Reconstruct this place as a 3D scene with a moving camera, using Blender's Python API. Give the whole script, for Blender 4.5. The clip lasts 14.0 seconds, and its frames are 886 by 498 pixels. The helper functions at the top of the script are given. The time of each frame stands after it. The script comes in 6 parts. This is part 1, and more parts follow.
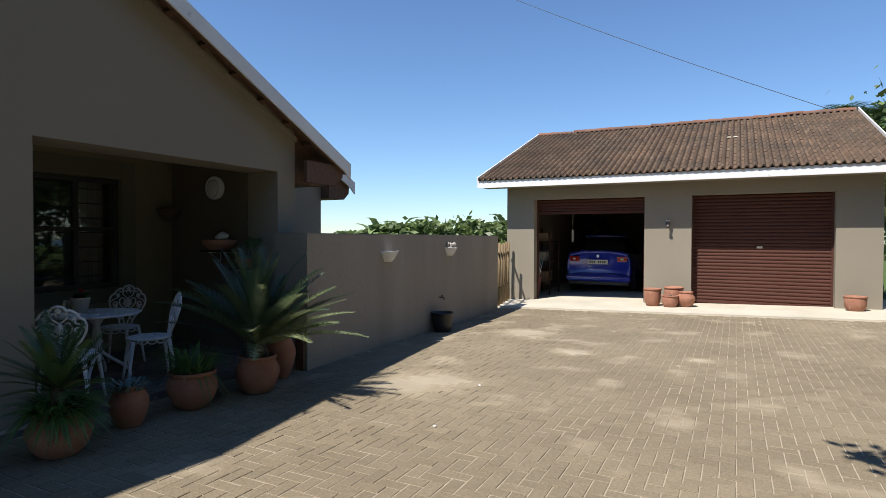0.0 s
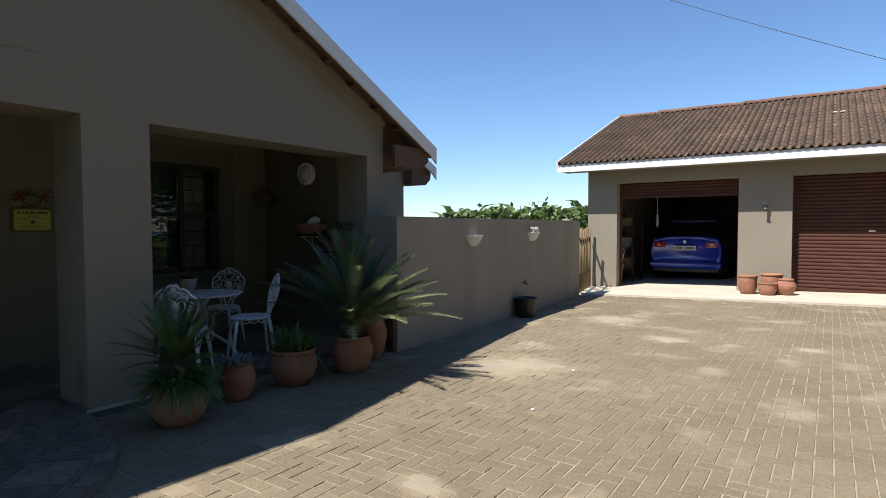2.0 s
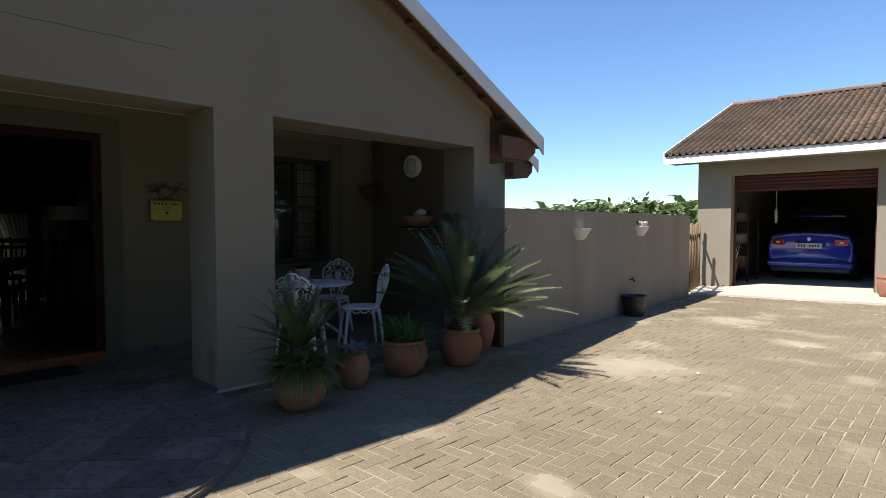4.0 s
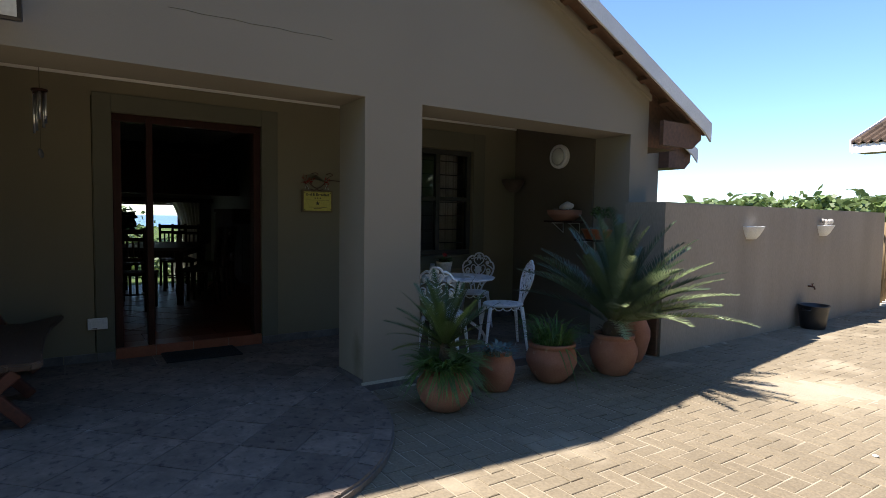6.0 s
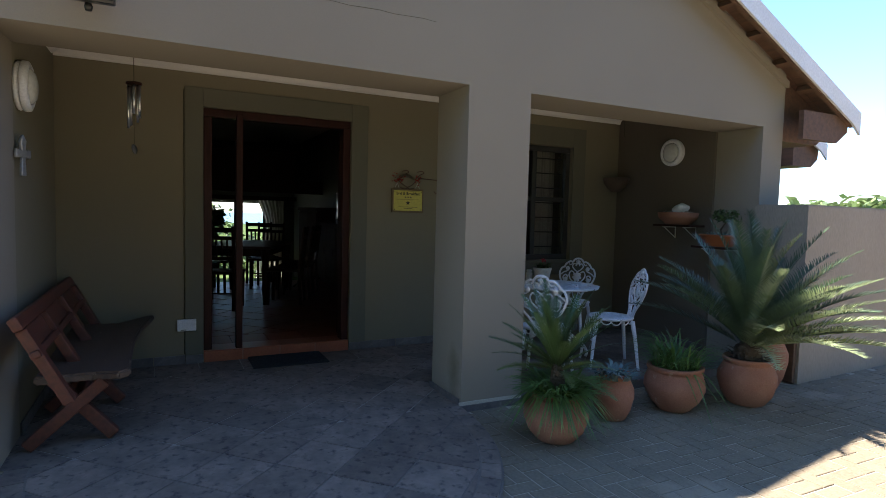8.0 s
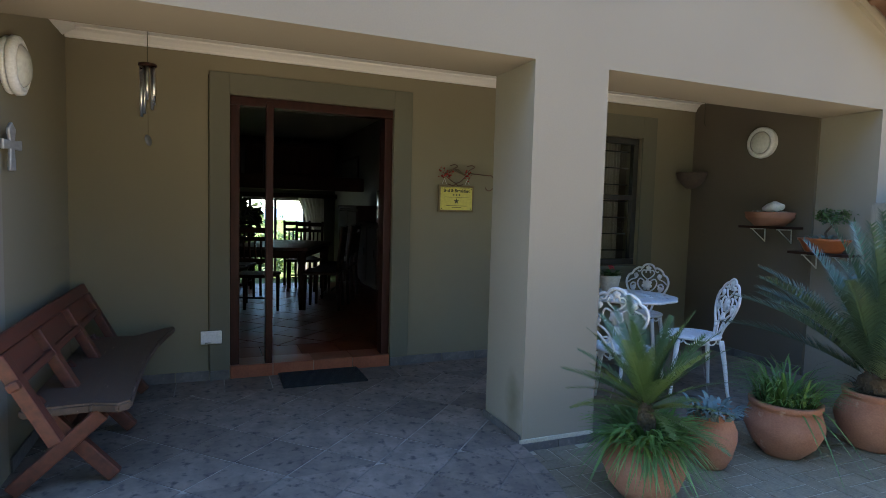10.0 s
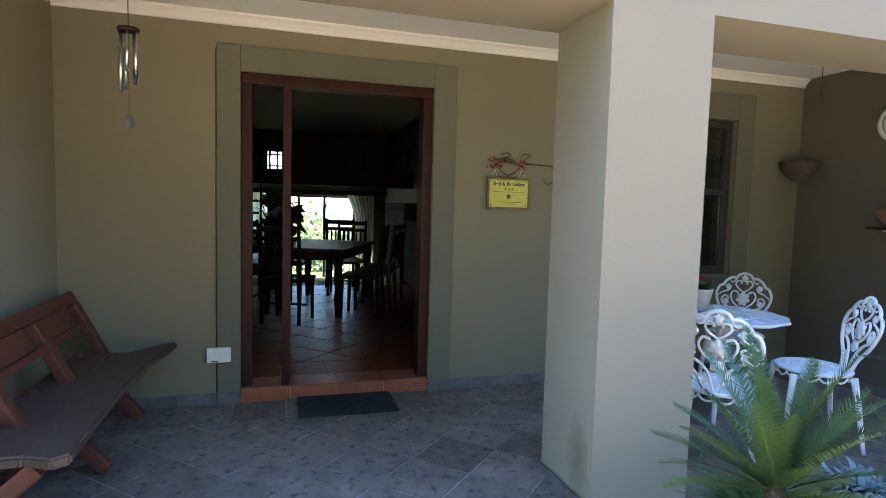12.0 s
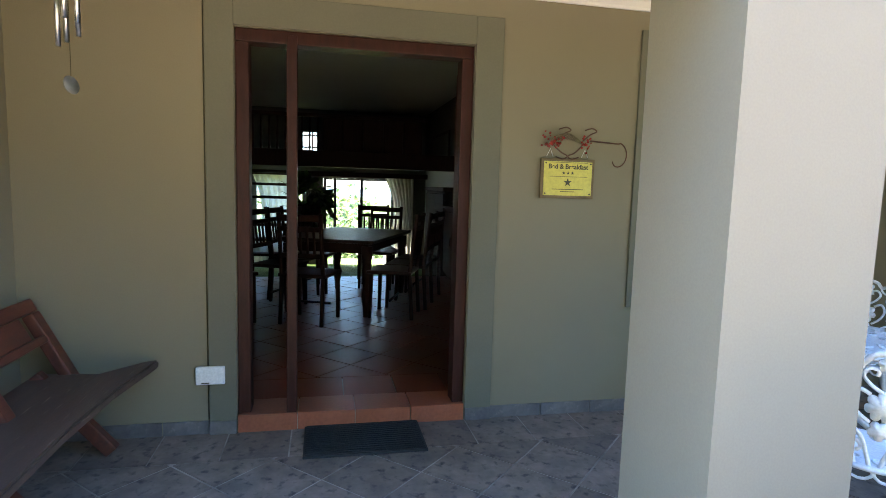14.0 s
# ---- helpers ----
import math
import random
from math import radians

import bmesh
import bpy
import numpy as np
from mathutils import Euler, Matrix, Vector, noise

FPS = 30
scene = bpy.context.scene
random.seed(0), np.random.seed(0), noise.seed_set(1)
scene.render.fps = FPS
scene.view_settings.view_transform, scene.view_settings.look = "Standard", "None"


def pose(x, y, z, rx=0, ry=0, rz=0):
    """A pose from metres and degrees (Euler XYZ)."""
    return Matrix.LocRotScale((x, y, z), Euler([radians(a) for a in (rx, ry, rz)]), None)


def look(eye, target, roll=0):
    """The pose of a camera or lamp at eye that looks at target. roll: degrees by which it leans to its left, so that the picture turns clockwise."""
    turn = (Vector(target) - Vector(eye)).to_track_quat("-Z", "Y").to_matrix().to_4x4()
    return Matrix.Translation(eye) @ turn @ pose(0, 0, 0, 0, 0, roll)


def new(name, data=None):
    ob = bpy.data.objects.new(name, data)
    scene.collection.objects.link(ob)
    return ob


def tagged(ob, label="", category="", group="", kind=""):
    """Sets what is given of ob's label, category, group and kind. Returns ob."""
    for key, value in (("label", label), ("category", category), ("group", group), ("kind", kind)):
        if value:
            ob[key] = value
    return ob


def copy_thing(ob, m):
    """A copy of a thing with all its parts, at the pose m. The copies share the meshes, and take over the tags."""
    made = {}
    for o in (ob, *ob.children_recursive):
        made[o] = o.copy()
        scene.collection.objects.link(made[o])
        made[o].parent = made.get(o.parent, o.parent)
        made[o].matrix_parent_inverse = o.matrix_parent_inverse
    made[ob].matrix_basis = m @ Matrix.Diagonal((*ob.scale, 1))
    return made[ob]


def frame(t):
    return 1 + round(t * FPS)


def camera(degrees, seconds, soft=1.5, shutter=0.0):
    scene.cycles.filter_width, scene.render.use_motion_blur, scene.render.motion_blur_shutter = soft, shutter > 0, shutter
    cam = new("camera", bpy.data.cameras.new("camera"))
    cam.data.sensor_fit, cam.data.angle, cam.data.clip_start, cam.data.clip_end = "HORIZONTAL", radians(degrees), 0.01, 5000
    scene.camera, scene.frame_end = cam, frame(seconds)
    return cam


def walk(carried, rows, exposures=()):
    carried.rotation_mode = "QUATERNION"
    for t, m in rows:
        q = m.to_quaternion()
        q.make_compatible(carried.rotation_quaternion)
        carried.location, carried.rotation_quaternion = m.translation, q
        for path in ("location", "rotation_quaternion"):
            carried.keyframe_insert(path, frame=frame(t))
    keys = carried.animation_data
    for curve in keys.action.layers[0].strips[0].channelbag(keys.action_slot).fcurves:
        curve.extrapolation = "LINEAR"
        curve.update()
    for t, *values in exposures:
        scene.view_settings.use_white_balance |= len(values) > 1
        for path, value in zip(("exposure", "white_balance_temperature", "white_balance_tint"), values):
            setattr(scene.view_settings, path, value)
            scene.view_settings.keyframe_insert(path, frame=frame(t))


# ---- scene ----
cam = camera(76.2, 14.0, soft=0.8)
PATH = [
    (0, (0.078, 0.01, 1.461), (-0.842, 1.785, 1.421), 0.2),
    (0.5, (0.041, -0.001, 1.474), (-0.929, 1.747, 1.415), 0.3),
    (1, (-0.064, -0.009, 1.456), (-1.079, 1.713, 1.387), 0.0),
    (1.5, (-0.103, -0.031, 1.426), (-1.175, 1.656, 1.351), 0.0),
    (2, (-0.142, -0.043, 1.389), (-1.273, 1.605, 1.31), -0.2),
    (4.5, (-0.49, -0.085, 1.331), (-1.93, 1.3, 1.232), 0.3),
    (5, (-0.575, -0.062, 1.36), (-2.091, 1.238, 1.249), 0.6),
    (5.5, (-0.646, -0.004, 1.344), (-2.243, 1.195, 1.233), 0.7),
    (6, (-0.749, -0.004, 1.338), (-2.41, 1.103, 1.22), 0.9),
    (6.5, (-0.892, -0.002, 1.337), (-2.601, 1.031, 1.218), 1.2),
    (7, (-1.037, -0.003, 1.334), (-2.78, 0.97, 1.218), 1.4),
    (7.5, (-1.14, 0.01, 1.355), (-2.912, 0.928, 1.232), 1.4),
    (8, (-1.272, 0.026, 1.35), (-3.059, 0.914, 1.225), 1.5),
    (10.5, (-2.06, 0.3, 1.376), (-3.921, 1.019, 1.236), 1.5),
    (11, (-2.239, 0.4, 1.385), (-4.115, 1.078, 1.242), 1.5),
    (11.5, (-2.406, 0.482, 1.396), (-4.3, 1.107, 1.24), 1.6),
    (12, (-2.589, 0.569, 1.358), (-4.501, 1.133, 1.209), 1.6),
    (12.5, (-2.811, 0.609, 1.371), (-4.735, 1.133, 1.212), 1.5),
    (13, (-2.986, 0.65, 1.391), (-4.914, 1.152, 1.207), 1.7),
    (13.5, (-3.181, 0.752, 1.406), (-5.117, 1.213, 1.201), 1.7),
    (14, (-3.344, 0.801, 1.395), (-5.288, 1.216, 1.179), 1.7),
]
walk_exposures = [(0, 0.54, 6500, 10), (2, 0.62, 6500, 10), (5, 1.06, 6500, 11), (7.5, 1.97, 6550, 14), (8.2, 2.26, 6500, 13), (10.5, 3.44, 6600, 11), (12.5, 4.2, 6650, 11), (14, 4.52, 6650, 11)]
walk(cam, [(t, look(eye, target, roll)) for t, eye, target, roll in PATH], walk_exposures)

# ---- world and sun ----
SUN = Vector((-0.25, -0.56, 1.0)).normalized()          # towards the sun
world = bpy.data.worlds.new("sky")
world.use_nodes = True
scene.world = world
wn = world.node_tree.nodes
sky = wn.new("ShaderNodeTexSky")
sky.sky_type, sky.sun_disc = "NISHITA", False
sky.sun_elevation = math.asin(SUN.z)
sky.sun_rotation = math.atan2(SUN.x, SUN.y)
sky.air_density, sky.dust_density, sky.ozone_density, sky.altitude = 1.0, 0.0, 3.6, 20
wn["Background"].inputs["Strength"].default_value = 0.094
tint = wn.new("ShaderNodeMix")
tint.data_type, tint.blend_type = "RGBA", "MULTIPLY"
tint.inputs[0].default_value, tint.inputs[7].default_value = 1.0, (0.86, 1.0, 1.15, 1)
world.node_tree.links.new(sky.outputs[0], tint.inputs[6])
world.node_tree.links.new(tint.outputs[2], wn["Background"].inputs["Color"])
sun = new("sun", bpy.data.lights.new("sun", "SUN"))
sun.data.energy, sun.data.angle, sun.data.color = 5.0, radians(0.53), (1.0, 0.95, 0.87)
sun.matrix_world = look(SUN * 40, (0, 0, 0))

# ---- helpers of this scene ----
def part(name, bm, material, parent=None, label="", smooth=False, at=None):
    me = bpy.data.meshes.new(name)
    if smooth:
        for f in bm.faces:
            f.smooth = True
    bm.to_mesh(me)
    bm.free()
    me.materials.append(material)
    ob = new(name, me)
    ob.parent = parent
    if at is not None:
        ob.matrix_basis = at
    if label:
        ob["label"] = label
    return ob


def share(name, me, parent, at, label=""):
    ob = new(name, me)
    ob.parent = parent
    ob.matrix_basis = at
    if label:
        ob["label"] = label
    return ob


def thing(name, label, category, at=Matrix(), group="", kind=""):
    ob = new(name)
    ob.empty_display_size = 0.1
    ob.matrix_basis = at
    return tagged(ob, label, category, group, kind)


def struct(name, bm, material, label="", smooth=False):
    return tagged(part(name, bm, material, None, label, smooth), kind="structure")


def box(bm, x0, y0, z0, x1, y1, z1, bevel=0.0, m=None):
    v = [bm.verts.new((x, y, z)) for z in (z0, z1) for y in (y0, y1) for x in (x0, x1)]
    fs = [bm.faces.new([v[i] for i in q]) for q in ((0, 2, 3, 1), (4, 5, 7, 6), (0, 1, 5, 4), (2, 6, 7, 3), (0, 4, 6, 2), (1, 3, 7, 5))]
    if bevel:
        es = list({e for f in fs for e in f.edges})
        r = bmesh.ops.bevel(bm, geom=es, offset=bevel, segments=2, affect="EDGES", profile=0.6)
        v = list({w for f in r["faces"] for w in f.verts} | {w for w in v if w.is_valid})
    if m is not None:
        bmesh.ops.transform(bm, matrix=m, verts=[w for w in v if w.is_valid])
    return bm


def boxm(*a, **k):
    return box(bmesh.new(), *a, **k)


def prism(bm, pts, axis, a, b):
    """A polygon (u, v) pushed along an axis from a to b. x: (y, z); y: (x, z); z: (x, y)."""
    def put(u, v, w):
        return {"x": (w, u, v), "y": (u, w, v), "z": (u, v, w)}[axis]
    lo = [bm.verts.new(put(u, v, a)) for u, v in pts]
    hi = [bm.verts.new(put(u, v, b)) for u, v in pts]
    n = len(pts)
    fs = [bm.faces.new(lo), bm.faces.new(hi[::-1])]
    for i in range(n):
        fs.append(bm.faces.new((lo[i], hi[i], hi[(i + 1) % n], lo[(i + 1) % n])))
    bmesh.ops.recalc_face_normals(bm, faces=fs)
    return bm


def lathe(bm, profile, n=32, m=None, wobble=0.0):
    rings = []
    made = []
    for r, z in profile:
        ring = [bm.verts.new(((r + wobble * math.sin(3 * a + z * 20)) * math.cos(a), r * math.sin(a), z)) for a in [2 * math.pi * i / n for i in range(n)]]
        rings.append(ring)
        made += ring
    for a, b in zip(rings, rings[1:]):
        for i in range(n):
            bm.faces.new((a[i], a[(i + 1) % n], b[(i + 1) % n], b[i]))
    bm.faces.new(rings[0][::-1])
    bm.faces.new(rings[-1])
    if m is not None:
        bmesh.ops.transform(bm, matrix=m, verts=made)
    return bm


def tube(bm, pts, r, n=8, taper=None):
    """A round bar along points; r may shrink to taper at the end."""
    pts = [Vector(p) for p in pts]
    rings = []
    for i, p in enumerate(pts):
        d = (pts[min(i + 1, len(pts) - 1)] - pts[max(i - 1, 0)]).normalized()
        u = d.orthogonal().normalized() if i == 0 else (u - u.dot(d) * d).normalized()
        w = d.cross(u)
        k = r if taper is None else r + (taper - r) * i / (len(pts) - 1)
        rings.append([bm.verts.new(p + k * (math.cos(2 * math.pi * j / n) * u + math.sin(2 * math.pi * j / n) * w)) for j in range(n)])
    for a, b in zip(rings, rings[1:]):
        for j in range(n):
            bm.faces.new((a[j], a[(j + 1) % n], b[(j + 1) % n], b[j]))
    bm.faces.new(rings[0][::-1])
    bm.faces.new(rings[-1])
    return bm


def curve_pts(fn, n):
    return [fn(i / n) for i in range(n + 1)]


def smooth(pts, n=5):
    """A rounded line through a few corner points."""
    p = [Vector(q) for q in pts]
    out = []
    for i in range(len(p) - 1):
        a, b, c, d = p[max(i - 1, 0)], p[i], p[i + 1], p[min(i + 2, len(p) - 1)]
        for k in range(n):
            t = k / n
            out.append(0.5 * (2 * b + (c - a) * t + (2 * a - 5 * b + 4 * c - d) * t * t + (3 * b - a - 3 * c + d) * t ** 3))
    return out + [p[-1]]


# ---- materials ----
def mat(name, c1, c2=None, rough=0.7, scale=3.0, fine=60.0, bump=0.15, metal=0.0, c3=None, spots=0.0, rand=0.0, island=False, spec=0.5, dist=0.01, stretch=(1, 1, 1), coat=0.0, mid=0.5, trans=0.0, world_space=False, grain=0.35, edge=0.1):
    m = bpy.data.materials.new(name)
    m.use_nodes = True
    nt = m.node_tree
    n, l = nt.nodes, nt.links
    bsdf = n["Principled BSDF"]
    c2 = c2 or tuple(0.8 * c for c in c1)
    tc, mp = n.new("ShaderNodeTexCoord"), n.new("ShaderNodeMapping")
    mp.inputs["Scale"].default_value = stretch
    l.new(n.new("ShaderNodeNewGeometry").outputs["Position"] if world_space else tc.outputs["Object"], mp.inputs[0])
    big, small = n.new("ShaderNodeTexNoise"), n.new("ShaderNodeTexNoise")
    big.inputs["Scale"].default_value, big.inputs["Detail"].default_value = scale, 6
    small.inputs["Scale"].default_value, small.inputs["Detail"].default_value = fine, 4
    l.new(mp.outputs[0], big.inputs[0]), l.new(mp.outputs[0], small.inputs[0])
    ramp = n.new("ShaderNodeValToRGB")
    ramp.color_ramp.elements[0].position, ramp.color_ramp.elements[1].position = mid - 0.18, mid + 0.18
    ramp.color_ramp.elements[0].color, ramp.color_ramp.elements[1].color = (*c2, 1), (*c1, 1)
    l.new(big.outputs[0], ramp.inputs[0])
    col = ramp.outputs[0]
    mix = n.new("ShaderNodeMix")
    mix.data_type, mix.blend_type = "RGBA", "MULTIPLY"
    mix.inputs[0].default_value = grain
    gr = n.new("ShaderNodeMapRange")
    gr.inputs[1].default_value, gr.inputs[2].default_value, gr.inputs[3].default_value, gr.inputs[4].default_value = 0.3, 0.7, 0.6, 1.15
    l.new(small.outputs[0], gr.inputs[0])
    l.new(col, mix.inputs[6]), l.new(gr.outputs[0], mix.inputs[7])
    col = mix.outputs[2]
    if c3:
        sp = n.new("ShaderNodeTexNoise")
        sp.inputs["Scale"].default_value, sp.inputs["Detail"].default_value = scale * 2.7, 8
        l.new(mp.outputs[0], sp.inputs[0])
        sr = n.new("ShaderNodeMapRange")
        sr.inputs[1].default_value, sr.inputs[2].default_value = 0.62 - spots, 0.62 - spots + edge
        l.new(sp.outputs[0], sr.inputs[0])
        m3 = n.new("ShaderNodeMix")
        m3.data_type = "RGBA"
        l.new(sr.outputs[0], m3.inputs[0]), l.new(col, m3.inputs[6])
        m3.inputs[7].default_value = (*c3, 1)
        col = m3.outputs[2]
    if rand or island:
        src = n.new("ShaderNodeNewGeometry").outputs["Random Per Island"] if island else n.new("ShaderNodeObjectInfo").outputs["Random"]
        rr = n.new("ShaderNodeMapRange")
        rr.inputs[3].default_value, rr.inputs[4].default_value = 1 - rand, 1 + rand
        l.new(src, rr.inputs[0])
        m4 = n.new("ShaderNodeMix")
        m4.data_type, m4.blend_type = "RGBA", "MULTIPLY"
        m4.inputs[0].default_value = 1
        l.new(col, m4.inputs[6]), l.new(rr.outputs[0], m4.inputs[7])
        col = m4.outputs[2]
    l.new(col, bsdf.inputs["Base Color"])
    ro = n.new("ShaderNodeMapRange")
    ro.inputs[3].default_value, ro.inputs[4].default_value = max(0, rough - 0.08), min(1, rough + 0.08)
    l.new(big.outputs[0], ro.inputs[0]), l.new(ro.outputs[0], bsdf.inputs["Roughness"])
    bsdf.inputs["Metallic"].default_value = metal
    bsdf.inputs["Specular IOR Level"].default_value = spec
    bsdf.inputs["Coat Weight"].default_value = coat
    bp = n.new("ShaderNodeBump")
    bp.inputs["Strength"].default_value, bp.inputs["Distance"].default_value = bump, dist
    l.new(small.outputs[0], bp.inputs["Height"]), l.new(bp.outputs[0], bsdf.inputs["Normal"])
    if trans:
        t = n.new("ShaderNodeBsdfTranslucent")
        l.new(col, t.inputs[0])
        ms = n.new("ShaderNodeMixShader")
        ms.inputs[0].default_value = trans
        l.new(bsdf.outputs[0], ms.inputs[1]), l.new(t.outputs[0], ms.inputs[2])
        l.new(ms.outputs[0], n["Material Output"].inputs[0])
    return m


def stain(m, centre, radii, colour, amount, scale=9.0):
    """A blotch of dirt with an uneven outline at one place on a painted wall."""
    n, l = m.node_tree.nodes, m.node_tree.links
    base = n["Principled BSDF"].inputs["Base Color"]
    old = base.links[0].from_socket
    geo, mp, ln = n.new("ShaderNodeNewGeometry"), n.new("ShaderNodeMapping"), n.new("ShaderNodeVectorMath")
    mp.vector_type = "TEXTURE"
    mp.inputs["Location"].default_value, mp.inputs["Scale"].default_value = centre, radii
    ln.operation = "LENGTH"
    l.new(geo.outputs["Position"], mp.inputs[0]), l.new(mp.outputs[0], ln.inputs[0])
    nz, add, mr, mx = n.new("ShaderNodeTexNoise"), n.new("ShaderNodeMath"), n.new("ShaderNodeMapRange"), n.new("ShaderNodeMix")
    nz.inputs["Scale"].default_value, nz.inputs["Detail"].default_value = scale, 5
    l.new(geo.outputs["Position"], nz.inputs[0])
    add.operation = "ADD"
    l.new(ln.outputs["Value"], add.inputs[0]), l.new(nz.outputs[0], add.inputs[1])
    mr.inputs[1].default_value, mr.inputs[2].default_value, mr.inputs[3].default_value, mr.inputs[4].default_value = 0.6, 1.4, amount, 0.0
    l.new(add.outputs[0], mr.inputs[0])
    mx.data_type = "RGBA"
    mx.inputs[7].default_value = (*colour, 1)
    l.new(mr.outputs[0], mx.inputs[0]), l.new(old, mx.inputs[6]), l.new(mx.outputs[2], base)


def glass_mat(name, tint=(1, 1, 1), rough=0.0):
    m = bpy.data.materials.new(name)
    m.use_nodes = True
    b = m.node_tree.nodes["Principled BSDF"]
    b.inputs["Base Color"].default_value = (*tint, 1)
    b.inputs["Transmission Weight"].default_value, b.inputs["Roughness"].default_value, b.inputs["IOR"].default_value = 1, rough, 1.45
    return m


M_WALL = mat("taupe_paint", (0.272, 0.239, 0.188), (0.246, 0.214, 0.168), 0.85, 0.7, 140, 0.08, spec=0.25, dist=0.004, grain=0.1)
M_WALLIN = mat("olive_paint", (0.222, 0.197, 0.132), (0.197, 0.174, 0.118), 0.8, 0.6, 140, 0.06, spec=0.25, dist=0.004, grain=0.1)
M_WALLDK = mat("dark_brown_wall", (0.15, 0.125, 0.095), (0.13, 0.108, 0.082), 0.8, 0.6, 140, 0.2, spec=0.25, dist=0.004)
stain(M_WALL, (-4.84, 1.9, 0.2), (0.12, 0.1, 0.3), (0.13, 0.105, 0.06), 0.75)
stain(M_WALLIN, (-6.55, 1.75, 0.1), (0.2, 0.75, 0.4), (0.16, 0.13, 0.09), 0.4, 5.0)
stain(M_WALLIN, (-6.55, 2.35, 0.5), (0.2, 0.3, 0.8), (0.18, 0.16, 0.12), 0.3, 4.0)
M_TRIMP = mat("grey_green_paint", (0.142, 0.138, 0.1), (0.128, 0.124, 0.09), 0.75, 1.5, 140, 0.09, spec=0.3, grain=0.15, dist=0.004)
M_YARD = mat("weathered_taupe_paint", (0.37, 0.32, 0.262), (0.285, 0.247, 0.203), 0.9, 1.1, 110, 0.35, spec=0.2, dist=0.005, stretch=(1, 1, 0.2))
M_WHITE = mat("white_paint", (0.78, 0.78, 0.77), (0.7, 0.7, 0.69), 0.55, 2, 80, 0.1, dist=0.003)
M_CEIL = mat("ceiling_white", (0.7, 0.69, 0.66), (0.66, 0.65, 0.62), 0.85, 0.8, 90, 0.03, dist=0.002, grain=0.06)
M_FASCIA = mat("white_fascia", (0.84, 0.84, 0.84), (0.77, 0.77, 0.76), 0.5, 3, 60, 0.1, c3=(0.5, 0.48, 0.44), spots=-0.06, dist=0.003)
M_SOFFIT = mat("brown_roof_timber", (0.15, 0.08, 0.048), (0.095, 0.052, 0.032), 0.75, 4, 60, 0.3, stretch=(1, 6, 6), dist=0.004)
M_PAVER = mat("clay_grey_paver", (0.25, 0.205, 0.141), (0.19, 0.153, 0.104), 0.93, 0.5, 70, 0.7, c3=(0.385, 0.325, 0.235), edge=0.25, spots=0.06, grain=0.55, rand=0.07, island=True, spec=0.2, dist=0.006, world_space=True)
M_PAVER1 = mat("clay_grey_paver_single", (0.25, 0.205, 0.141), (0.19, 0.153, 0.104), 0.93, 0.5, 70, 0.7, c3=(0.385, 0.325, 0.235), edge=0.25, spots=0.06, grain=0.55, rand=0.07, spec=0.2, dist=0.006, world_space=True)
DRIFTS = ((-2.82, 5.15, 0.5, 0.6), (-1.85, 7.55, 0.35, 0.25), (-0.3, 7.7, 0.2, 0.16), (-2.95, 8.9, 0.6, 0.5), (-2.00, 2.44, 0.2, 0.13))
for m in (M_PAVER, M_PAVER1):
    for x, y, a, b in DRIFTS:
        stain(m, (x, y, -0.1), (a * 1.35, b * 1.35, 2), (0.44, 0.375, 0.265), 0.6, 4.0)
M_SAND = mat("joint_sand", (0.42, 0.36, 0.27), (0.32, 0.27, 0.2), 1.0, 1.2, 200, 0.5, spec=0.1)
M_RIM = mat("brown_apron_edge", (0.2, 0.17, 0.145), (0.15, 0.128, 0.11), 0.85, 5, 60, 0.4, rand=0.12, spec=0.25)
M_SLAB = mat("pale_concrete", (0.56, 0.51, 0.42), (0.47, 0.43, 0.35), 0.9, 1.2, 90, 0.35, c3=(0.4, 0.36, 0.3), spots=-0.05, spec=0.2)
M_TILE = mat("slate_look_tile", (0.235, 0.186, 0.148), (0.145, 0.115, 0.094), 0.68, 7, 30, 0.5, c3=(0.06, 0.052, 0.047), spots=0.07, edge=0.16, rand=0.2, spec=0.25, dist=0.004, world_space=True)
M_TILEJ = mat("slate_look_tile_joined", (0.235, 0.186, 0.148), (0.145, 0.115, 0.094), 0.68, 7, 30, 0.5, c3=(0.06, 0.052, 0.047), spots=0.07, edge=0.16, rand=0.2, island=True, spec=0.25, dist=0.004, world_space=True)
M_GROUT = mat("grey_grout", (0.4, 0.35, 0.29), (0.16, 0.14, 0.12), 0.95, 5, 120, 0.3)
M_TERRA = mat("red_quarry_tile", (0.33, 0.1, 0.05), (0.26, 0.075, 0.038), 0.38, 4, 60, 0.12, rand=0.1, dist=0.002)
# indoor copy of the step tile, its red lowered to paint in the dimness
M_TERRAJ = mat("red_quarry_tile_floor_dimmed", (0.2, 0.046, 0.021), (0.135, 0.033, 0.016), 0.4, 1.5, 60, 0.05, spec=0.15, rand=0.1, island=True, dist=0.002)
M_FRAME = mat("mahogany_frame", (0.046, 0.013, 0.009), (0.026, 0.008, 0.006), 0.5, 5, 50, 0.2, spec=0.2, stretch=(6, 6, 1), dist=0.003)
M_DARKWOOD = mat("dark_stained_wood", (0.045, 0.018, 0.012), (0.028, 0.012, 0.008), 0.6, 5, 60, 0.15, spec=0.15, stretch=(4, 4, 1), dist=0.003)
M_MATTWOOD = mat("dull_dark_wood", (0.04, 0.016, 0.011), (0.025, 0.011, 0.008), 0.92, 5, 60, 0.15, spec=0.05, stretch=(4, 4, 1), dist=0.003)
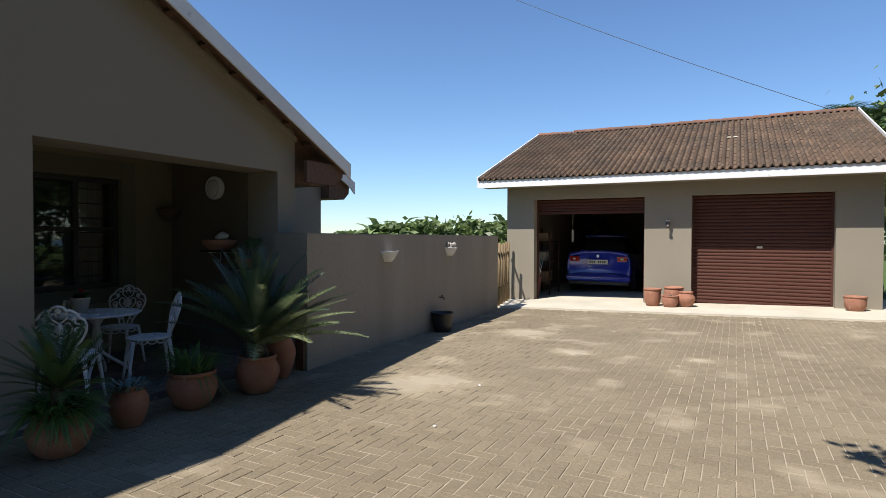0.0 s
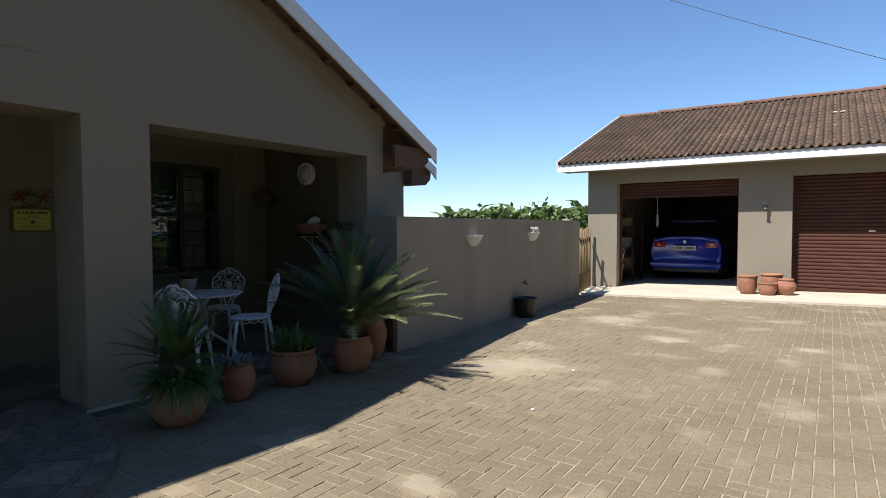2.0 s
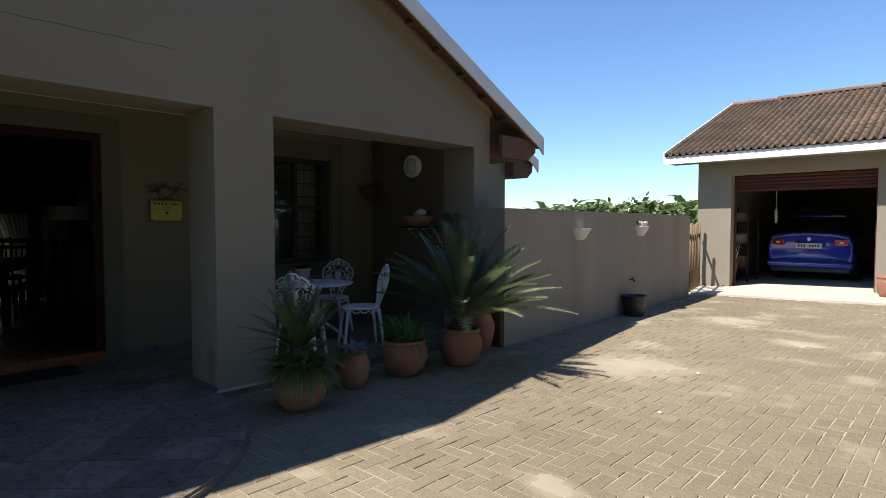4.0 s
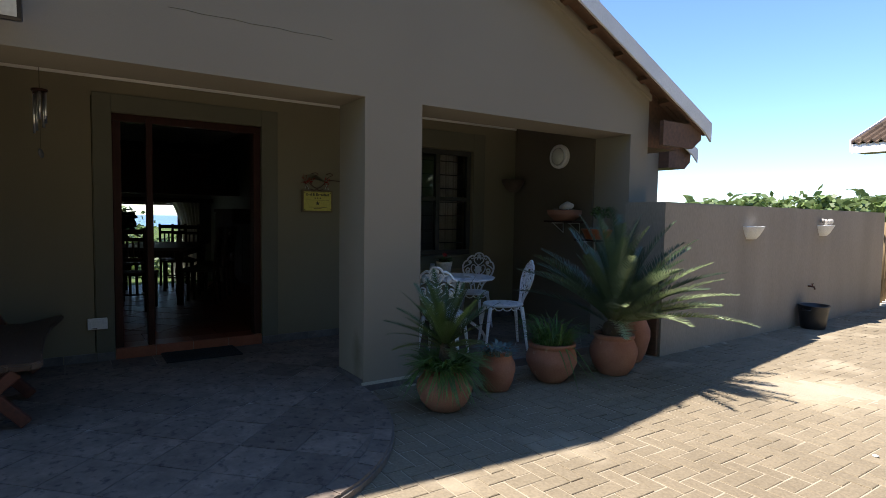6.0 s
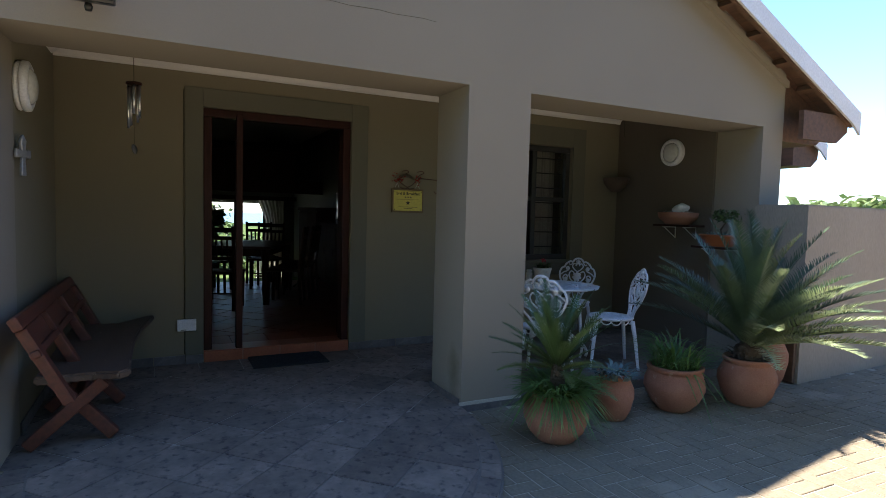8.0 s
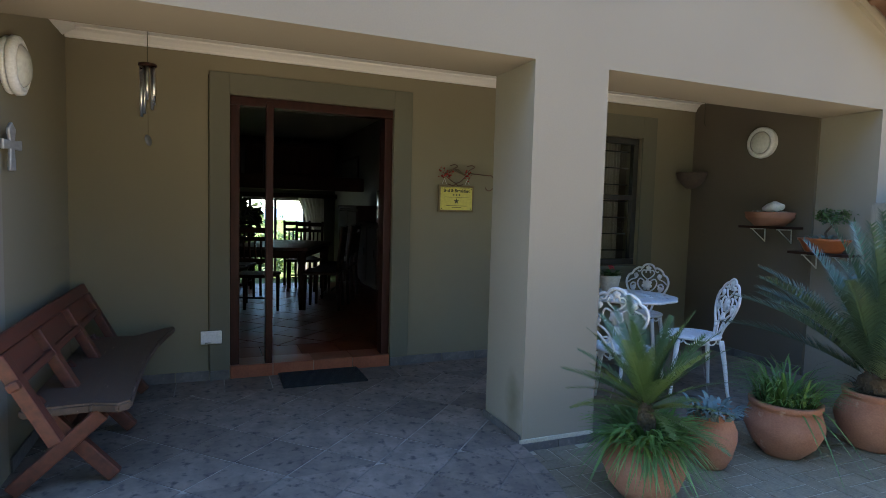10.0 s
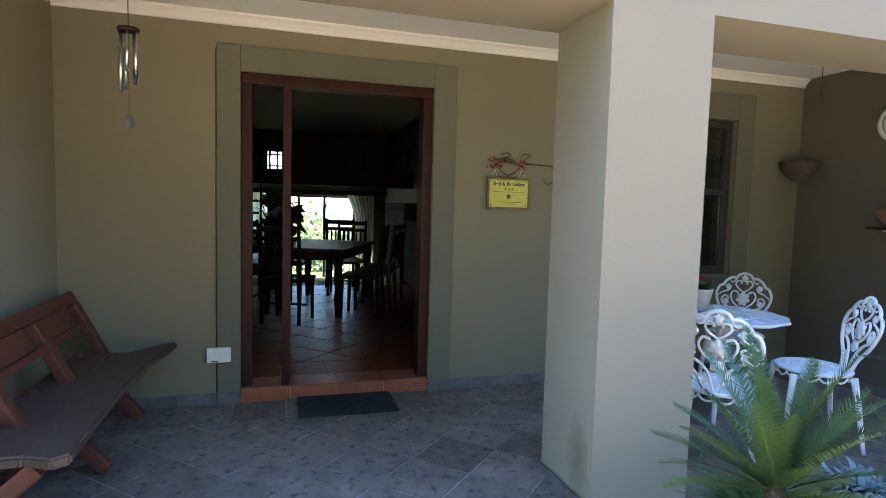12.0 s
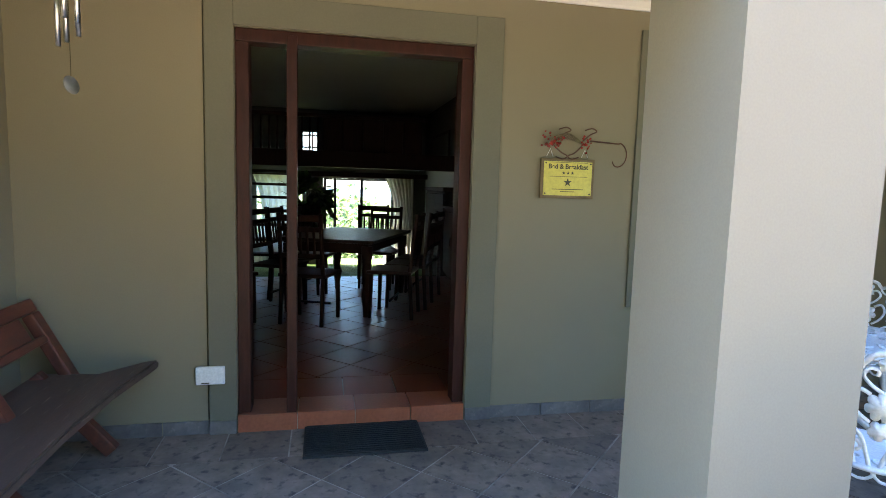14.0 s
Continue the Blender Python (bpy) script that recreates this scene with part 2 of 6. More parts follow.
M_ROLLER = mat("brown_roller_steel", (0.09, 0.036, 0.026), (0.078, 0.031, 0.022), 0.7, 2, 60, 0.08, spec=0.2, dist=0.002)
M_ROOFT = mat("weathered_clay_tile", (0.15, 0.098, 0.066), (0.095, 0.072, 0.053), 0.9, 1.1, 45, 0.5, c3=(0.21, 0.165, 0.11), spots=-0.01, rand=0.16, island=True, spec=0.2, dist=0.01, world_space=True)
M_ROOFT1 = mat("weathered_clay_tile_single", (0.15, 0.098, 0.066), (0.095, 0.072, 0.053), 0.9, 1.1, 45, 0.5, c3=(0.21, 0.165, 0.11), spots=-0.01, rand=0.16, spec=0.2, dist=0.01, world_space=True)
M_RIDGE = mat("red_clay_ridge", (0.26, 0.115, 0.07), (0.12, 0.088, 0.075), 0.9, 0.6, 45, 0.4, c3=(0.13, 0.09, 0.07), spots=0.0, rand=0.15, spec=0.2, world_space=True)
M_HOUSEROOF = mat("grey_roof_sheet", (0.4, 0.4, 0.4), (0.33, 0.33, 0.33), 0.6, 2, 50, 0.1)
M_GRASS = mat("lawn", (0.09, 0.13, 0.035), (0.06, 0.09, 0.025), 0.95, 2, 60, 0.8, spec=0.1, dist=0.03)
M_SEA = mat("sea", (0.12, 0.22, 0.32), (0.11, 0.2, 0.3), 0.4, 0.01, 0.3, 0.1)
M_GLASS = glass_mat("window_glass")
M_POST = mat("pole_timber", (0.24, 0.17, 0.09), (0.16, 0.11, 0.06), 0.85, 6, 60, 0.4, stretch=(5, 5, 1))
M_ROOMCEIL = mat("room_ceiling_white", (0.6, 0.59, 0.56), (0.54, 0.53, 0.5), 0.85, 0.6, 80, 0.05)
# plaster is likely white; the rooms' shade is put into this dark colour
M_ROOMSHADE = mat("room_shade_plaster", (0.12, 0.112, 0.096), (0.105, 0.098, 0.084), 0.85, 0.6, 80, 0.1)
M_CONC = mat("dark_skirting_tile", (0.15, 0.135, 0.13), (0.09, 0.083, 0.083), 0.55, 7, 50, 0.3, c3=(0.2, 0.17, 0.15), spots=0.0, rand=0.15)

# ---- plan ----
FX = -4.72          # porch front, outer face
FB = -5.2           # its back face
DX = -6.55          # entrance wall, outer face
YL, YR = -0.72, 5.0  # porch side walls
SOF = 2.235         # underside of the porch beam
CEIL = 2.55
RIDGE_Y, RIDGE_Z, SLOPE = -0.4, 5.572, 0.485
GY = 14.02          # garage front
GB_FLOOR = 22.7


def ground_z(x, y):
    k = min(1, max(0, (y - 4.0) / 8.0))
    k = k * k * (3 - 2 * k)
    return -0.05 + k * (-0.14 + 0.025 * (x + 5.3))


def roof_z(y):
    return RIDGE_Z - SLOPE * abs(y - RIDGE_Y)


# ---- ground, sea and distance ----
bm = bmesh.new()
xs = [-900, -200, -60, -30, -18, -12, -8, -5, -4, -3, -2, -1, 0, 1, 2, 3, 4, 5, 6, 8, 12, 20, 40, 100, 900]
ys = [-900, -100, -40, -20, -10, -6, -3, 0, 2, 4, 5, 6, 7, 8, 9, 10, 11, 12, 13, 14, 16, 20, 30, 60, 200, 900]


def land_z(x, y):
    z = ground_z(max(-6, min(8, x)), y) - 0.07
    if x < -16.5:
        z -= min(14, 0.25 * (-x - 16.5))
    if y > 24:
        z -= min(12, 0.12 * (y - 24))
    return z


grid = [[bm.verts.new((x, y, land_z(x, y))) for x in xs] for y in ys]
for j in range(len(ys) - 1):
    for i in range(len(xs) - 1):
        bm.faces.new((grid[j][i], grid[j][i + 1], grid[j + 1][i + 1], grid[j + 1][i]))
struct("ground", bm, M_GRASS, "green lawn and sloping land around the house", True)
bm = bmesh.new()
for a in ((-4800, -4800, 4800, 4800),):
    v = [bm.verts.new(p) for p in ((a[0], a[1], -30), (a[2], a[1], -30), (a[2], a[3], -30), (a[0], a[3], -30))]
    bm.faces.new(v)
struct("water", bm, M_SEA, "pale blue sea out to a hazy horizon")

# bedding sand of the driveway
bm = bmesh.new()
px = [-4.95 + 0.5 * i for i in range(26)]
py = [-5 + 0.5 * i for i in range(36)]
g2 = [[bm.verts.new((x, min(y, 12.42), ground_z(x, min(y, 12.42)) - 0.0046)) for x in px] for y in py]
for j in range(len(py) - 1):
    for i in range(len(px) - 1):
        bm.faces.new((g2[j][i], g2[j][i + 1], g2[j + 1][i + 1], g2[j + 1][i]))
struct("driveway_bed", bm, M_SAND, "sand bed in the paving joints", True)
# low drifts of blown sand that bury the joints in places
rs = random.Random(31)
bm = bmesh.new()
for x, y, a, b in DRIFTS:
    p0, p1 = rs.uniform(0, 6), rs.uniform(0, 6)
    vs = []
    for j in range(13):
        r = j / 12
        row = []
        for i in range(40):
            t = 2 * math.pi * i / 40
            w = 1 + 0.22 * math.sin(2 * t + p0) + 0.12 * math.sin(5 * t + p1)
            gx, gy = x + a * r * w * math.cos(t), y + b * r * w * math.sin(t)
            row.append(bm.verts.new((gx, gy, ground_z(gx, gy) + 0.0035 - 0.0085 * r ** 1.3 + rs.uniform(-0.0009, 0.0009))))
        vs.append(row)
    for j in range(12):
        for i in range(40):
            bm.faces.new((vs[j][i], vs[j + 1][i], vs[j + 1][(i + 1) % 40], vs[j][(i + 1) % 40]))
bmesh.ops.remove_doubles(bm, verts=bm.verts[:], dist=0.0015)
tagged(struct("sand_drift", bm, M_SAND, "thin drifts of pale blown sand on the pavers", True), "thin drifts of pale blown sand on the pavers", "sand", kind="stuff")

# concrete apron before the garage
bm = bmesh.new()
sx = [-5.3, -4, -2, 0, 2, 3.1]
lo = [bm.verts.new((x, 12.42, ground_z(x, 12.42) - 0.05)) for x in sx]
mid = [bm.verts.new((x, 12.42, ground_z(x, 12.42) + 0.03)) for x in sx]
door_line = [bm.verts.new((x, GY, ground_z(x, 14) + 0.045)) for x in sx]
back = [bm.verts.new((x, GB_FLOOR, ground_z(x, 14) + 0.14)) for x in sx]
for a, b in ((lo, mid), (mid, door_line), (door_line, back)):
    for i in range(len(sx) - 1):
        bm.faces.new((a[i], a[i + 1], b[i + 1], b[i]))
struct("slab", bm, M_SLAB, "pale concrete slab before the garage doors")

# ---- house: porch front with gable ----
bm = bmesh.new()


def strip(bm, y0, y1, z0, x0, x1, under=0.054):
    prism(bm, [(y0, z0), (y1, z0), (y1, roof_z(y1) - under), (y0, roof_z(y0) - under)], "x", x0, x1)


strip(bm, -6.6, YL, -0.2, FB, FX)
strip(bm, YL, RIDGE_Y, SOF, FB, FX)
strip(bm, RIDGE_Y, 1.91, SOF, FB, FX)
strip(bm, 1.91, 2.42, -0.2, FB, FX)
strip(bm, 2.42, 5.03, SOF, FB, FX)
strip(bm, 5.03, 5.32, -0.2, FB, FX)
bmesh.ops.remove_doubles(bm, verts=bm.verts, dist=0.0005)
struct("wall_front", bm, M_WALL, "shaded taupe plastered gable wall with two porch openings")

# moulding under the roof along the gable
bm = bmesh.new()
for s in (1, -1):
    y1 = RIDGE_Y + s * 5.72
    prism(bm, [(RIDGE_Y, RIDGE_Z - 0.18), (y1, roof_z(y1) - 0.18), (y1, roof_z(y1) - 0.12), (RIDGE_Y, RIDGE_Z - 0.12)], "x", FX, FX + 0.035)
struct("trim_gable", bm, M_WALL, "painted moulding under the gable eave")

# side walls of the porch, entrance wall with door and window openings
struct("wall_porch_south", boxm(-16.2, YL - 0.22, -0.2, FB, YL, 3.9), M_WALLIN, "olive painted porch side wall")
struct("wall_porch_north", boxm(-16.2, YR, -0.9, FB, YR + 0.22, 2.6), M_WALLDK, "dark brown porch side wall")
bm = bmesh.new()
WY0, WY1, WZ0, WZ1 = 2.85, 4.3, 0.85, 2.15
DY0, DY1, DZ1 = 0.34, 1.64, 2.2
wall = [(YL, DY0, -0.2, 3.9), (DY0, DY1, DZ1, 3.9), (DY1, WY0, -0.2, 3.9), (WY0, WY1, -0.2, WZ0), (WY0, WY1, WZ1, 3.9), (WY1, YR, -0.2, 3.9)]
for y0, y1, z0, z1 in wall:
    box(bm, DX - 0.22, y0, z0, DX, y1, z1)
bmesh.ops.remove_doubles(bm, verts=bm.verts, dist=0.0005)
struct("wall_entrance", bm, M_WALLIN, "olive painted entrance wall with a double doorway")

# raised plaster bands round the door and the window
bm = bmesh.new()
box(bm, DX, 0.195, 0.0, DX + 0.018, DY0 - 0.002, 2.36, 0.004)
box(bm, DX, DY1 + 0.002, 0.0, DX + 0.018, 1.805, 2.36, 0.004)
box(bm, DX, DY0 - 0.002, DZ1 + 0.002, DX + 0.018, DY1 + 0.002, 2.36, 0.004)
struct("trim_door", bm, M_TRIMP, "grey-green raised plaster band round the door")
bm = bmesh.new()
box(bm, DX, 2.67, 0.68, DX + 0.018, WY0 - 0.002, 2.37, 0.004)
box(bm, DX, WY1 + 0.002, 0.68, DX + 0.018, 4.48, 2.37, 0.004)
box(bm, DX, WY0 - 0.002, WZ1 + 0.002, DX + 0.018, WY1 + 0.002, 2.37, 0.004)
box(bm, DX, WY0 - 0.002, 0.68, DX + 0.018, WY1 + 0.002, WZ0 - 0.002, 0.004)
struct("trim_window", bm, M_TRIMP, "grey-green raised plaster band round the window")

# porch ceiling with cornice
struct("ceiling", boxm(DX - 0.22, YL, CEIL, FB, YR, CEIL + 0.05), M_CEIL, "off-white porch ceiling boards")
bm = bmesh.new()
prism(bm, [(DX, CEIL), (DX + 0.06, CEIL), (DX + 0.058, CEIL - 0.012), (DX + 0.035, CEIL - 0.026), (DX + 0.014, CEIL - 0.052), (DX + 0.012, CEIL - 0.068), (DX, CEIL - 0.07)], "y", YL, YR)
prism(bm, [(YL, CEIL), (YL + 0.075, CEIL), (YL + 0.07, CEIL - 0.02), (YL + 0.02, CEIL - 0.06), (YL, CEIL - 0.075)], "x", DX + 0.075, FB)
prism(bm, [(FB, CEIL), (FB - 0.075, CEIL), (FB - 0.07, CEIL - 0.02), (FB - 0.02, CEIL - 0.06), (FB, CEIL - 0.075)], "y", YL, YR)
struct("trim_cornice", bm, M_CEIL, "white cove cornice round the porch ceiling")

# ---- house roof ----
RX0, RX1 = -16.4, -4.48
bm = bmesh.new()
for s in (1, -1):
    ye = RIDGE_Y + s * 6.48
    prism(bm, [(RIDGE_Y, RIDGE_Z), (ye, roof_z(ye)), (ye, roof_z(ye) - 0.035), (RIDGE_Y, RIDGE_Z - 0.035)], "x", RX0, RX1 - 0.012)
struct("roof_house", bm, M_HOUSEROOF, "grey sheet roof of the house")
bm = bmesh.new()
ye = RIDGE_Y + 6.52
prism(bm, [(RIDGE_Y, RIDGE_Z + 0.02), (ye, roof_z(ye) + 0.02), (ye, roof_z(ye) - 0.19), (ye - 0.13, roof_z(ye - 0.13) - 0.15), (RIDGE_Y, RIDGE_Z - 0.15)], "x", RX1 - 0.01, RX1 + 0.012)
ye = RIDGE_Y - 6.52
prism(bm, [(RIDGE_Y, RIDGE_Z + 0.02), (ye, roof_z(ye) + 0.02), (ye, roof_z(ye) - 0.17), (RIDGE_Y, RIDGE_Z - 0.15)], "x", RX1 - 0.01, RX1 + 0.012)
struct("trim_bargeboard", bm, M_FASCIA, "white fibre-cement bargeboard along the gable")
# timber under the overhang: battens, boards and the eave end panel
purlins = thing("roof_timbers", "brown roof timbers under the gable overhang", "roof timber", kind="structure")
bm_b = bmesh.new()
box(bm_b, FX, -0.028, -0.03, RX1 - 0.02, 0.028, 0.03, 0.004)
me_b = bpy.data.meshes.new("batten")
bm_b.to_mesh(me_b), bm_b.free()
me_b.materials.append(M_SOFFIT)
a = math.degrees(math.atan(SLOPE))
for i in range(28):
    y = 5.9 - i * 0.39
    s = 1 if y > RIDGE_Y else -1
    if abs(y - RIDGE_Y) > 6.2:
        continue
    share("batten", me_b, purlins, pose(0, y, roof_z(y) - 0.085, -s * a))
bm = bmesh.new()
for s in (1, -1):
    ye = RIDGE_Y + s * 6.44
    prism(bm, [(RIDGE_Y, RIDGE_Z - 0.036), (ye, roof_z(ye) - 0.036), (ye, roof_z(ye) - 0.05), (RIDGE_Y, RIDGE_Z - 0.05)], "x", FX + 0.002, RX1 - 0.015)
    prism(bm, [(RIDGE_Y, RIDGE_Z - 0.05), (ye, roof_z(ye) - 0.05), (ye, roof_z(ye) - 0.16), (RIDGE_Y, RIDGE_Z - 0.16)], "x", RX1 - 0.05, RX1 - 0.014)
part("soffit_board", bm, M_SOFFIT, purlins)
bm = prism(bmesh.new(), [(5.325, 2.13), (5.86, 2.13), (6.02, 2.24), (6.03, 2.392), (5.325, 2.392)], "x", RX1 - 0.1, RX1 - 0.052)
part("eave_panel", bm, M_SOFFIT, purlins)
bm = bmesh.new()
prism(bm, [(5.325, 2.13), (5.9, 2.13), (6.02, 2.22), (6.02, 2.34), (5.325, 2.34)], "x", -15, FX - 0.03)
part("eave_box", bm, M_SOFFIT, purlins)
bm = prism(bmesh.new(), [(5.325, 2.342), (6.03, 2.342), (6.03, roof_z(6.03) - 0.057), (5.325, roof_z(5.325) - 0.057)], "x", FX - 0.09, FX - 0.05)
part("eave_board", bm, M_SOFFIT, purlins)
bm = prism(bmesh.new(), [(5.325, roof_z(5.325) - 0.037), (6.03, roof_z(6.03) - 0.037), (6.03, roof_z(6.03) - 0.055), (5.325, roof_z(5.325) - 0.055)], "x", -15, FX + 0.001)
part("soffit_board", bm, M_SOFFIT, purlins)
tube_pts = [(FX + 0.001, 0.55 + 0.1 * k, 2.612 + 0.004 * math.sin(k * 2.1)) for k in range(12)]

# ---- second gable behind ----
W2X, W2Y = -6.3, 7.72
R2T = 8.35


def roof2_z(y):
    return 2.43 + SLOPE * (R2T - y)


bm = prism(bmesh.new(), [(5.32, -0.3), (W2Y, -0.3), (W2Y, roof2_z(W2Y) - 0.1), (5.32, roof2_z(5.32) - 0.1)], "x", W2X - 0.22, W2X)
struct("wall_rear_wing", bm, M_WALL, "taupe plastered wall of the rear wing")
struct("wall_rear_side", boxm(-16, W2Y - 0.2, -0.9, W2X - 0.22, W2Y - 0.002, 2.4), M_WALL, "taupe plastered side wall of the rear wing")
bm = prism(bmesh.new(), [(4.4, roof2_z(4.4)), (R2T, roof2_z(R2T)), (R2T, roof2_z(R2T) - 0.035), (4.4, roof2_z(4.4) - 0.035)], "x", -16, W2X + 0.24)
struct("roof_rear_wing", bm, M_HOUSEROOF, "grey sheet roof of the rear wing")
bm = prism(bmesh.new(), [(4.4, roof2_z(4.4) + 0.02), (R2T, roof2_z(R2T) + 0.02), (R2T, roof2_z(R2T) - 0.19), (R2T - 0.13, roof2_z(R2T - 0.13) - 0.15), (4.4, roof2_z(4.4) - 0.15)], "x", W2X + 0.24, W2X + 0.262)
struct("trim_bargeboard_rear", bm, M_FASCIA, "white bargeboard of the rear wing")
bm = prism(bmesh.new(), [(W2Y, 2.13), (R2T - 0.22, 2.13), (R2T - 0.08, 2.24), (R2T - 0.06, roof2_z(R2T - 0.06) - 0.037), (W2Y, roof2_z(W2Y) - 0.037)], "x", -15, W2X + 0.18)
struct("eave_rear_wing", bm, M_SOFFIT, "brown boxed timber eave of the rear wing")

# ---- yard wall ----
YW = [(-4.23, 4.98), (-4.77, 12.1)]


def yard_x(y):
    return YW[0][0] + (YW[1][0] - YW[0][0]) * (y - YW[0][1]) / (YW[1][1] - YW[0][1])


bm = bmesh.new()
pts = [(yard_x(4.98), 4.98), (yard_x(12.1), 12.1), (yard_x(12.1) - 0.22, 12.1), (yard_x(5.3) - 0.22, 5.33), (FX - 0.3, 5.33), (FX - 0.3, 5.034), (FX + 0.002, 5.034), (FX + 0.002, 4.98)]
prism(bm, pts, "z", -0.4, 1.51)
bmesh.ops.bevel(bm, geom=[e for e in bm.edges if e.verts[0].co.z > 1.5 and e.verts[1].co.z > 1.5], offset=0.012, segments=2, affect="EDGES")
struct("wall_yard", bm, M_YARD, "shaded taupe plastered yard wall with rain streaks")

# ---- garage ----
GX0, GX1, GB = -5.28, 2.69, 20.2
GD = [(-4.54, -1.84), (-0.82, 1.9)]
GTOP = 2.45
bm = bmesh.new()
for x0, x1, z0 in ((GX0, GD[0][0], -0.4), (GD[0][0], GD[0][1], GTOP), (GD[0][1], GD[1][0], -0.4), (GD[1][0], GD[1][1], GTOP), (GD[1][1], GX1, -0.4)):
    box(bm, x0, GY, z0, x1, GY + 0.24, 3.0)
bmesh.ops.remove_doubles(bm, verts=bm.verts, dist=0.0005)
struct("wall_garage_front", bm, M_WALL, "taupe plastered garage front half in sun")
E1, ER, EZ, RZ = 13.45, 18.5, 2.93, 4.87     # eave, ridge, heights
TS = (RZ - EZ) / (ER - E1)


def gable_wall(x0, x1):
    return prism(bmesh.new(), [(GY + 0.242, -0.4), (GB + 2.598, -0.4), (GB + 2.598, 3.0), (ER, RZ - 0.12), (GY + 0.242, EZ + TS * (GY + 0.24 - E1) - 0.12)], "x", x0, x1)


struct("wall_garage_west", gable_wall(GX0, GX0 + 0.22), M_WALL, "taupe garage gable wall")
struct("wall_garage_east", gable_wall(GX1 - 0.22, GX1), M_WALL, "taupe garage gable wall")
struct("wall_garage_back", boxm(GX0, GB + 2.6, -0.4, GX1, GB + 2.8, 3.0), M_WALL, "garage back wall")
struct("ceiling_garage", boxm(GX0 + 0.22, GY + 0.24, 2.9, GX1 - 0.22, GB + 2.6, 2.95), M_ROOMSHADE, "garage ceiling")
RGX0, RGX1 = -5.86, 2.95
bm = bmesh.new()
prism(bm, [(E1 + 0.03, EZ - 0.03), (ER, RZ - 0.03), (2 * ER - E1, EZ - 0.03), (2 * ER - E1, EZ - 0.07), (ER, RZ - 0.07), (E1 + 0.03, EZ - 0.07)], "x", RGX0 + 0.03, RGX1 - 0.03)
struct("roof_garage", bm, M_ROOFT, "weathered clay tile roof underlay of the garage")
struct("trim_fascia_garage", boxm(RGX0, E1 - 0.02, EZ - 0.19, RGX1, E1 + 0.012, EZ + 0.0, 0.004), M_FASCIA, "white fascia board under the garage eave")
struct("soffit_garage", boxm(RGX0 + 0.03, E1 + 0.014, EZ - 0.17, RGX1 - 0.03, GY, EZ - 0.15), M_WALL, "painted soffit of the garage eave")
bm = bmesh.new()
for x in (RGX0, RGX1):
    prism(bm, [(E1 - 0.02, EZ - 0.16), (ER, RZ - 0.13), (ER, RZ + 0.1), (E1 - 0.04, EZ + 0.085)], "x", x - 0.03, x - 0.002)
struct("trim_verge_garage", bm, M_FASCIA, "white barge strips at the garage verges")

# ---- porch floors ----
# apron with a rounded front edge, standing a little above the driveway
def apron(grow=0.0, n=40):
    cy, ry, rx = 0.6, 1.31 + grow, 1.64 + grow
    return [(FX + rx * math.sin(math.pi * i / n), cy - ry * math.cos(math.pi * i / n)) for i in range(n + 1)]


bm = bmesh.new()
prism(bm, [(x, y) for x, y in apron()], "z", -0.25, -0.003)
bmesh.ops.bevel(bm, geom=[e for e in bm.edges if min(v.co.z for v in e.verts) > -0.01], offset=0.012, segments=2, affect="EDGES")
struct("floor_apron", bm, M_RIM, "rounded tiled porch apron edge")
struct("floor_porch", boxm(DX - 0.02, YL, -0.25, FX - 0.004, YR, -0.003), M_GROUT, "grey grouted porch floor bed")
bm = boxm(FX, 2.425, -0.25, FX + 0.05, 4.97, 0.02, 0.01)
struct("kerb_porch", bm, M_CONC, "dark slate-look kerb along the porch edge")

# column plinth strip
bm = bmesh.new()
box(bm, FX + 0.0005, 1.893, -0.006, FX + 0.008, 2.42, 0.02, 0.003)
struct("baseboard_column", bm, M_SLAB, "pale mortar strip at the column foot")
riser = thing("baseboard_riser", "dark slate-look riser tiles below the column", "skirting", kind="structure")
for y0, y1 in ((1.895, 2.16), (2.164, 2.42)):
    part("riser_tile", boxm(FX + 0.0005, y0, -0.2, FX + 0.014, y1, -0.0065, bevel=0.002), M_CONC, riser)
part("skirting_tile", boxm(FB, 1.889, 0.0, FX - 0.002, 1.8995, 0.045, bevel=0.002), M_CONC, riser)

# ---- entrance door ----
door = thing("door_1", "open mahogany double door frame with a narrow sidelight, dark room behind", "door", kind="structure")
FXO = DX - 0.015
for nm, b in (("jamb", (FXO - 0.12, DY0 + 0.002, 0.1, FXO, DY0 + 0.07, DZ1 - 0.072)), ("jamb", (FXO - 0.12, DY1 - 0.07, 0.1, FXO, DY1 - 0.002, DZ1 - 0.072)),
              ("head", (FXO - 0.12, DY0 + 0.002, DZ1 - 0.07, FXO, DY1 - 0.002, DZ1 - 0.002)), ("mullion", (FXO - 0.06, 0.605, 0.102, FXO + 0.035, 0.66, DZ1 - 0.03))):
    part(nm, boxm(*b, bevel=0.006), M_FRAME, door)
# main leaf, folded open into the room against its hinge side
leaf = part("leaf", boxm(-0.02, 0, 0.11, 0.02, 0.84, DZ1 - 0.11, bevel=0.004), M_FRAME, door, "dark mahogany door leaf swung open", at=pose(FXO - 0.27, DY1 - 0.03, 0, 0, 0, 14))
bm = tube(bmesh.new(), [(0.02, 0.76, 1.08), (0.07, 0.76, 1.08), (0.07, 0.65, 1.08)], 0.009)
part("handle", bm, mat("worn_brass", (0.5, 0.4, 0.2), None, 0.35, metal=1.0), leaf, "brass door handle", True)

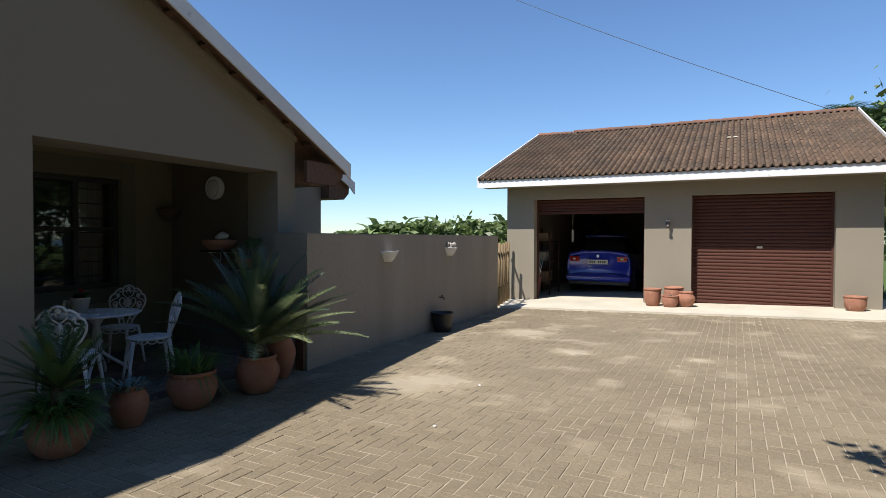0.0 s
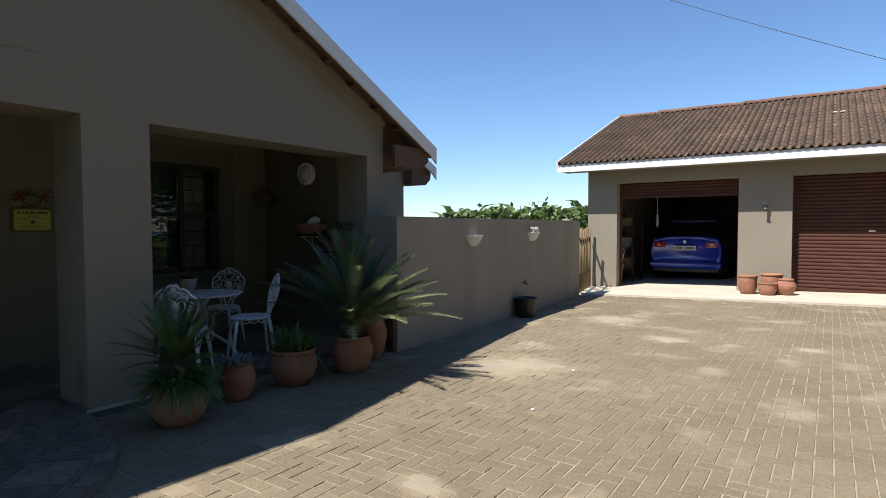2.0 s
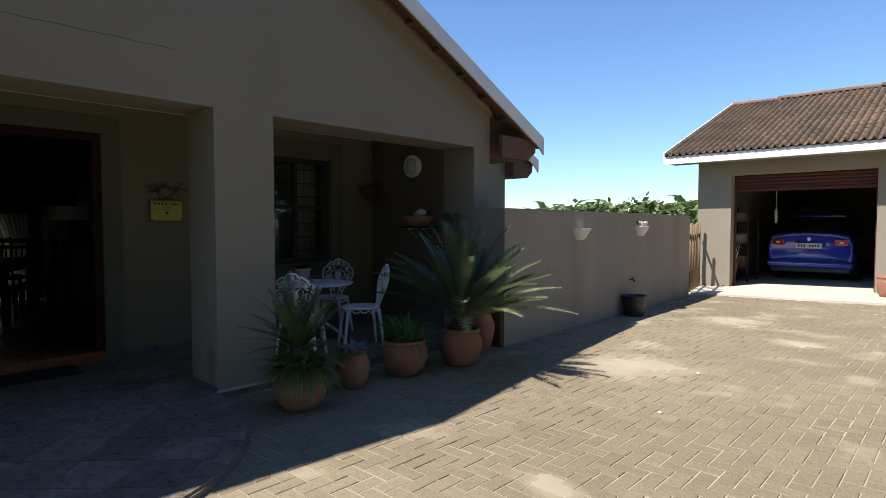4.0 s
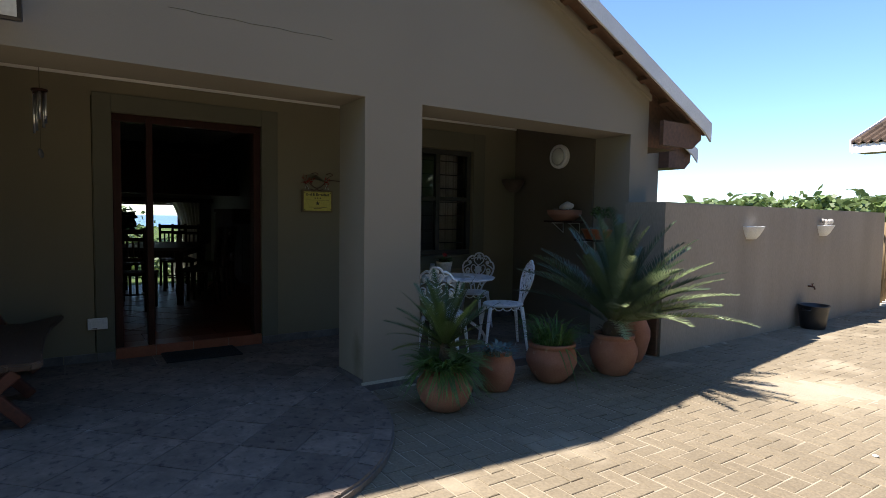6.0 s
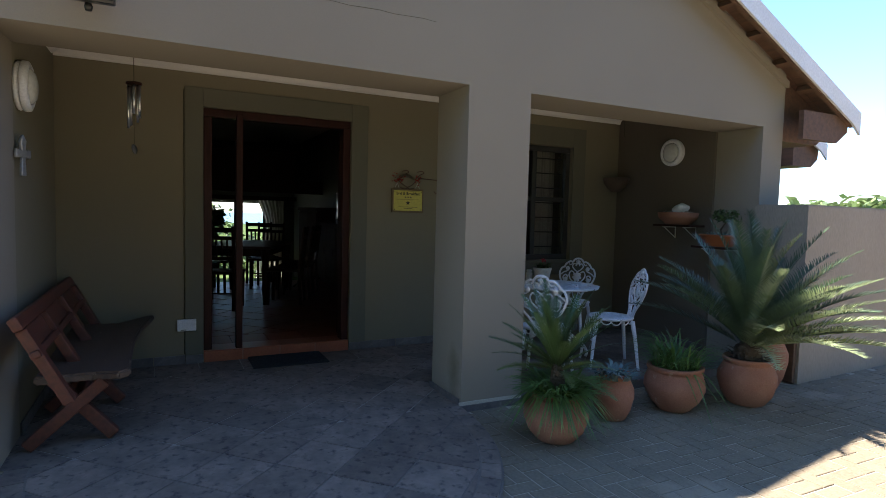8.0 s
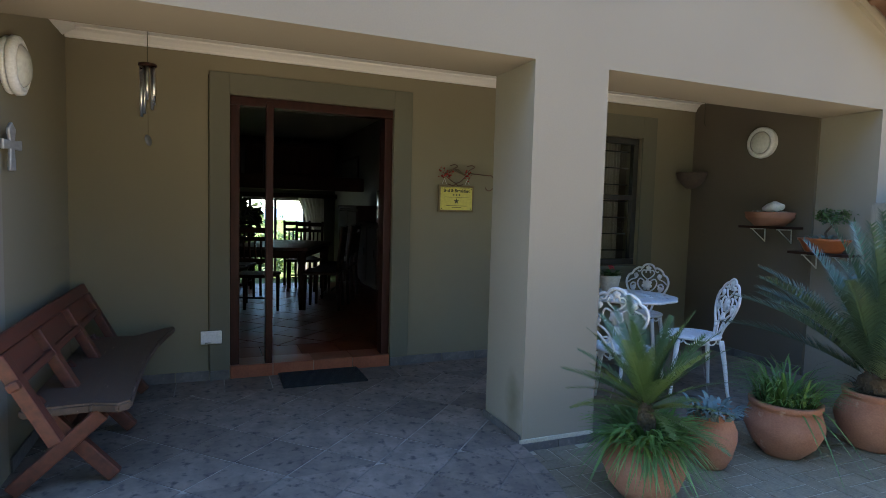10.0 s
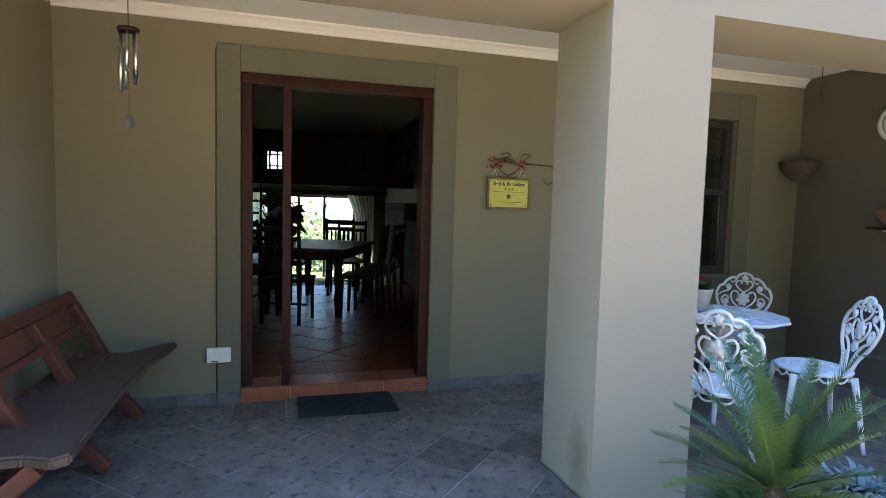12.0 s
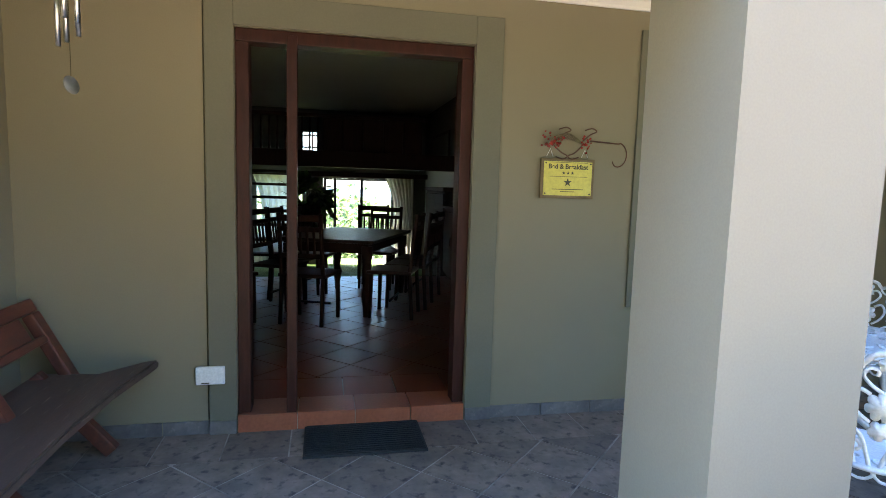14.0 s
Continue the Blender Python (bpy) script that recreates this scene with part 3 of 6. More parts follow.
# threshold step of red quarry tiles
step = thing("step_1", "red quarry tile threshold step at the doorway", "step", kind="structure")
part("step_bed", boxm(DX - 0.22, DY0 + 0.001, -0.1, DX + 0.005, DY1 - 0.001, 0.088), M_GROUT, step)
bmt = boxm(0, 0, 0, 0.24, 0.32, 0.012, bevel=0.003)
me_t = bpy.data.meshes.new("tread_tile")
bmt.to_mesh(me_t), bmt.free()
me_t.materials.append(M_TERRA)
bmt = boxm(0, 0, 0, 0.012, 0.32, 0.094, bevel=0.003)
me_r = bpy.data.meshes.new("riser_tile")
bmt.to_mesh(me_r), bmt.free()
me_r.materials.append(M_TERRA)
for i in range(4):
    y = DY0 + 0.003 + i * 0.3245
    share("tread_tile", me_t, step, pose(DX - 0.22, y, 0.089))
    share("riser_tile", me_r, step, pose(DX + 0.006, y, 0.0))

# ---- porch window ----
win = thing("window_1", "dark green-grey porch window with burglar bars and a sill", "window", kind="structure")
M_WFRAME = mat("dark_window_paint", (0.03, 0.03, 0.026), (0.022, 0.022, 0.02), 0.5, 5, 60, 0.1)
wx0, wx1 = DX - 0.1, DX - 0.04
for y in (WY0 + 0.001, 3.31, 3.77, WY1 - 0.061):
    part("window_frame", boxm(wx0, y, WZ0 + 0.062, wx1, y + 0.06, WZ1 - 0.062, bevel=0.005), M_WFRAME, win)
for z in (WZ0 + 0.001, WZ1 - 0.061):
    part("window_frame", boxm(wx0, WY0 + 0.001, z, wx1, WY1 - 0.001, z + 0.06, bevel=0.005), M_WFRAME, win)
ybays = ((WY0 + 0.061, 3.31), (3.37, 3.77), (3.83, WY1 - 0.061))
for y0, y1 in ybays:
    part("rail", boxm(wx0 + 0.005, y0, 1.52, wx1 - 0.005, y1, 1.57, bevel=0.004), M_WFRAME, win)
    for z0, z1 in ((WZ0 + 0.062, 1.519), (1.571, WZ1 - 0.062)):
        p = part("pane", boxm(wx0 + 0.025, y0 + 0.001, z0, wx0 + 0.031, y1 - 0.001, z1), M_GLASS, win)
        p.visible_shadow = False
    for k in range(7):
        z = WZ0 + 0.14 + k * 0.17
        part("burglar_bar", boxm(wx0 - 0.03, y0, z, wx0 - 0.018, y1, z + 0.014, bevel=0.003), M_WFRAME, win)
part("window_sill", boxm(DX - 0.1, WY0 + 0.002, WZ0 - 0.03, DX + 0.05, WY1 - 0.002, WZ0 - 0.001, bevel=0.006), M_TRIMP, win)
struct("backdrop_room", boxm(-8.6, 3.17, 0.1, -8.5, YR, 2.86), M_ROOMSHADE, "plain inner wall behind the porch window")
for i, y0 in enumerate((2.9, 3.95)):
    bm = bmesh.new()
    n = 24
    rows = [[bm.verts.new((DX - 0.27 + 0.025 * math.sin(k * 1.9), y0 + 0.28 * k / n, z)) for k in range(n + 1)] for z in (0.7, 2.3)]
    for k in range(n):
        bm.faces.new((rows[0][k], rows[0][k + 1], rows[1][k + 1], rows[1][k]))
    tagged(part("curtain", bm, mat("cream_curtain", (0.5, 0.46, 0.38), None, 0.9, trans=0.3), None, "", True), "cream curtain gathered behind the porch window", "curtain", "porch window curtains")

# ---- skirting tiles on the porch walls ----
skirt = thing("baseboard", "slate-look skirting tiles along the porch walls", "skirting", kind="structure")
bmt = boxm(0, 0, 0, 0.01, 0.325, 0.075, bevel=0.002)
me_s = bpy.data.meshes.new("skirting_tile")
bmt.to_mesh(me_s), bmt.free()
me_s.materials.append(M_CONC)
for y0, y1 in ((YL + 0.012, 0.193), (1.807, YR - 0.012)):
    y = y0
    while y < y1 - 0.02:
        w = min(0.325, y1 - y)
        share("skirting_tile", me_s, skirt, pose(DX + 0.0005, y, 0.0) @ Matrix.Diagonal((1, w / 0.325, 1, 1)))
        y += 0.331
for y0, y1 in ((0.197, DY0 - 0.004), (DY1 + 0.004, 1.803)):
    part("skirting_tile", boxm(DX + 0.0185, y0, 0, DX + 0.0285, y1, 0.075, bevel=0.002), M_CONC, skirt)
for k in range(4):
    share("skirting_tile", me_s, skirt, pose(DX + 0.02 + k * 0.33 + 0.325, YL + 0.0005, 0, 0, 0, 90))
    share("skirting_tile", me_s, skirt, pose(DX + 0.02 + k * 0.33, YR - 0.0005, 0, 0, 0, -90))

# ---- garage doors ----
def roller(name, x0, x1, z0, z1, label):
    d = thing(name, label, "garage door", kind="structure")
    bm = bmesh.new()
    pitch = 0.077
    z = z1
    prof = []
    while z > z0:
        for k, (dz, dy) in enumerate(((0, 0), (0.012, 0.014), (0.03, 0.02), (0.05, 0.02), (0.068, 0.012), (0.077, 0.0))):
            prof.append((z - dz, GY + 0.275 - dy))
        z -= pitch
    lo = [bm.verts.new((x0, y, z)) for z, y in prof]
    hi = [bm.verts.new((x1, y, z)) for z, y in prof]
    for i in range(len(prof) - 1):
        bm.faces.new((lo[i], hi[i], hi[i + 1], lo[i + 1]))
    part("curtain", bm, M_ROLLER, d, "", False)
    part("bottom_rail", boxm(x0 + 0.01, GY + 0.245, prof[-1][0] - 0.07, x1 - 0.01, GY + 0.29, prof[-1][0] - 0.002, bevel=0.006), M_ROLLER, d)
    for x in (x0 + 0.001, x1 - 0.041):
        part("guide_rail", boxm(x, GY + 0.235, -0.15, x + 0.04, GY + 0.305, GTOP - 0.002, bevel=0.004), M_ROLLER, d)
    return d


roller("door_2", GD[0][0], GD[0][1], 2.2, GTOP, "brown steel roller garage door rolled up open")
d3 = roller("door_3", GD[1][0], GD[1][1], 0.1, GTOP, "closed brown ribbed steel roller garage door")
part("lock", boxm(0.49, GY + 0.243, 1.25, 0.6, GY + 0.256, 1.3, bevel=0.006), M_SLAB, d3, "small steel lock plate")

# ---- rooms behind the entrance ----
IX0, IX1, SUNK = -16.0, DX - 0.22, -0.5
struct("floor_hall", boxm(-11.4, YL, -0.6, IX1 + 0.001, 3.05, 0.086), M_GROUT, "tile bed of the dining room floor")
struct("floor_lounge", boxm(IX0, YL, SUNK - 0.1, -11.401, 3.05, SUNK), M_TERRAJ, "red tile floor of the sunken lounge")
struct("ceiling_hall", boxm(IX0, YL, 2.98, IX1, 3.05, 3.05), M_ROOMCEIL, "pale ceiling of the dining room")
struct("wall_hall_north", boxm(IX0, 3.05, -0.7, IX1 - 0.001, 3.17, 3.05), M_ROOMSHADE, "plastered inner wall of the dining room, coloured dark for room shade")
bm = bmesh.new()
HW = [(-0.6, 0.35), (0.8, 2.35)]
LW = (0.36, 0.78)      # small loft window
for y0, y1, z0, z1 in ((YL, HW[0][0], SUNK - 0.1, 3.05), (HW[0][0], HW[0][1], SUNK - 0.1, 0.2), (HW[0][0], HW[0][1], 1.55, 3.05), (HW[0][1], LW[0], SUNK - 0.1, 3.05), (LW[0], LW[1], SUNK - 0.1, 2.02), (LW[0], LW[1], 2.5, 3.05), (LW[1], HW[1][0], SUNK - 0.1, 3.05), (HW[1][0], HW[1][1], 1.53, 3.05), (HW[1][1], 3.05, SUNK - 0.1, 3.05)):
    box(bm, IX0 - 0.2, y0, z0, IX0, y1, z1)
struct("wall_lounge_west", bm, M_ROOMSHADE, "lounge wall coloured dark for room shade, with sliding glass doors")
w3 = thing("window_3", "small barred loft window with a half drawn drape", "window", kind="structure")
for z in (2.16, 2.41):
    part("window_bar", boxm(IX0 - 0.1, LW[0] + 0.001, z, IX0 - 0.06, LW[1] - 0.001, z + 0.035), M_DARKWOOD, w3)
part("mullion", boxm(IX0 - 0.105, 0.545, 2.021, IX0 - 0.055, 0.58, 2.499), M_DARKWOOD, w3)
bm = prism(bmesh.new(), [(IX0 + 0.02 + 0.012 * math.sin(k * 1.4), 0.66 + 0.013 * k) for k in range(10)] + [(IX0 + 0.028 + 0.012 * math.sin(k * 1.4), 0.66 + 0.013 * k) for k in range(9, -1, -1)], "z", 1.95, 2.55)
part("drape", bm, M_ROOMSHADE, w3, "hanging drape in the dark room-shade colour")
w2 = thing("window_2", "bright sliding glass doors to the sea view", "window", kind="structure")
for y in (0.802, 1.02, 1.6, 2.288):
    part("window_frame", boxm(IX0 - 0.12, y, SUNK, IX0 - 0.05, y + 0.06, 1.529, bevel=0.004), M_WFRAME, w2)
for y0, y1 in ((0.863, 1.019), (1.081, 1.599), (1.661, 2.287)):
    p = part("pane", boxm(IX0 - 0.09, y0, SUNK + 0.05, IX0 - 0.084, y1, 1.49), M_GLASS, w2)
    p.visible_shadow = False
    part("window_frame", boxm(IX0 - 0.115, y0, 1.49, IX0 - 0.055, y1, 1.528, bevel=0.004), M_WFRAME, w2)

# mezzanine of dark timber with balusters, and an open stair
mez = thing("mezzanine", "dark timber loft front with turned balusters", "loft", kind="structure")
part("beam", boxm(-13.3, YL + 0.002, 1.68, -13.1, 3.048, 1.95, bevel=0.01), M_DARKWOOD, mez)
part("deck", boxm(IX0 + 0.002, YL + 0.002, 1.86, -13.301, 3.048, 1.92), M_DARKWOOD, mez)
for i in range(5):
    y0 = 0.78 + i * 0.34
    part("panel", boxm(-13.23, y0, 1.951, -13.18, y0 + 0.335, 2.5, bevel=0.012), M_DARKWOOD, mez)
part("handrail", boxm(-13.26, YL + 0.002, 2.502, -13.15, 2.6, 2.56, bevel=0.01), M_DARKWOOD, mez)
bmb = lathe(bmesh.new(), [(0.02, 0), (0.022, 0.08), (0.014, 0.14), (0.024, 0.26), (0.014, 0.4), (0.02, 0.55)], 10)
me_bal = bpy.data.meshes.new("baluster")
bmb.to_mesh(me_bal), bmb.free()
me_bal.materials.append(M_DARKWOOD)
for i in range(11):
    share("baluster", me_bal, mez, pose(-13.2, -0.6 + i * 0.13, 1.95))
stair = thing("staircase", "dark open-tread wooden stair up to the loft", "stairs", kind="structure")
for i in range(7):
    part("tread", boxm(-11.9 - 0.18 * i, -0.68, 0.35 + 0.2 * i, -11.65 - 0.18 * i, 0.28, 0.39 + 0.2 * i, bevel=0.006), M_DARKWOOD, stair)
for y in (-0.71, 0.29):
    part("stringer", prism(bmesh.new(), [(-11.6, 0.1), (-11.85, 0.1), (-13.09, 1.68), (-12.9, 1.68)], "y", y, y + 0.03), M_DARKWOOD, stair)


def drape(y0, y1, x, z0, z1, label, folds=9, pinch=0.0):
    bm = bmesh.new()
    n = folds * 6
    rows = []
    for j in range(9):
        f = j / 8
        z = z1 + (z0 - z1) * f
        s = 1 - pinch * math.sin(math.pi * min(1, f * 1.3))
        rows.append([bm.verts.new((x + 0.035 * math.sin(2 * math.pi * folds * k / n), y1 + (y0 - y1) * s * (1 - k / n), z)) for k in range(n + 1)])
    for a, b in zip(rows, rows[1:]):
        for k in range(n):
            bm.faces.new((a[k], a[k + 1], b[k + 1], b[k]))
    return tagged(part("curtain", bm, M_DRAPE, None, "", True), label, "curtain", "lounge curtains")


M_DRAPE = mat("cream_drape", (0.62, 0.6, 0.5), (0.55, 0.52, 0.43), 0.9, 3, 90, 0.15, trans=0.35)
drape(2.1, 2.75, -15.8, SUNK + 0.03, 1.6, "cream curtain gathered beside the sliding door", 7, 0.35)
drape(-0.66, 0.3, -15.8, SUNK + 0.03, 1.6, "cream curtain at the stair window", 6, 0.2)
struct("trim_pelmet", boxm(-15.75, YL + 0.01, 1.56, -15.68, 3.04, 1.66, bevel=0.006), M_DARKWOOD, "dark curtain pelmet over the sliding doors")


def dining_chair():
    c = thing("dining_chair", "dark-stained wooden dining chair with a slatted back", "chair", group="chairs round the dining table")
    for x in (-0.2, 0.2):
        part("leg", tube(bmesh.new(), [(x, 0.2, 0), (x, 0.19, 0.44)], 0.018, 8, 0.024), M_DARKWOOD, c, "", True)
        part("back_post", tube(bmesh.new(), [(x, -0.22, 0), (x, -0.19, 0.45), (x, -0.25, 1.0), (x, -0.255, 1.03)], 0.02, 8), M_DARKWOOD, c, "", True)
    part("seat", boxm(-0.23, -0.21, 0.44, 0.23, 0.23, 0.475, bevel=0.012), M_DARKWOOD, c)
    for z, h in ((0.955, 0.06), (0.865, 0.045), (0.62, 0.045)):
        part("back_rail", boxm(-0.185, -0.262 + (0.93 - z) * 0.11, z, 0.185, -0.236 + (0.93 - z) * 0.11, z + h, bevel=0.006), M_DARKWOOD, c)
    for i in range(5):
        x = -0.13 + i * 0.065
        part("slat", tube(bmesh.new(), [(x, -0.216, 0.66), (x, -0.24, 0.87)], 0.0125, 6), M_DARKWOOD, c, "", True)
    for z in (0.18,):
        part("stretcher", tube(bmesh.new(), [(-0.2, 0, z), (0.2, 0, z)], 0.012, 6), M_DARKWOOD, c, "", True)
    return c


TBL = pose(-9.66, 1.1, 0.1, 0, 0, -22)
dt = thing("dining_table", "dark-stained rectangular dining table with turned legs", "table", TBL)
hx, hy = 0.78, 0.5
part("tabletop", boxm(-hx, -hy, 0.73, hx, hy, 0.765, bevel=0.01), mat("polished_dark_wood", (0.06, 0.024, 0.014), (0.04, 0.016, 0.01), 0.42, 5, 60, 0.08, stretch=(1, 5, 1)), dt, "polished tabletop")
part("apron", boxm(-hx + 0.08, -hy + 0.08, 0.63, hx - 0.08, hy - 0.08, 0.729), M_DARKWOOD, dt)
for x in (-hx + 0.09, hx - 0.09):
    for y in (-hy + 0.09, hy - 0.09):
        part("leg", lathe(bmesh.new(), [(0.03, 0), (0.035, 0.1), (0.05, 0.2), (0.035, 0.3), (0.05, 0.45), (0.04, 0.55), (0.055, 0.6), (0.055, 0.7)], 14, Matrix.Translation((x, y, 0))), M_DARKWOOD, dt, "", True)
ch = dining_chair()
spots = [(-0.5, -0.62, 4), (0.0, -0.66, 1), (0.5, -0.6, -3), (-0.5, 0.66, 178), (0.0, 0.68, 181), (0.5, 0.64, 183), (-0.98, 0.05, -92), (0.98, -0.05, 90)]
ch.matrix_basis = TBL @ pose(spots[0][0], spots[0][1], 0, 0, 0, spots[0][2])
for x, y, r in spots[1:]:
    copy_thing(ch, TBL @ pose(x, y, 0, 0, 0, r))
for x, y, r in ((-10.95, 0.55, -90), (-10.95, 1.5, -86), (-8.75, -0.1, 40)):
    copy_thing(ch, pose(x, y, 0.1, 0, 0, r))

sb = thing("sideboard", "dark wooden sideboard against the dining room wall", "cabinet", pose(-10.42, 3.04, 0.1))
part("body", boxm(-0.9, -0.52, 0.06, 0.9, 0, 1.0, bevel=0.006), M_MATTWOOD, sb)
part("top", boxm(-0.93, -0.55, 1.001, 0.93, 0, 1.035, bevel=0.006), M_MATTWOOD, sb)
part("plinth", boxm(-0.88, -0.48, 0, 0.88, 0, 0.059), M_MATTWOOD, sb)
for i in range(3):
    d = part("door", boxm(-0.86 + i * 0.58, -0.54, 0.1, -0.3 + i * 0.58, -0.521, 0.96, bevel=0.006), M_MATTWOOD, sb)
    part("handle", tube(bmesh.new(), [(-0.4 + i * 0.58, -0.555, 0.5), (-0.4 + i * 0.58, -0.555, 0.62)], 0.008, 6), M_FRAME, d, "dark wooden handle")
tv = thing("television", "black television standing on the sideboard", "television", pose(-10.5, 2.75, 1.135))
part("screen", boxm(-0.4, -0.04, 0.06, 0.4, 0.02, 0.52, bevel=0.01), mat("black_gloss", (0.01, 0.01, 0.011), None, 0.15), tv)
part("stand", boxm(-0.18, -0.1, 0.0, 0.18, 0.1, 0.059, bevel=0.01), mat("black_plastic", (0.014, 0.014, 0.015), None, 0.5), tv)
pic = thing("picture_frame", "dark framed picture on the dining room wall", "picture", pose(-14.3, 3.046, 1.82))
part("frame", boxm(-0.8, -0.03, 0, 0.8, 0, 0.62, bevel=0.008), M_DARKWOOD, pic)
part("picture", boxm(-0.74, -0.036, 0.06, 0.74, -0.031, 0.56), mat("faded_print", (0.12, 0.1, 0.07), (0.05, 0.05, 0.05), 0.6, 6), pic)


tc = thing("display_cabinet", "tall dark wooden cabinet against the lounge wall", "cabinet", pose(-12.2, 3.04, SUNK))
part("body", boxm(-0.74, -0.5, 0.08, 0.74, 0, 1.84, bevel=0.006), M_MATTWOOD, tc)
part("cornice", boxm(-0.78, -0.54, 1.841, 0.78, 0, 1.9, bevel=0.01), M_MATTWOOD, tc)
part("plinth", boxm(-0.72, -0.47, 0, 0.72, 0, 0.079), M_MATTWOOD, tc)
for i in range(2):
    d = part("door", boxm(-0.71 + i * 0.715, -0.522, 0.12, -0.005 + i * 0.715, -0.501, 1.8, bevel=0.008), M_MATTWOOD, tc)
    part("handle", tube(bmesh.new(), [(-0.06 + i * 0.12, -0.535, 0.95), (-0.06 + i * 0.12, -0.535, 1.08)], 0.007, 6), M_FRAME, d, "dark wooden handle")

pl3 = thing("house_plant", "tall leafy house plant on a dark stand in the dining room", "potted plant", pose(-11.2, 0.52, 0.1))
part("stand", lathe(bmesh.new(), [(0.14, 0), (0.15, 0.02), (0.05, 0.05), (0.04, 0.5), (0.15, 0.55), (0.15, 0.58)], 20), M_DARKWOOD, pl3, "", True)
part("pot", lathe(bmesh.new(), [(0.1, 0.581), (0.12, 0.6), (0.14, 0.78), (0.12, 0.78), (0.1, 0.7)], 24), M_DARKWOOD, pl3, "", True)

# ---- materials of the things ----
M_POTT = mat("terracotta", (0.38, 0.185, 0.12), (0.29, 0.132, 0.085), 0.85, 5, 90, 0.3, c3=(0.42, 0.27, 0.2), spots=-0.03, rand=0.1, spec=0.25)
M_SOIL = mat("potting_soil", (0.05, 0.035, 0.025), (0.03, 0.022, 0.016), 1.0, 20, 120, 1.0, dist=0.02)
M_FROND = mat("cycad_leaf", (0.09, 0.15, 0.05), (0.055, 0.105, 0.036), 0.38, 4, 40, 0.1, rand=0.25, trans=0.15, spec=0.5)
# waxy leaf in a paler copy: the sunlight on it is painted into the colour
M_FRONDS = mat("cycad_leaf_waxy_sunlit", (0.36, 0.42, 0.23), (0.22, 0.29, 0.13), 0.28, 4, 40, 0.1, rand=0.2, trans=0.25, spec=0.6)
M_FRONDB = mat("cycad_leaf_blue_green", (0.075, 0.12, 0.066), (0.05, 0.09, 0.05), 0.33, 4, 40, 0.1, rand=0.3, trans=0.12, spec=0.6)
M_FRONDY = mat("cycad_leaf_pale", (0.15, 0.19, 0.05), (0.09, 0.14, 0.04), 0.4, 4, 40, 0.1, rand=0.25, trans=0.2, spec=0.5)
M_TRUNK = mat("cycad_trunk", (0.09, 0.065, 0.04), (0.055, 0.04, 0.025), 0.95, 14, 60, 1.0, dist=0.02)
M_BLADE = mat("strap_leaf", (0.13, 0.24, 0.06), (0.075, 0.155, 0.04), 0.5, 6, 50, 0.1, rand=0.3, island=True, trans=0.2)
M_SUCC = mat("grey_succulent", (0.17, 0.23, 0.21), (0.12, 0.17, 0.15), 0.7, 6, 50, 0.1, rand=0.2, island=True)
M_CAST = mat("white_cast_metal", (0.84, 0.85, 0.87), (0.78, 0.79, 0.81), 0.4, 6, 90, 0.25, dist=0.003)
M_BENCH = mat("red_brown_bench_wood", (0.12, 0.032, 0.017), (0.068, 0.019, 0.011), 0.55, 4, 50, 0.25, stretch=(1.5, 8, 8), dist=0.004)
M_SEATW = mat("worn_seat_wood", (0.1, 0.062, 0.045), (0.055, 0.034, 0.025), 0.5, 3, 50, 0.3, stretch=(1, 9, 9), c3=(0.22, 0.16, 0.12), spots=-0.02, dist=0.004)
M_BLACK = mat("black_rubber", (0.016, 0.017, 0.019), (0.011, 0.012, 0.013), 0.75, 8, 90, 0.6, dist=0.006)
M_BLACKP = mat("black_plastic_tub", (0.02, 0.02, 0.022), (0.015, 0.015, 0.016), 0.4, 8, 60, 0.1)
M_STEEL = mat("tube_aluminium", (0.75, 0.75, 0.74), (0.68, 0.68, 0.67), 0.3, 8, 60, 0.05, metal=1.0)
M_IRON = mat("rusty_wire", (0.14, 0.06, 0.035), (0.08, 0.04, 0.03), 0.7, 20, 80, 0.3, metal=0.4)
M_YELLOW = mat("yellow_sign_face", (0.6, 0.52, 0.09), (0.55, 0.47, 0.08), 0.35, 3, 60, 0.03)
M_INK = mat("dark_print", (0.05, 0.045, 0.015), None, 0.6)
M_DIFF = mat("opal_diffuser", (0.62, 0.62, 0.58), (0.56, 0.56, 0.52), 0.25, 4, 40, 0.05)
M_BLUE = mat("blue_car_paint", (0.02, 0.04, 0.42), (0.018, 0.035, 0.38), 0.25, 2, 60, 0.02, coat=1.0)
M_REDL = mat("red_tail_lens", (0.45, 0.015, 0.012), (0.35, 0.012, 0.01), 0.15, 10, 60, 0.05, coat=0.6)
M_PLATE = mat("pale_plate", (0.65, 0.65, 0.6), None, 0.4)
M_CARGLASS = mat("dark_car_glass", (0.01, 0.012, 0.014), None, 0.06)
M_FLRED = mat("red_petal", (0.5, 0.015, 0.02), (0.35, 0.01, 0.015), 0.5, 20, 60, 0.1, rand=0.2, island=True)
M_LEAFG = mat("tree_leaf", (0.07, 0.12, 0.03), (0.045, 0.085, 0.022), 0.5, 1.5, 30, 0.1, rand=0.45, island=True, trans=0.25)
M_LEAFL = mat("light_leaf", (0.15, 0.2, 0.065), (0.1, 0.15, 0.045), 0.5, 1.5, 30, 0.1, rand=0.4, island=True, trans=0.25)
M_BANANA = mat("banana_leaf", (0.21, 0.27, 0.11), (0.14, 0.2, 0.075), 0.4, 2, 30, 0.1, rand=0.35, trans=0.25)
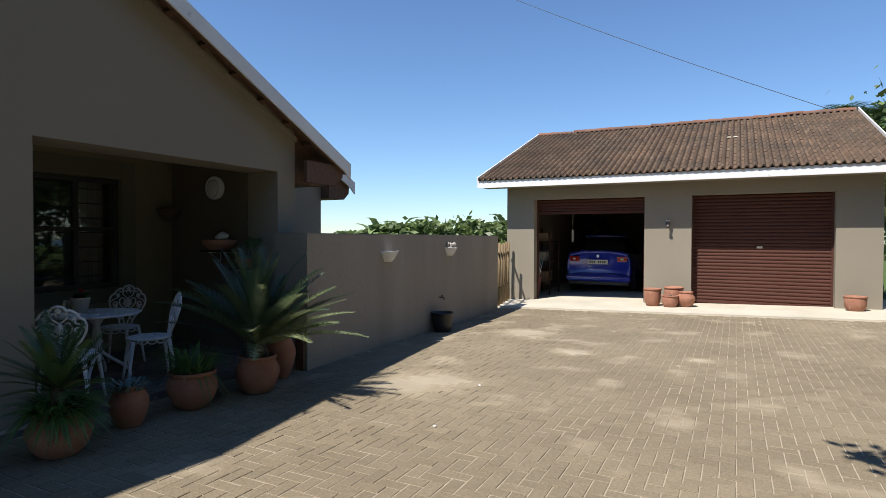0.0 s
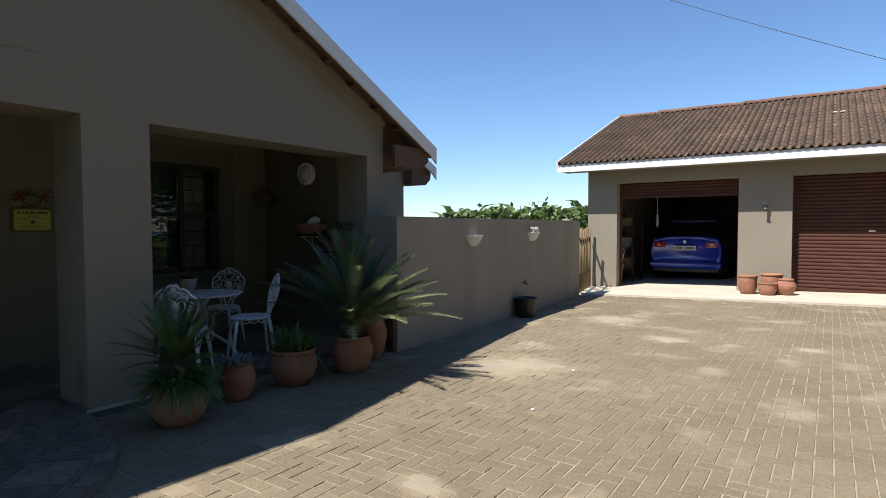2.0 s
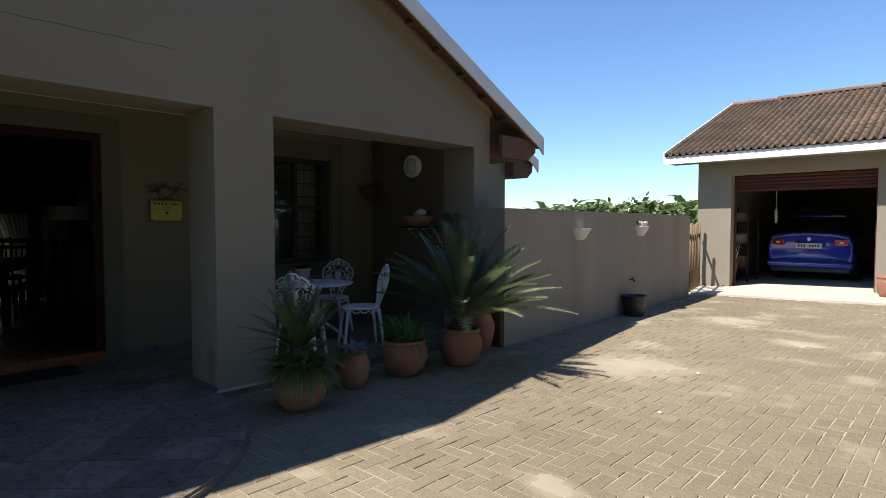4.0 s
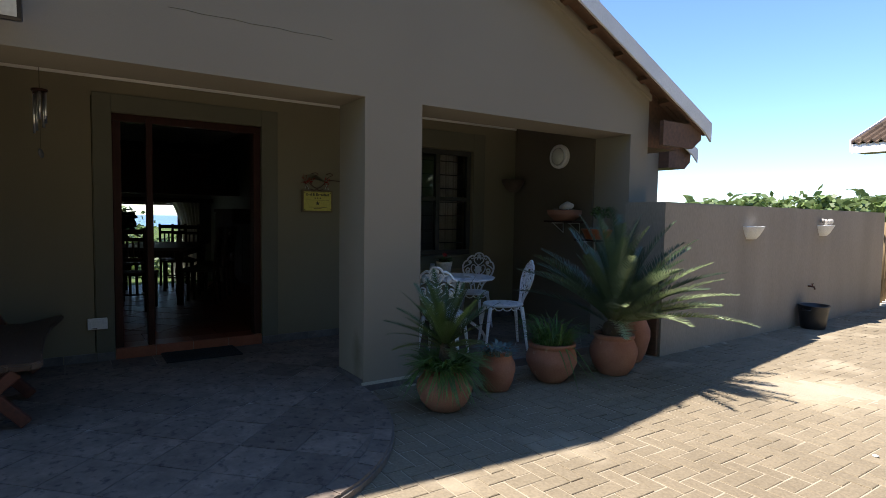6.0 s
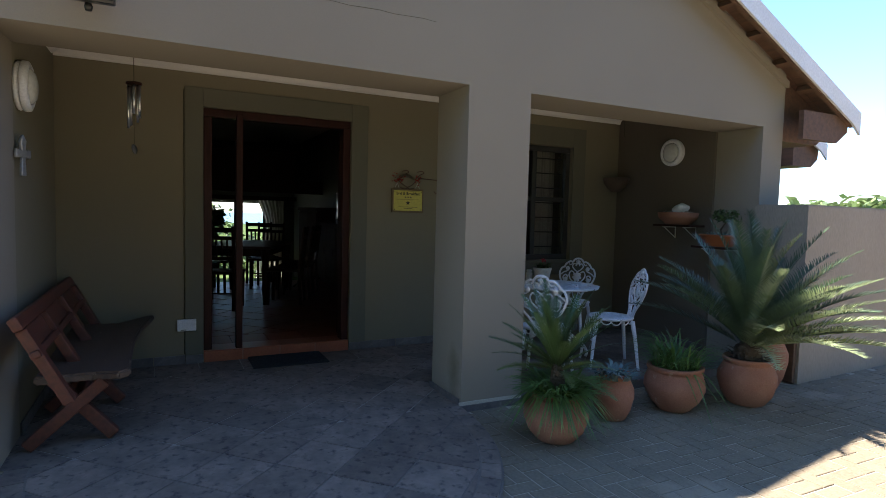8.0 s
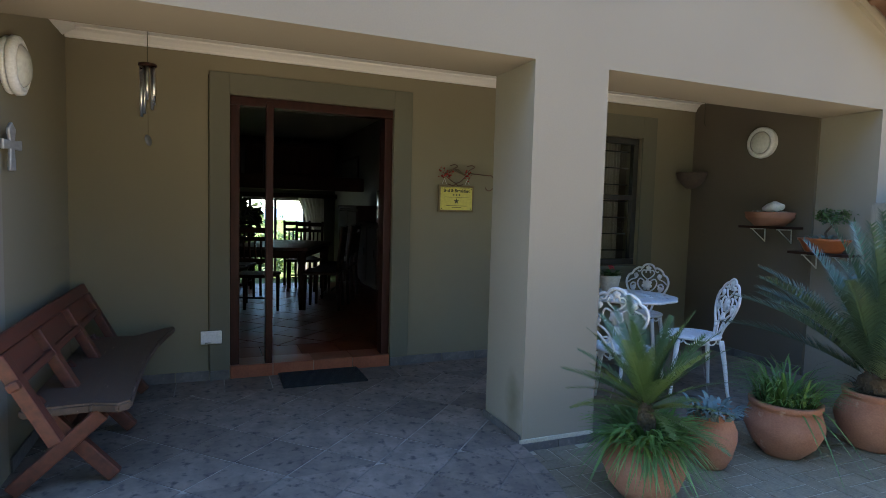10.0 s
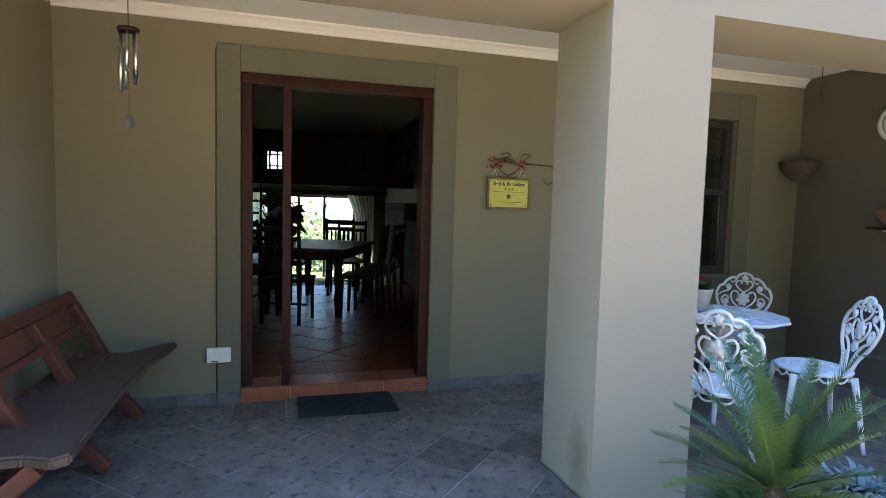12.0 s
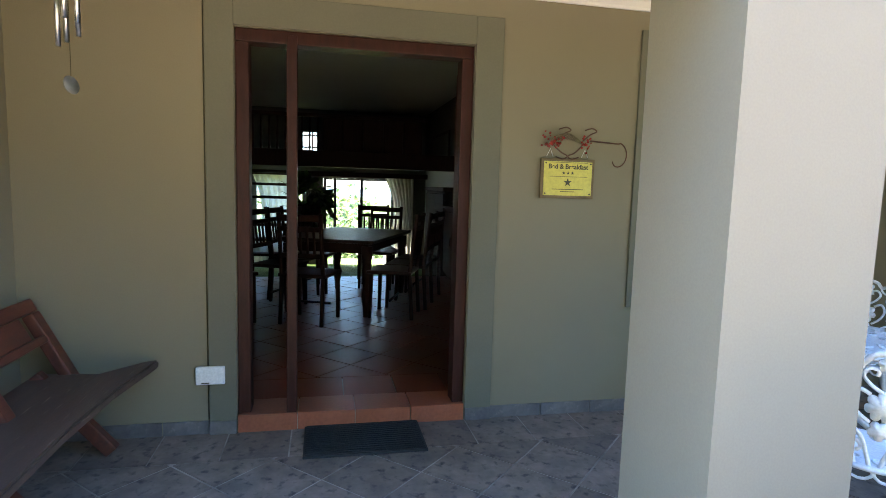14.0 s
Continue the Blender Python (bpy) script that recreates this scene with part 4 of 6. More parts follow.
M_BARK = mat("grey_bark", (0.12, 0.09, 0.065), (0.08, 0.06, 0.045), 0.95, 8, 50, 0.8, stretch=(2, 2, 0.5), dist=0.02)


# ---- potted plants ----
def pot_parts(root, r_rim, r_belly, r_base, h, soil=0.03):
    prof = [(r_base * 0.9, 0), (r_base, 0.012), ((r_base + r_belly) / 2 * 1.04, h * 0.22), (r_belly, h * 0.5), (r_belly * 0.985, h * 0.65), (r_rim * 0.97, h * 0.86), (r_rim * 0.94, h * 0.89),
            (r_rim * 1.02, h * 0.91), (r_rim * 1.03, h * 0.985), (r_rim * 1.0, h), (r_rim * 0.9, h), (r_rim * 0.88, h - soil - 0.02)]
    part("pot", lathe(bmesh.new(), prof, 40, wobble=0.002), M_POTT, root, "", True)
    part("soil", lathe(bmesh.new(), [(r_rim * 0.875, h - soil - 0.015), (r_rim * 0.87, h - soil), (r_rim * 0.3, h - soil + 0.012)], 20), M_SOIL, root)


def frond_mesh(length, droop, leaf, seed, material, pairs=50, fold=0.5):
    """One pinnate leaf: a creased midrib with a pair of pointed leaflets at every step."""
    rnd = random.Random(seed)
    verts, faces = [], []
    n = 30
    pos = Vector((0, 0, 0))
    pts = [pos.copy()]
    for k in range(n):
        a = radians(60) - droop * ((k + 0.5) / n) ** 1.5
        pos = pos + Vector((math.cos(a), 0, math.sin(a))) * length / n
        pts.append(pos.copy())
    for k, p in enumerate(pts):
        w = 0.007 * (1 - k / n) + 0.0015
        verts += [p + Vector((0, -w, -w * 0.6)), p.copy(), p + Vector((0, w, -w * 0.6))]
        if k:
            c = 3 * k
            faces += [(c - 3, c - 2, c + 1, c), (c - 2, c - 1, c + 2, c + 1)]
    for k in range(pairs):
        t = 0.12 + 0.87 * (k + rnd.random() * 0.4) / pairs
        f = min(n - 1, int(t * n))
        p = pts[f].lerp(pts[f + 1], t * n - f)
        d = (pts[f + 1] - pts[f]).normalized()
        up = Vector((-d.z, 0, d.x))
        l = leaf * (math.sin(math.pi * (0.12 + 0.86 * t)) ** 0.6) * rnd.uniform(0.9, 1.08)
        wd = d * (0.0009 + leaf * 0.0165)
        for s in (-1, 1):
            out = (Vector((0, s, 0)) * 0.8 + d * (0.45 + 0.5 * t) + up * (fold - 0.12 * t + rnd.uniform(-0.08, 0.08))).normalized()
            m = p + out * l * 0.55 - Vector((0, 0, 0.004))
            e = p + out * l - Vector((0, 0, l * 0.16))
            i = len(verts)
            verts += [p + wd, m + wd * 1.1, m - wd * 1.1, e + wd * 0.15, e - wd * 0.15]
            faces += [(3 * f + 1, i, i + 1, i + 2), (i + 2, i + 1, i + 3, i + 4)]
    me = bpy.data.meshes.new("frond")
    me.from_pydata([tuple(v) for v in verts], [], faces)
    me.materials.append(material)
    return me


def cycad(root, z, n, length, seed, material=M_FROND, tilt=(0, 0), low=-8, high=52, az0=0, az1=360, leaf=0.13, trunk=0.09, bend=1.0, fold=0.5):
    rnd = random.Random(seed)
    part("trunk", lathe(bmesh.new(), [(trunk, z - 0.03), (trunk * 1.1, z + 0.03), (trunk * 0.9, z + 0.09), (trunk * 0.35, z + 0.13)], 14, wobble=0.008), M_TRUNK, root, "rough brown cycad stem")
    meshes = [frond_mesh(length * k, radians(dr * bend), leaf, seed + i, material, fold=fold) for i, (k, dr) in enumerate(((1.0, 34), (0.92, 52), (1.04, 44), (0.85, 26)))]
    for i in range(n):
        az = az0 + (az1 - az0) * ((i * 0.618034) % 1.0) + rnd.uniform(-8, 8)
        f = i / n
        lift = low + (high - low) * f ** 1.2
        k = rnd.uniform(0.88, 1.08)
        m = pose(0, 0, z + 0.09) @ pose(0, 0, 0, *tilt, 0) @ pose(0, 0, 0, rnd.uniform(-12, 12), -lift + 30, az) @ Matrix.Diagonal((k, k, k, 1))
        share("frond", meshes[(i + rnd.randint(0, 1)) % 4], root, m)


def blades(root, z, n, r, length, seed, name="grass_tuft", width=0.011, material=None, up=0.55, label="", droop=0.0):
    rnd = random.Random(seed)
    verts, faces = [], []
    for i in range(n):
        a, q = rnd.uniform(0, 2 * math.pi), r * math.sqrt(rnd.random())
        p = Vector((q * math.cos(a), q * math.sin(a), z))
        b = a + rnd.uniform(-0.7, 0.7)
        d = Vector((math.cos(b), math.sin(b), 0))
        l = length * rnd.uniform(0.55, 1.15)
        rise = up * rnd.uniform(0.5, 1.4)
        side = Vector((-d.y, d.x, 0)) * width * rnd.uniform(0.7, 1.2)
        i0 = len(verts)
        for k in range(5):
            t = k / 4
            c = p + d * l * (0.25 * t + 0.5 * t * t) + Vector((0, 0, l * (rise * 1.6 * t - (1.05 * rise + droop) * t * t)))
            w = side * (1 - t ** 2 * 0.92)
            verts += [tuple(c - w), tuple(c + w)]
        for k in range(4):
            faces.append((i0 + 2 * k, i0 + 2 * k + 1, i0 + 2 * k + 3, i0 + 2 * k + 2))
    me = bpy.data.meshes.new(name)
    me.from_pydata(verts, [], faces)
    me.materials.append(material or M_BLADE)
    return share(name, me, root, Matrix(), label)


GZ = -0.05
p1 = thing("potted_cycad", "small cycad with tufted grass in a round terracotta pot", "potted plant", pose(-4.08, 2.25, GZ, 0, 0, 20), "potted cycads before the porch")
pot_parts(p1, 0.155, 0.205, 0.13, 0.3)
cycad(p1, 0.36, 25, 0.55, 3, tilt=(4, -2), low=6, high=58, leaf=0.076, trunk=0.04, bend=0.42, fold=0.3)
part("stem", lathe(bmesh.new(), [(0.05, 0.25), (0.05, 0.3), (0.04, 0.35)], 14, wobble=0.006), M_TRUNK, p1, "rough brown stem")
cycad(p1, 0.34, 9, 0.46, 44, M_FRONDY, tilt=(-3, 6), low=-22, high=8, leaf=0.07, fold=0.3, trunk=0.04, bend=0.8)
blades(p1, 0.28, 330, 0.15, 0.3, 5, label="bright green grassy leaves spilling over the rim")
blades(p1, 0.3, 280, 0.15, 0.34, 6, "trailing_leaves", 0.007, up=0.3, droop=0.62)
p2 = thing("potted_succulent", "grey-green succulent in an upright terracotta jar", "potted plant", pose(-4.22, 2.85, GZ))
pot_parts(p2, 0.115, 0.145, 0.095, 0.33)
blades(p2, 0.29, 150, 0.12, 0.13, 8, "succulent", 0.014, M_SUCC, up=0.75)
p3 = thing("potted_lily", "strappy green leaves in a wide terracotta pot", "potted plant", pose(-4.19, 3.42, GZ, 0, 0, 40))
pot_parts(p3, 0.195, 0.215, 0.12, 0.33)
blades(p3, 0.29, 260, 0.15, 0.34, 11, "leaves", 0.0065, up=0.85)
blades(p3, 0.3, 14, 0.14, 0.5, 13, "trailing_leaves", 0.007, up=0.3, droop=0.7)
blades(p3, 0.29, 9, 0.08, 0.5, 12, "flower_stalk", 0.003, M_BARK, up=1.0)
p4 = thing("potted_cycad", "large cycad with long arching fronds in a terracotta pot", "potted plant", pose(-4.07, 4.07, GZ, 0, 0, 10), "potted cycads before the porch")
pot_parts(p4, 0.175, 0.21, 0.135, 0.36)
cycad(p4, 0.35, 28, 1.04, 21, M_FRONDB, tilt=(2, 2), low=10, high=64, leaf=0.16, trunk=0.1, bend=0.6)
# fronds reaching into the sun, their brightness put into the leaf colour
cycad(p4, 0.34, 14, 1.12, 61, M_FRONDS, low=-12, high=26, az0=-50, az1=24, leaf=0.155, trunk=0.1, bend=0.65)
cycad(p4, 0.33, 13, 1.0, 27, M_FRONDB, tilt=(0, 0), low=-2, high=36, leaf=0.16, trunk=0.1, bend=0.7)
blades(p4, 0.36, 40, 0.12, 0.16, 23, "dry_leaves", 0.01, M_BARK, up=0.4)
p5 = thing("potted_cycad", "small green cycad in a tall terracotta jar", "potted plant", pose(-4.27, 4.58, GZ, 0, 0, 0), "potted cycads before the porch")
pot_parts(p5, 0.13, 0.17, 0.1, 0.48)
cycad(p5, 0.46, 8, 0.62, 31, tilt=(0, 0), low=0, high=60, leaf=0.12, trunk=0.07, bend=0.7)


def plain_pot(name, label, x, y, rr, rb, rbase, h, z=None, tip=(0, 0), grp="terracotta pots by the garage"):
    z = ground_z(x, min(y, 12.42)) + 0.033 if z is None else z
    t = thing(name, label, "pot", pose(x, y, z, tip[0], tip[1], 0), grp)
    pot_parts(t, rr, rb, rbase, h, 0.05)
    return t


pa = plain_pot("flower_pot", "terracotta flower pot standing by the garage pier", -1.58, 13.5, 0.19, 0.18, 0.13, 0.4)
pb = plain_pot("flower_pot", "small terracotta flower pot with dry stems", -1.2, 13.38, 0.18, 0.17, 0.12, 0.26)
blades(pb, 0.22, 40, 0.1, 0.14, 41, "dry_stems", 0.006, M_BARK, up=0.6)
pc = plain_pot("flower_pot", "rounded pale terracotta jar by the garage pier", -0.88, 13.5, 0.14, 0.19, 0.1, 0.34)
pd = plain_pot("flower_pot", "large terracotta pot against the garage pier", -1.16, 13.78, 0.21, 0.2, 0.15, 0.42)
pe = plain_pot("flower_pot", "terracotta pot with a broad rim beside the brown roller door", 2.2, 13.72, 0.2, 0.19, 0.14, 0.3)


# ---- white garden furniture ----
def scroll(cx, cz, r, turns, s, start=0.0, n=26):
    return [(cx + s * r * (1 - 0.8 * k / n) * math.cos(start + turns * 2 * math.pi * k / n), 0, cz + r * (1 - 0.8 * k / n) * math.sin(start + turns * 2 * math.pi * k / n)) for k in range(n + 1)]


def cast_leg(x, y, s, sy):
    f = lambda t: (x + s * (0.02 * math.sin(math.pi * t) - 0.015 + 0.055 * (1 - t) ** 2.5), y + sy * (0.02 * math.sin(math.pi * t) + 0.055 * (1 - t) ** 2.5), 0.43 * t)
    return tube(bmesh.new(), curve_pts(f, 14), 0.012, 8, 0.021)


def cast_leaf(bm, cx, cz, r, lobes, turn=0.0, thick=0.006):
    """A flat lobed casting with a raised middle."""
    n = lobes * 6
    ring = []
    for k in range(n):
        a = 2 * math.pi * k / n + turn
        q = r * (0.72 + 0.28 * abs(math.cos(lobes * (a - turn) / 2)) ** 0.7)
        ring.append((cx + q * math.sin(a), cz + 1.15 * q * math.cos(a)))
    sides = []
    for s in (-1, 1):
        sides.append(([bm.verts.new((x, s * thick, z)) for x, z in ring], bm.verts.new((cx, s * thick * 2.4, cz))))
    for k in range(n):
        q = (k + 1) % n
        bm.faces.new((sides[0][0][k], sides[0][0][q], sides[0][1]))
        bm.faces.new((sides[1][0][q], sides[1][0][k], sides[1][1]))
        bm.faces.new((sides[0][0][q], sides[0][0][k], sides[1][0][k], sides[1][0][q]))


def garden_chair():
    c = thing("garden_chair", "white cast metal garden chair with a scrolled lattice back", "chair", group="chairs round the garden table")
    for s in (-1, 1):
        for sy in (-1, 1):
            part("leg", cast_leg(s * 0.16, sy * 0.16, s, sy), M_CAST, c, "", True)
    part("seat", lathe(bmesh.new(), [(0.19, 0.43), (0.205, 0.437), (0.21, 0.446), (0.2, 0.454), (0.17, 0.452), (0.05, 0.446)], 32), M_CAST, c, "", True)
    bm = bmesh.new()
    for k in range(14):
        a = 2 * math.pi * k / 14
        m = pose(0.19 * math.cos(a), 0.19 * math.sin(a), 0.413, 0, 0, math.degrees(a) + 90)
        tube(bm, [m @ Vector((0.043 * math.cos(b), 0, 0.022 - 0.036 * math.sin(b))) for b in (0, 0.5, 1.05, 1.57, 2.1, 2.64, 3.14)], 0.006, 6)
    part("seat_skirt", bm, M_CAST, c, "", True)
    bm = bmesh.new()
    for k in range(9):
        a = 2 * math.pi * k / 9
        m = pose(0.125 * math.cos(a), 0.125 * math.sin(a), 0.452, 90, 0, math.degrees(a) + 90)
        tube(bm, [m @ Vector(p) for p in scroll(0, 0, 0.038, 1.2, 1 if k % 2 else -1, 0.4, 14)], 0.005, 5)
    tagged(part("seat_relief", bm, M_CAST, c, "", True), kind="stuff")
    tilt = pose(0, -0.18, 0.44, 14)
    half = [(0.06, 0.0), (0.075, 0.06), (0.105, 0.11), (0.15, 0.16), (0.185, 0.225), (0.198, 0.29), (0.178, 0.345), (0.15, 0.362), (0.132, 0.395), (0.09, 0.425), (0.06, 0.423), (0.04, 0.45), (0, 0.462)]
    line = [(x, 0, z) for x, z in half] + [(-x, 0, z) for x, z in half[-2::-1]]
    part("back_frame", tube(bmesh.new(), smooth(line, 4), 0.0105, 8), M_CAST, c, "", True, tilt)
    bm = bmesh.new()
    for s in (-1, 1):
        curls = (([(0.012, 0.0), (0.03, 0.07), (0.05, 0.13), (0.09, 0.175), (0.135, 0.2), (0.155, 0.24), (0.135, 0.27), (0.108, 0.258), (0.112, 0.235)], 0.008),
                 ([(0.185, 0.27), (0.15, 0.3), (0.115, 0.315), (0.095, 0.34), (0.11, 0.362), (0.128, 0.352), (0.122, 0.338)], 0.0075),
                 ([(0.0, 0.31), (0.035, 0.335), (0.06, 0.37), (0.045, 0.4), (0.02, 0.395), (0.022, 0.375)], 0.007),
                 ([(0.095, 0.1), (0.062, 0.11), (0.045, 0.085), (0.06, 0.065), (0.074, 0.078)], 0.007),
                 ([(0.03, 0.19), (0.07, 0.225), (0.09, 0.275), (0.07, 0.315), (0.035, 0.3)], 0.0075),
                 ([(0.06, 0.423), (0.066, 0.4), (0.085, 0.385), (0.1, 0.395)], 0.006))
        for pts, r in curls:
            tube(bm, smooth([(s * x, 0, z) for x, z in pts], 4), r, 6)
    part("back_lattice", bm, M_CAST, c, "", True, tilt)
    for x, z, r, lobes, turn in ((0, 0.255, 0.05, 7, 0), (0, 0.16, 0.034, 5, math.pi), (0, 0.42, 0.026, 5, 0), (0.125, 0.222, 0.024, 5, 1), (-0.125, 0.222, 0.024, 5, -1), (0.11, 0.345, 0.022, 5, 1), (-0.11, 0.345, 0.022, 5, -1)):
        bm = bmesh.new()
        cast_leaf(bm, x, z, r, lobes, turn)
        part("back_rosette", bm, M_CAST, c, "", True, tilt)
    return c


gt = thing("garden_table", "round white cast metal garden table with scrolled legs", "table", pose(-5.72, 3.5, 0))
prof = [(0.0001 + 0.3, 0.655), (0.38, 0.66), (0.4, 0.668), (0.405, 0.676), (0.395, 0.684), (0.36, 0.681), (0.1, 0.679)]
bm = lathe(bmesh.new(), prof, 48)
for v in bm.verts:
    r = math.hypot(v.co.x, v.co.y)
    if r > 0.37:
        k = 1 + 0.025 * math.cos(12 * math.atan2(v.co.y, v.co.x))
        v.co.x, v.co.y = v.co.x * k, v.co.y * k
part("tabletop", bm, M_CAST, gt, "", True)
bm = bmesh.new()
for k in range(10):
    a = 2 * math.pi * k / 10
    for q in (0.17, 0.29):
        m = pose(q * math.cos(a), q * math.sin(a), 0.684, 90, 0, math.degrees(a) + 90)
        pts = [m @ Vector(p) for p in scroll(0, 0, 0.05, 1.2, 1 if k % 2 else -1, 0.4, 16)]
        tube(bm, pts, 0.005, 5)
tr = part("top_relief", bm, M_CAST, gt, "", True)
tagged(tr, "", kind="stuff")
part("pedestal", lathe(bmesh.new(), [(0.05, 0.25), (0.03, 0.32), (0.045, 0.45), (0.03, 0.55), (0.09, 0.654)], 18), M_CAST, gt, "", True)
for k in range(4):
    a = math.pi / 4 + k * math.pi / 2
    f = lambda t: ((0.3 - 0.26 * math.sin(math.pi / 2 * t) ** 1.5 + 0.04 * math.sin(2 * math.pi * t)) * math.cos(a), (0.3 - 0.26 * math.sin(math.pi / 2 * t) ** 1.5 + 0.04 * math.sin(2 * math.pi * t)) * math.sin(a), 0.4 * t)
    part("leg", tube(bmesh.new(), curve_pts(f, 14), 0.014, 8, 0.02), M_CAST, gt, "", True)
c1 = garden_chair()
c1.matrix_basis = pose(-5.02, 2.86, 0, 0, 0, 42)
copy_thing(c1, pose(-6.08, 3.96, 0, 0, 0, 215))
copy_thing(c1, pose(-5.2, 3.715, 0, 0, 0, 153))

fp = thing("potted_geranium", "red geranium in a cream pot on the garden table", "potted plant", pose(-5.86, 3.42, 0.689))
part("pot", lathe(bmesh.new(), [(0.06, 0), (0.065, 0.01), (0.085, 0.12), (0.09, 0.13), (0.09, 0.15), (0.078, 0.15), (0.075, 0.13)], 28), mat("cream_pot", (0.55, 0.5, 0.4), None, 0.6), fp, "cream plastic pot", True)
blades(fp, 0.14, 60, 0.05, 0.1, 51, "leaves", 0.02, M_LEAFG, up=0.6)


def clump(root, name, material, n, size, seed, ctr, rad, at=Matrix(), label=""):
    """Many small leaves scattered in an uneven blob."""
    rnd = random.Random(seed)
    verts, faces = [], []
    cl = [Vector([rnd.gauss(0, 0.5) * rad[i] for i in range(3)]) for _ in range(max(3, n // 45))]
    for i in range(n):
        c = rnd.choice(cl)
        p = Vector(ctr) + c + Vector([rnd.gauss(0, 0.2) * rad[k] for k in range(3)])
        u = Vector((rnd.gauss(0, 1), rnd.gauss(0, 1), rnd.gauss(0, 0.6))).normalized()
        w = u.orthogonal().normalized()
        w = (Matrix.Rotation(rnd.uniform(0, 6.28), 3, u) @ w) * size * 0.32 * rnd.uniform(0.7, 1.3)
        u = u * size * rnd.uniform(0.6, 1.3)
        i0 = len(verts)
        verts += [tuple(p), tuple(p + u * 0.5 + w), tuple(p + u), tuple(p + u * 0.5 - w)]
        faces.append((i0, i0 + 1, i0 + 2, i0 + 3))
    me = bpy.data.meshes.new(name)
    me.from_pydata(verts, [], faces)
    me.materials.append(material)
    return share(name, me, root, at, label)


clump(fp, "flowers", M_FLRED, 60, 0.022, 52, (0, 0, 0.22), (0.05, 0.05, 0.02), label="red flowers")
ps = thing("glass_jar", "small clear jar on the garden table", "jar", pose(-6.0, 3.36, 0.689))
part("jar", lathe(bmesh.new(), [(0.03, 0), (0.033, 0.01), (0.033, 0.08), (0.025, 0.1)], 20), M_DIFF, ps, "", True)
part("lid", lathe(bmesh.new(), [(0.027, 0.1), (0.027, 0.115), (0.02, 0.118)], 16), M_STEEL, ps, "metal lid", True)

# ---- wooden bench against the porch side wall ----
bench = thing("bench", "heavy red-brown wooden bench with crossed legs and a shaped seat", "bench", pose(-6.5, YL, 0))
BL = 1.66
sx = [(0.02, 0.68), (0.0, 0.6), (0.1, 0.42), (0.06, 0.12), (BL - 0.06, 0.12), (BL - 0.08, 0.4), (BL, 0.52), (BL - 0.02, 0.58), (BL * 0.78, 0.57), (BL * 0.5, 0.57), (BL * 0.25, 0.6)]
bm = prism(bmesh.new(), [(x, y) for x, y in sx], "z", 0.385, 0.43)
bmesh.ops.bevel(bm, geom=bm.edges[:], offset=0.01, segments=2, affect="EDGES")
for v in bm.verts:
    v.co.z += 0.09 * (v.co.y - 0.35) ** 2 * 3 - 0.03 + 0.1 * (v.co.y - 0.12) * 0.4
part("seat", bm, M_SEATW, bench, "worn grey-brown seat plank")
bk = pose(0, 0.285, 0.375, 27)
for z, h in ((0.385, 0.07), (0.225, 0.04)):
    part("back_rail", boxm(0.03, -0.025, z, BL + 0.2, 0.025, z + h, bevel=0.012), M_BENCH, bench, at=bk)
for x in (0.03, 0.62, 1.22, BL + 0.1):
    part("back_post", boxm(x, -0.028, -0.06, x + 0.075, 0.028, 0.383, bevel=0.01), M_BENCH, bench, at=bk)
for i in range(3):
    x = (0.2, 0.79, 1.38)[i]
    part("back_panel", boxm(x, -0.014, 0.267, (0.618, 1.218, 1.758)[i], 0.014, 0.383, bevel=0.006), M_BENCH, bench, at=bk)
for x in (0.12, BL / 2, BL - 0.18):
    part("leg", boxm(x, -0.035, -0.03, x + 0.055, 0.035, 0.5, bevel=0.01), M_BENCH, bench, at=pose(0, 0.47, 0.045, 40))
    part("leg", boxm(x + 0.058, -0.035, -0.03, x + 0.11, 0.035, 0.47, bevel=0.01), M_BENCH, bench, at=pose(0, 0.1, 0.045, -48))
part("stretcher", boxm(0.18, 0.26, 0.17, BL - 0.12, 0.31, 0.22, bevel=0.008), M_BENCH, bench)

# ---- porch fittings ----
mt = thing("door_mat", "black ribbed rubber door mat before the step", "mat", pose(-6.35, 1.03, 0.0))
part("mat", boxm(-0.19, -0.325, 0, 0.19, 0.325, 0.014, bevel=0.004), M_BLACK, mt)
for i in range(15):
    part("rib", boxm(-0.18 + i * 0.025, -0.315, 0.0142, -0.168 + i * 0.025, 0.315, 0.019, bevel=0.002), M_BLACK, mt)
wp = thing("outlet_cover", "white plastic wall plate on the door band", "wall plate", pose(DX + 0.0185, 0.13, 0.29))
part("plate", boxm(0, 0, 0, 0.022, 0.15, 0.1, bevel=0.006), M_WHITE, wp)
part("label", boxm(0.0222, 0.03, 0.008, 0.0228, 0.07, 0.014), M_INK, wp, "small dark printed line")
cb = tube(bmesh.new(), [(DX + 0.004, 0.188, 2.33), (DX + 0.004, 0.187, 1.2), (DX + 0.004, 0.189, 0.085)], 0.0026, 6)
tagged(part("conduit", cb, M_INK, None, "", True), "thin dark cable running down beside the door band", "cable")


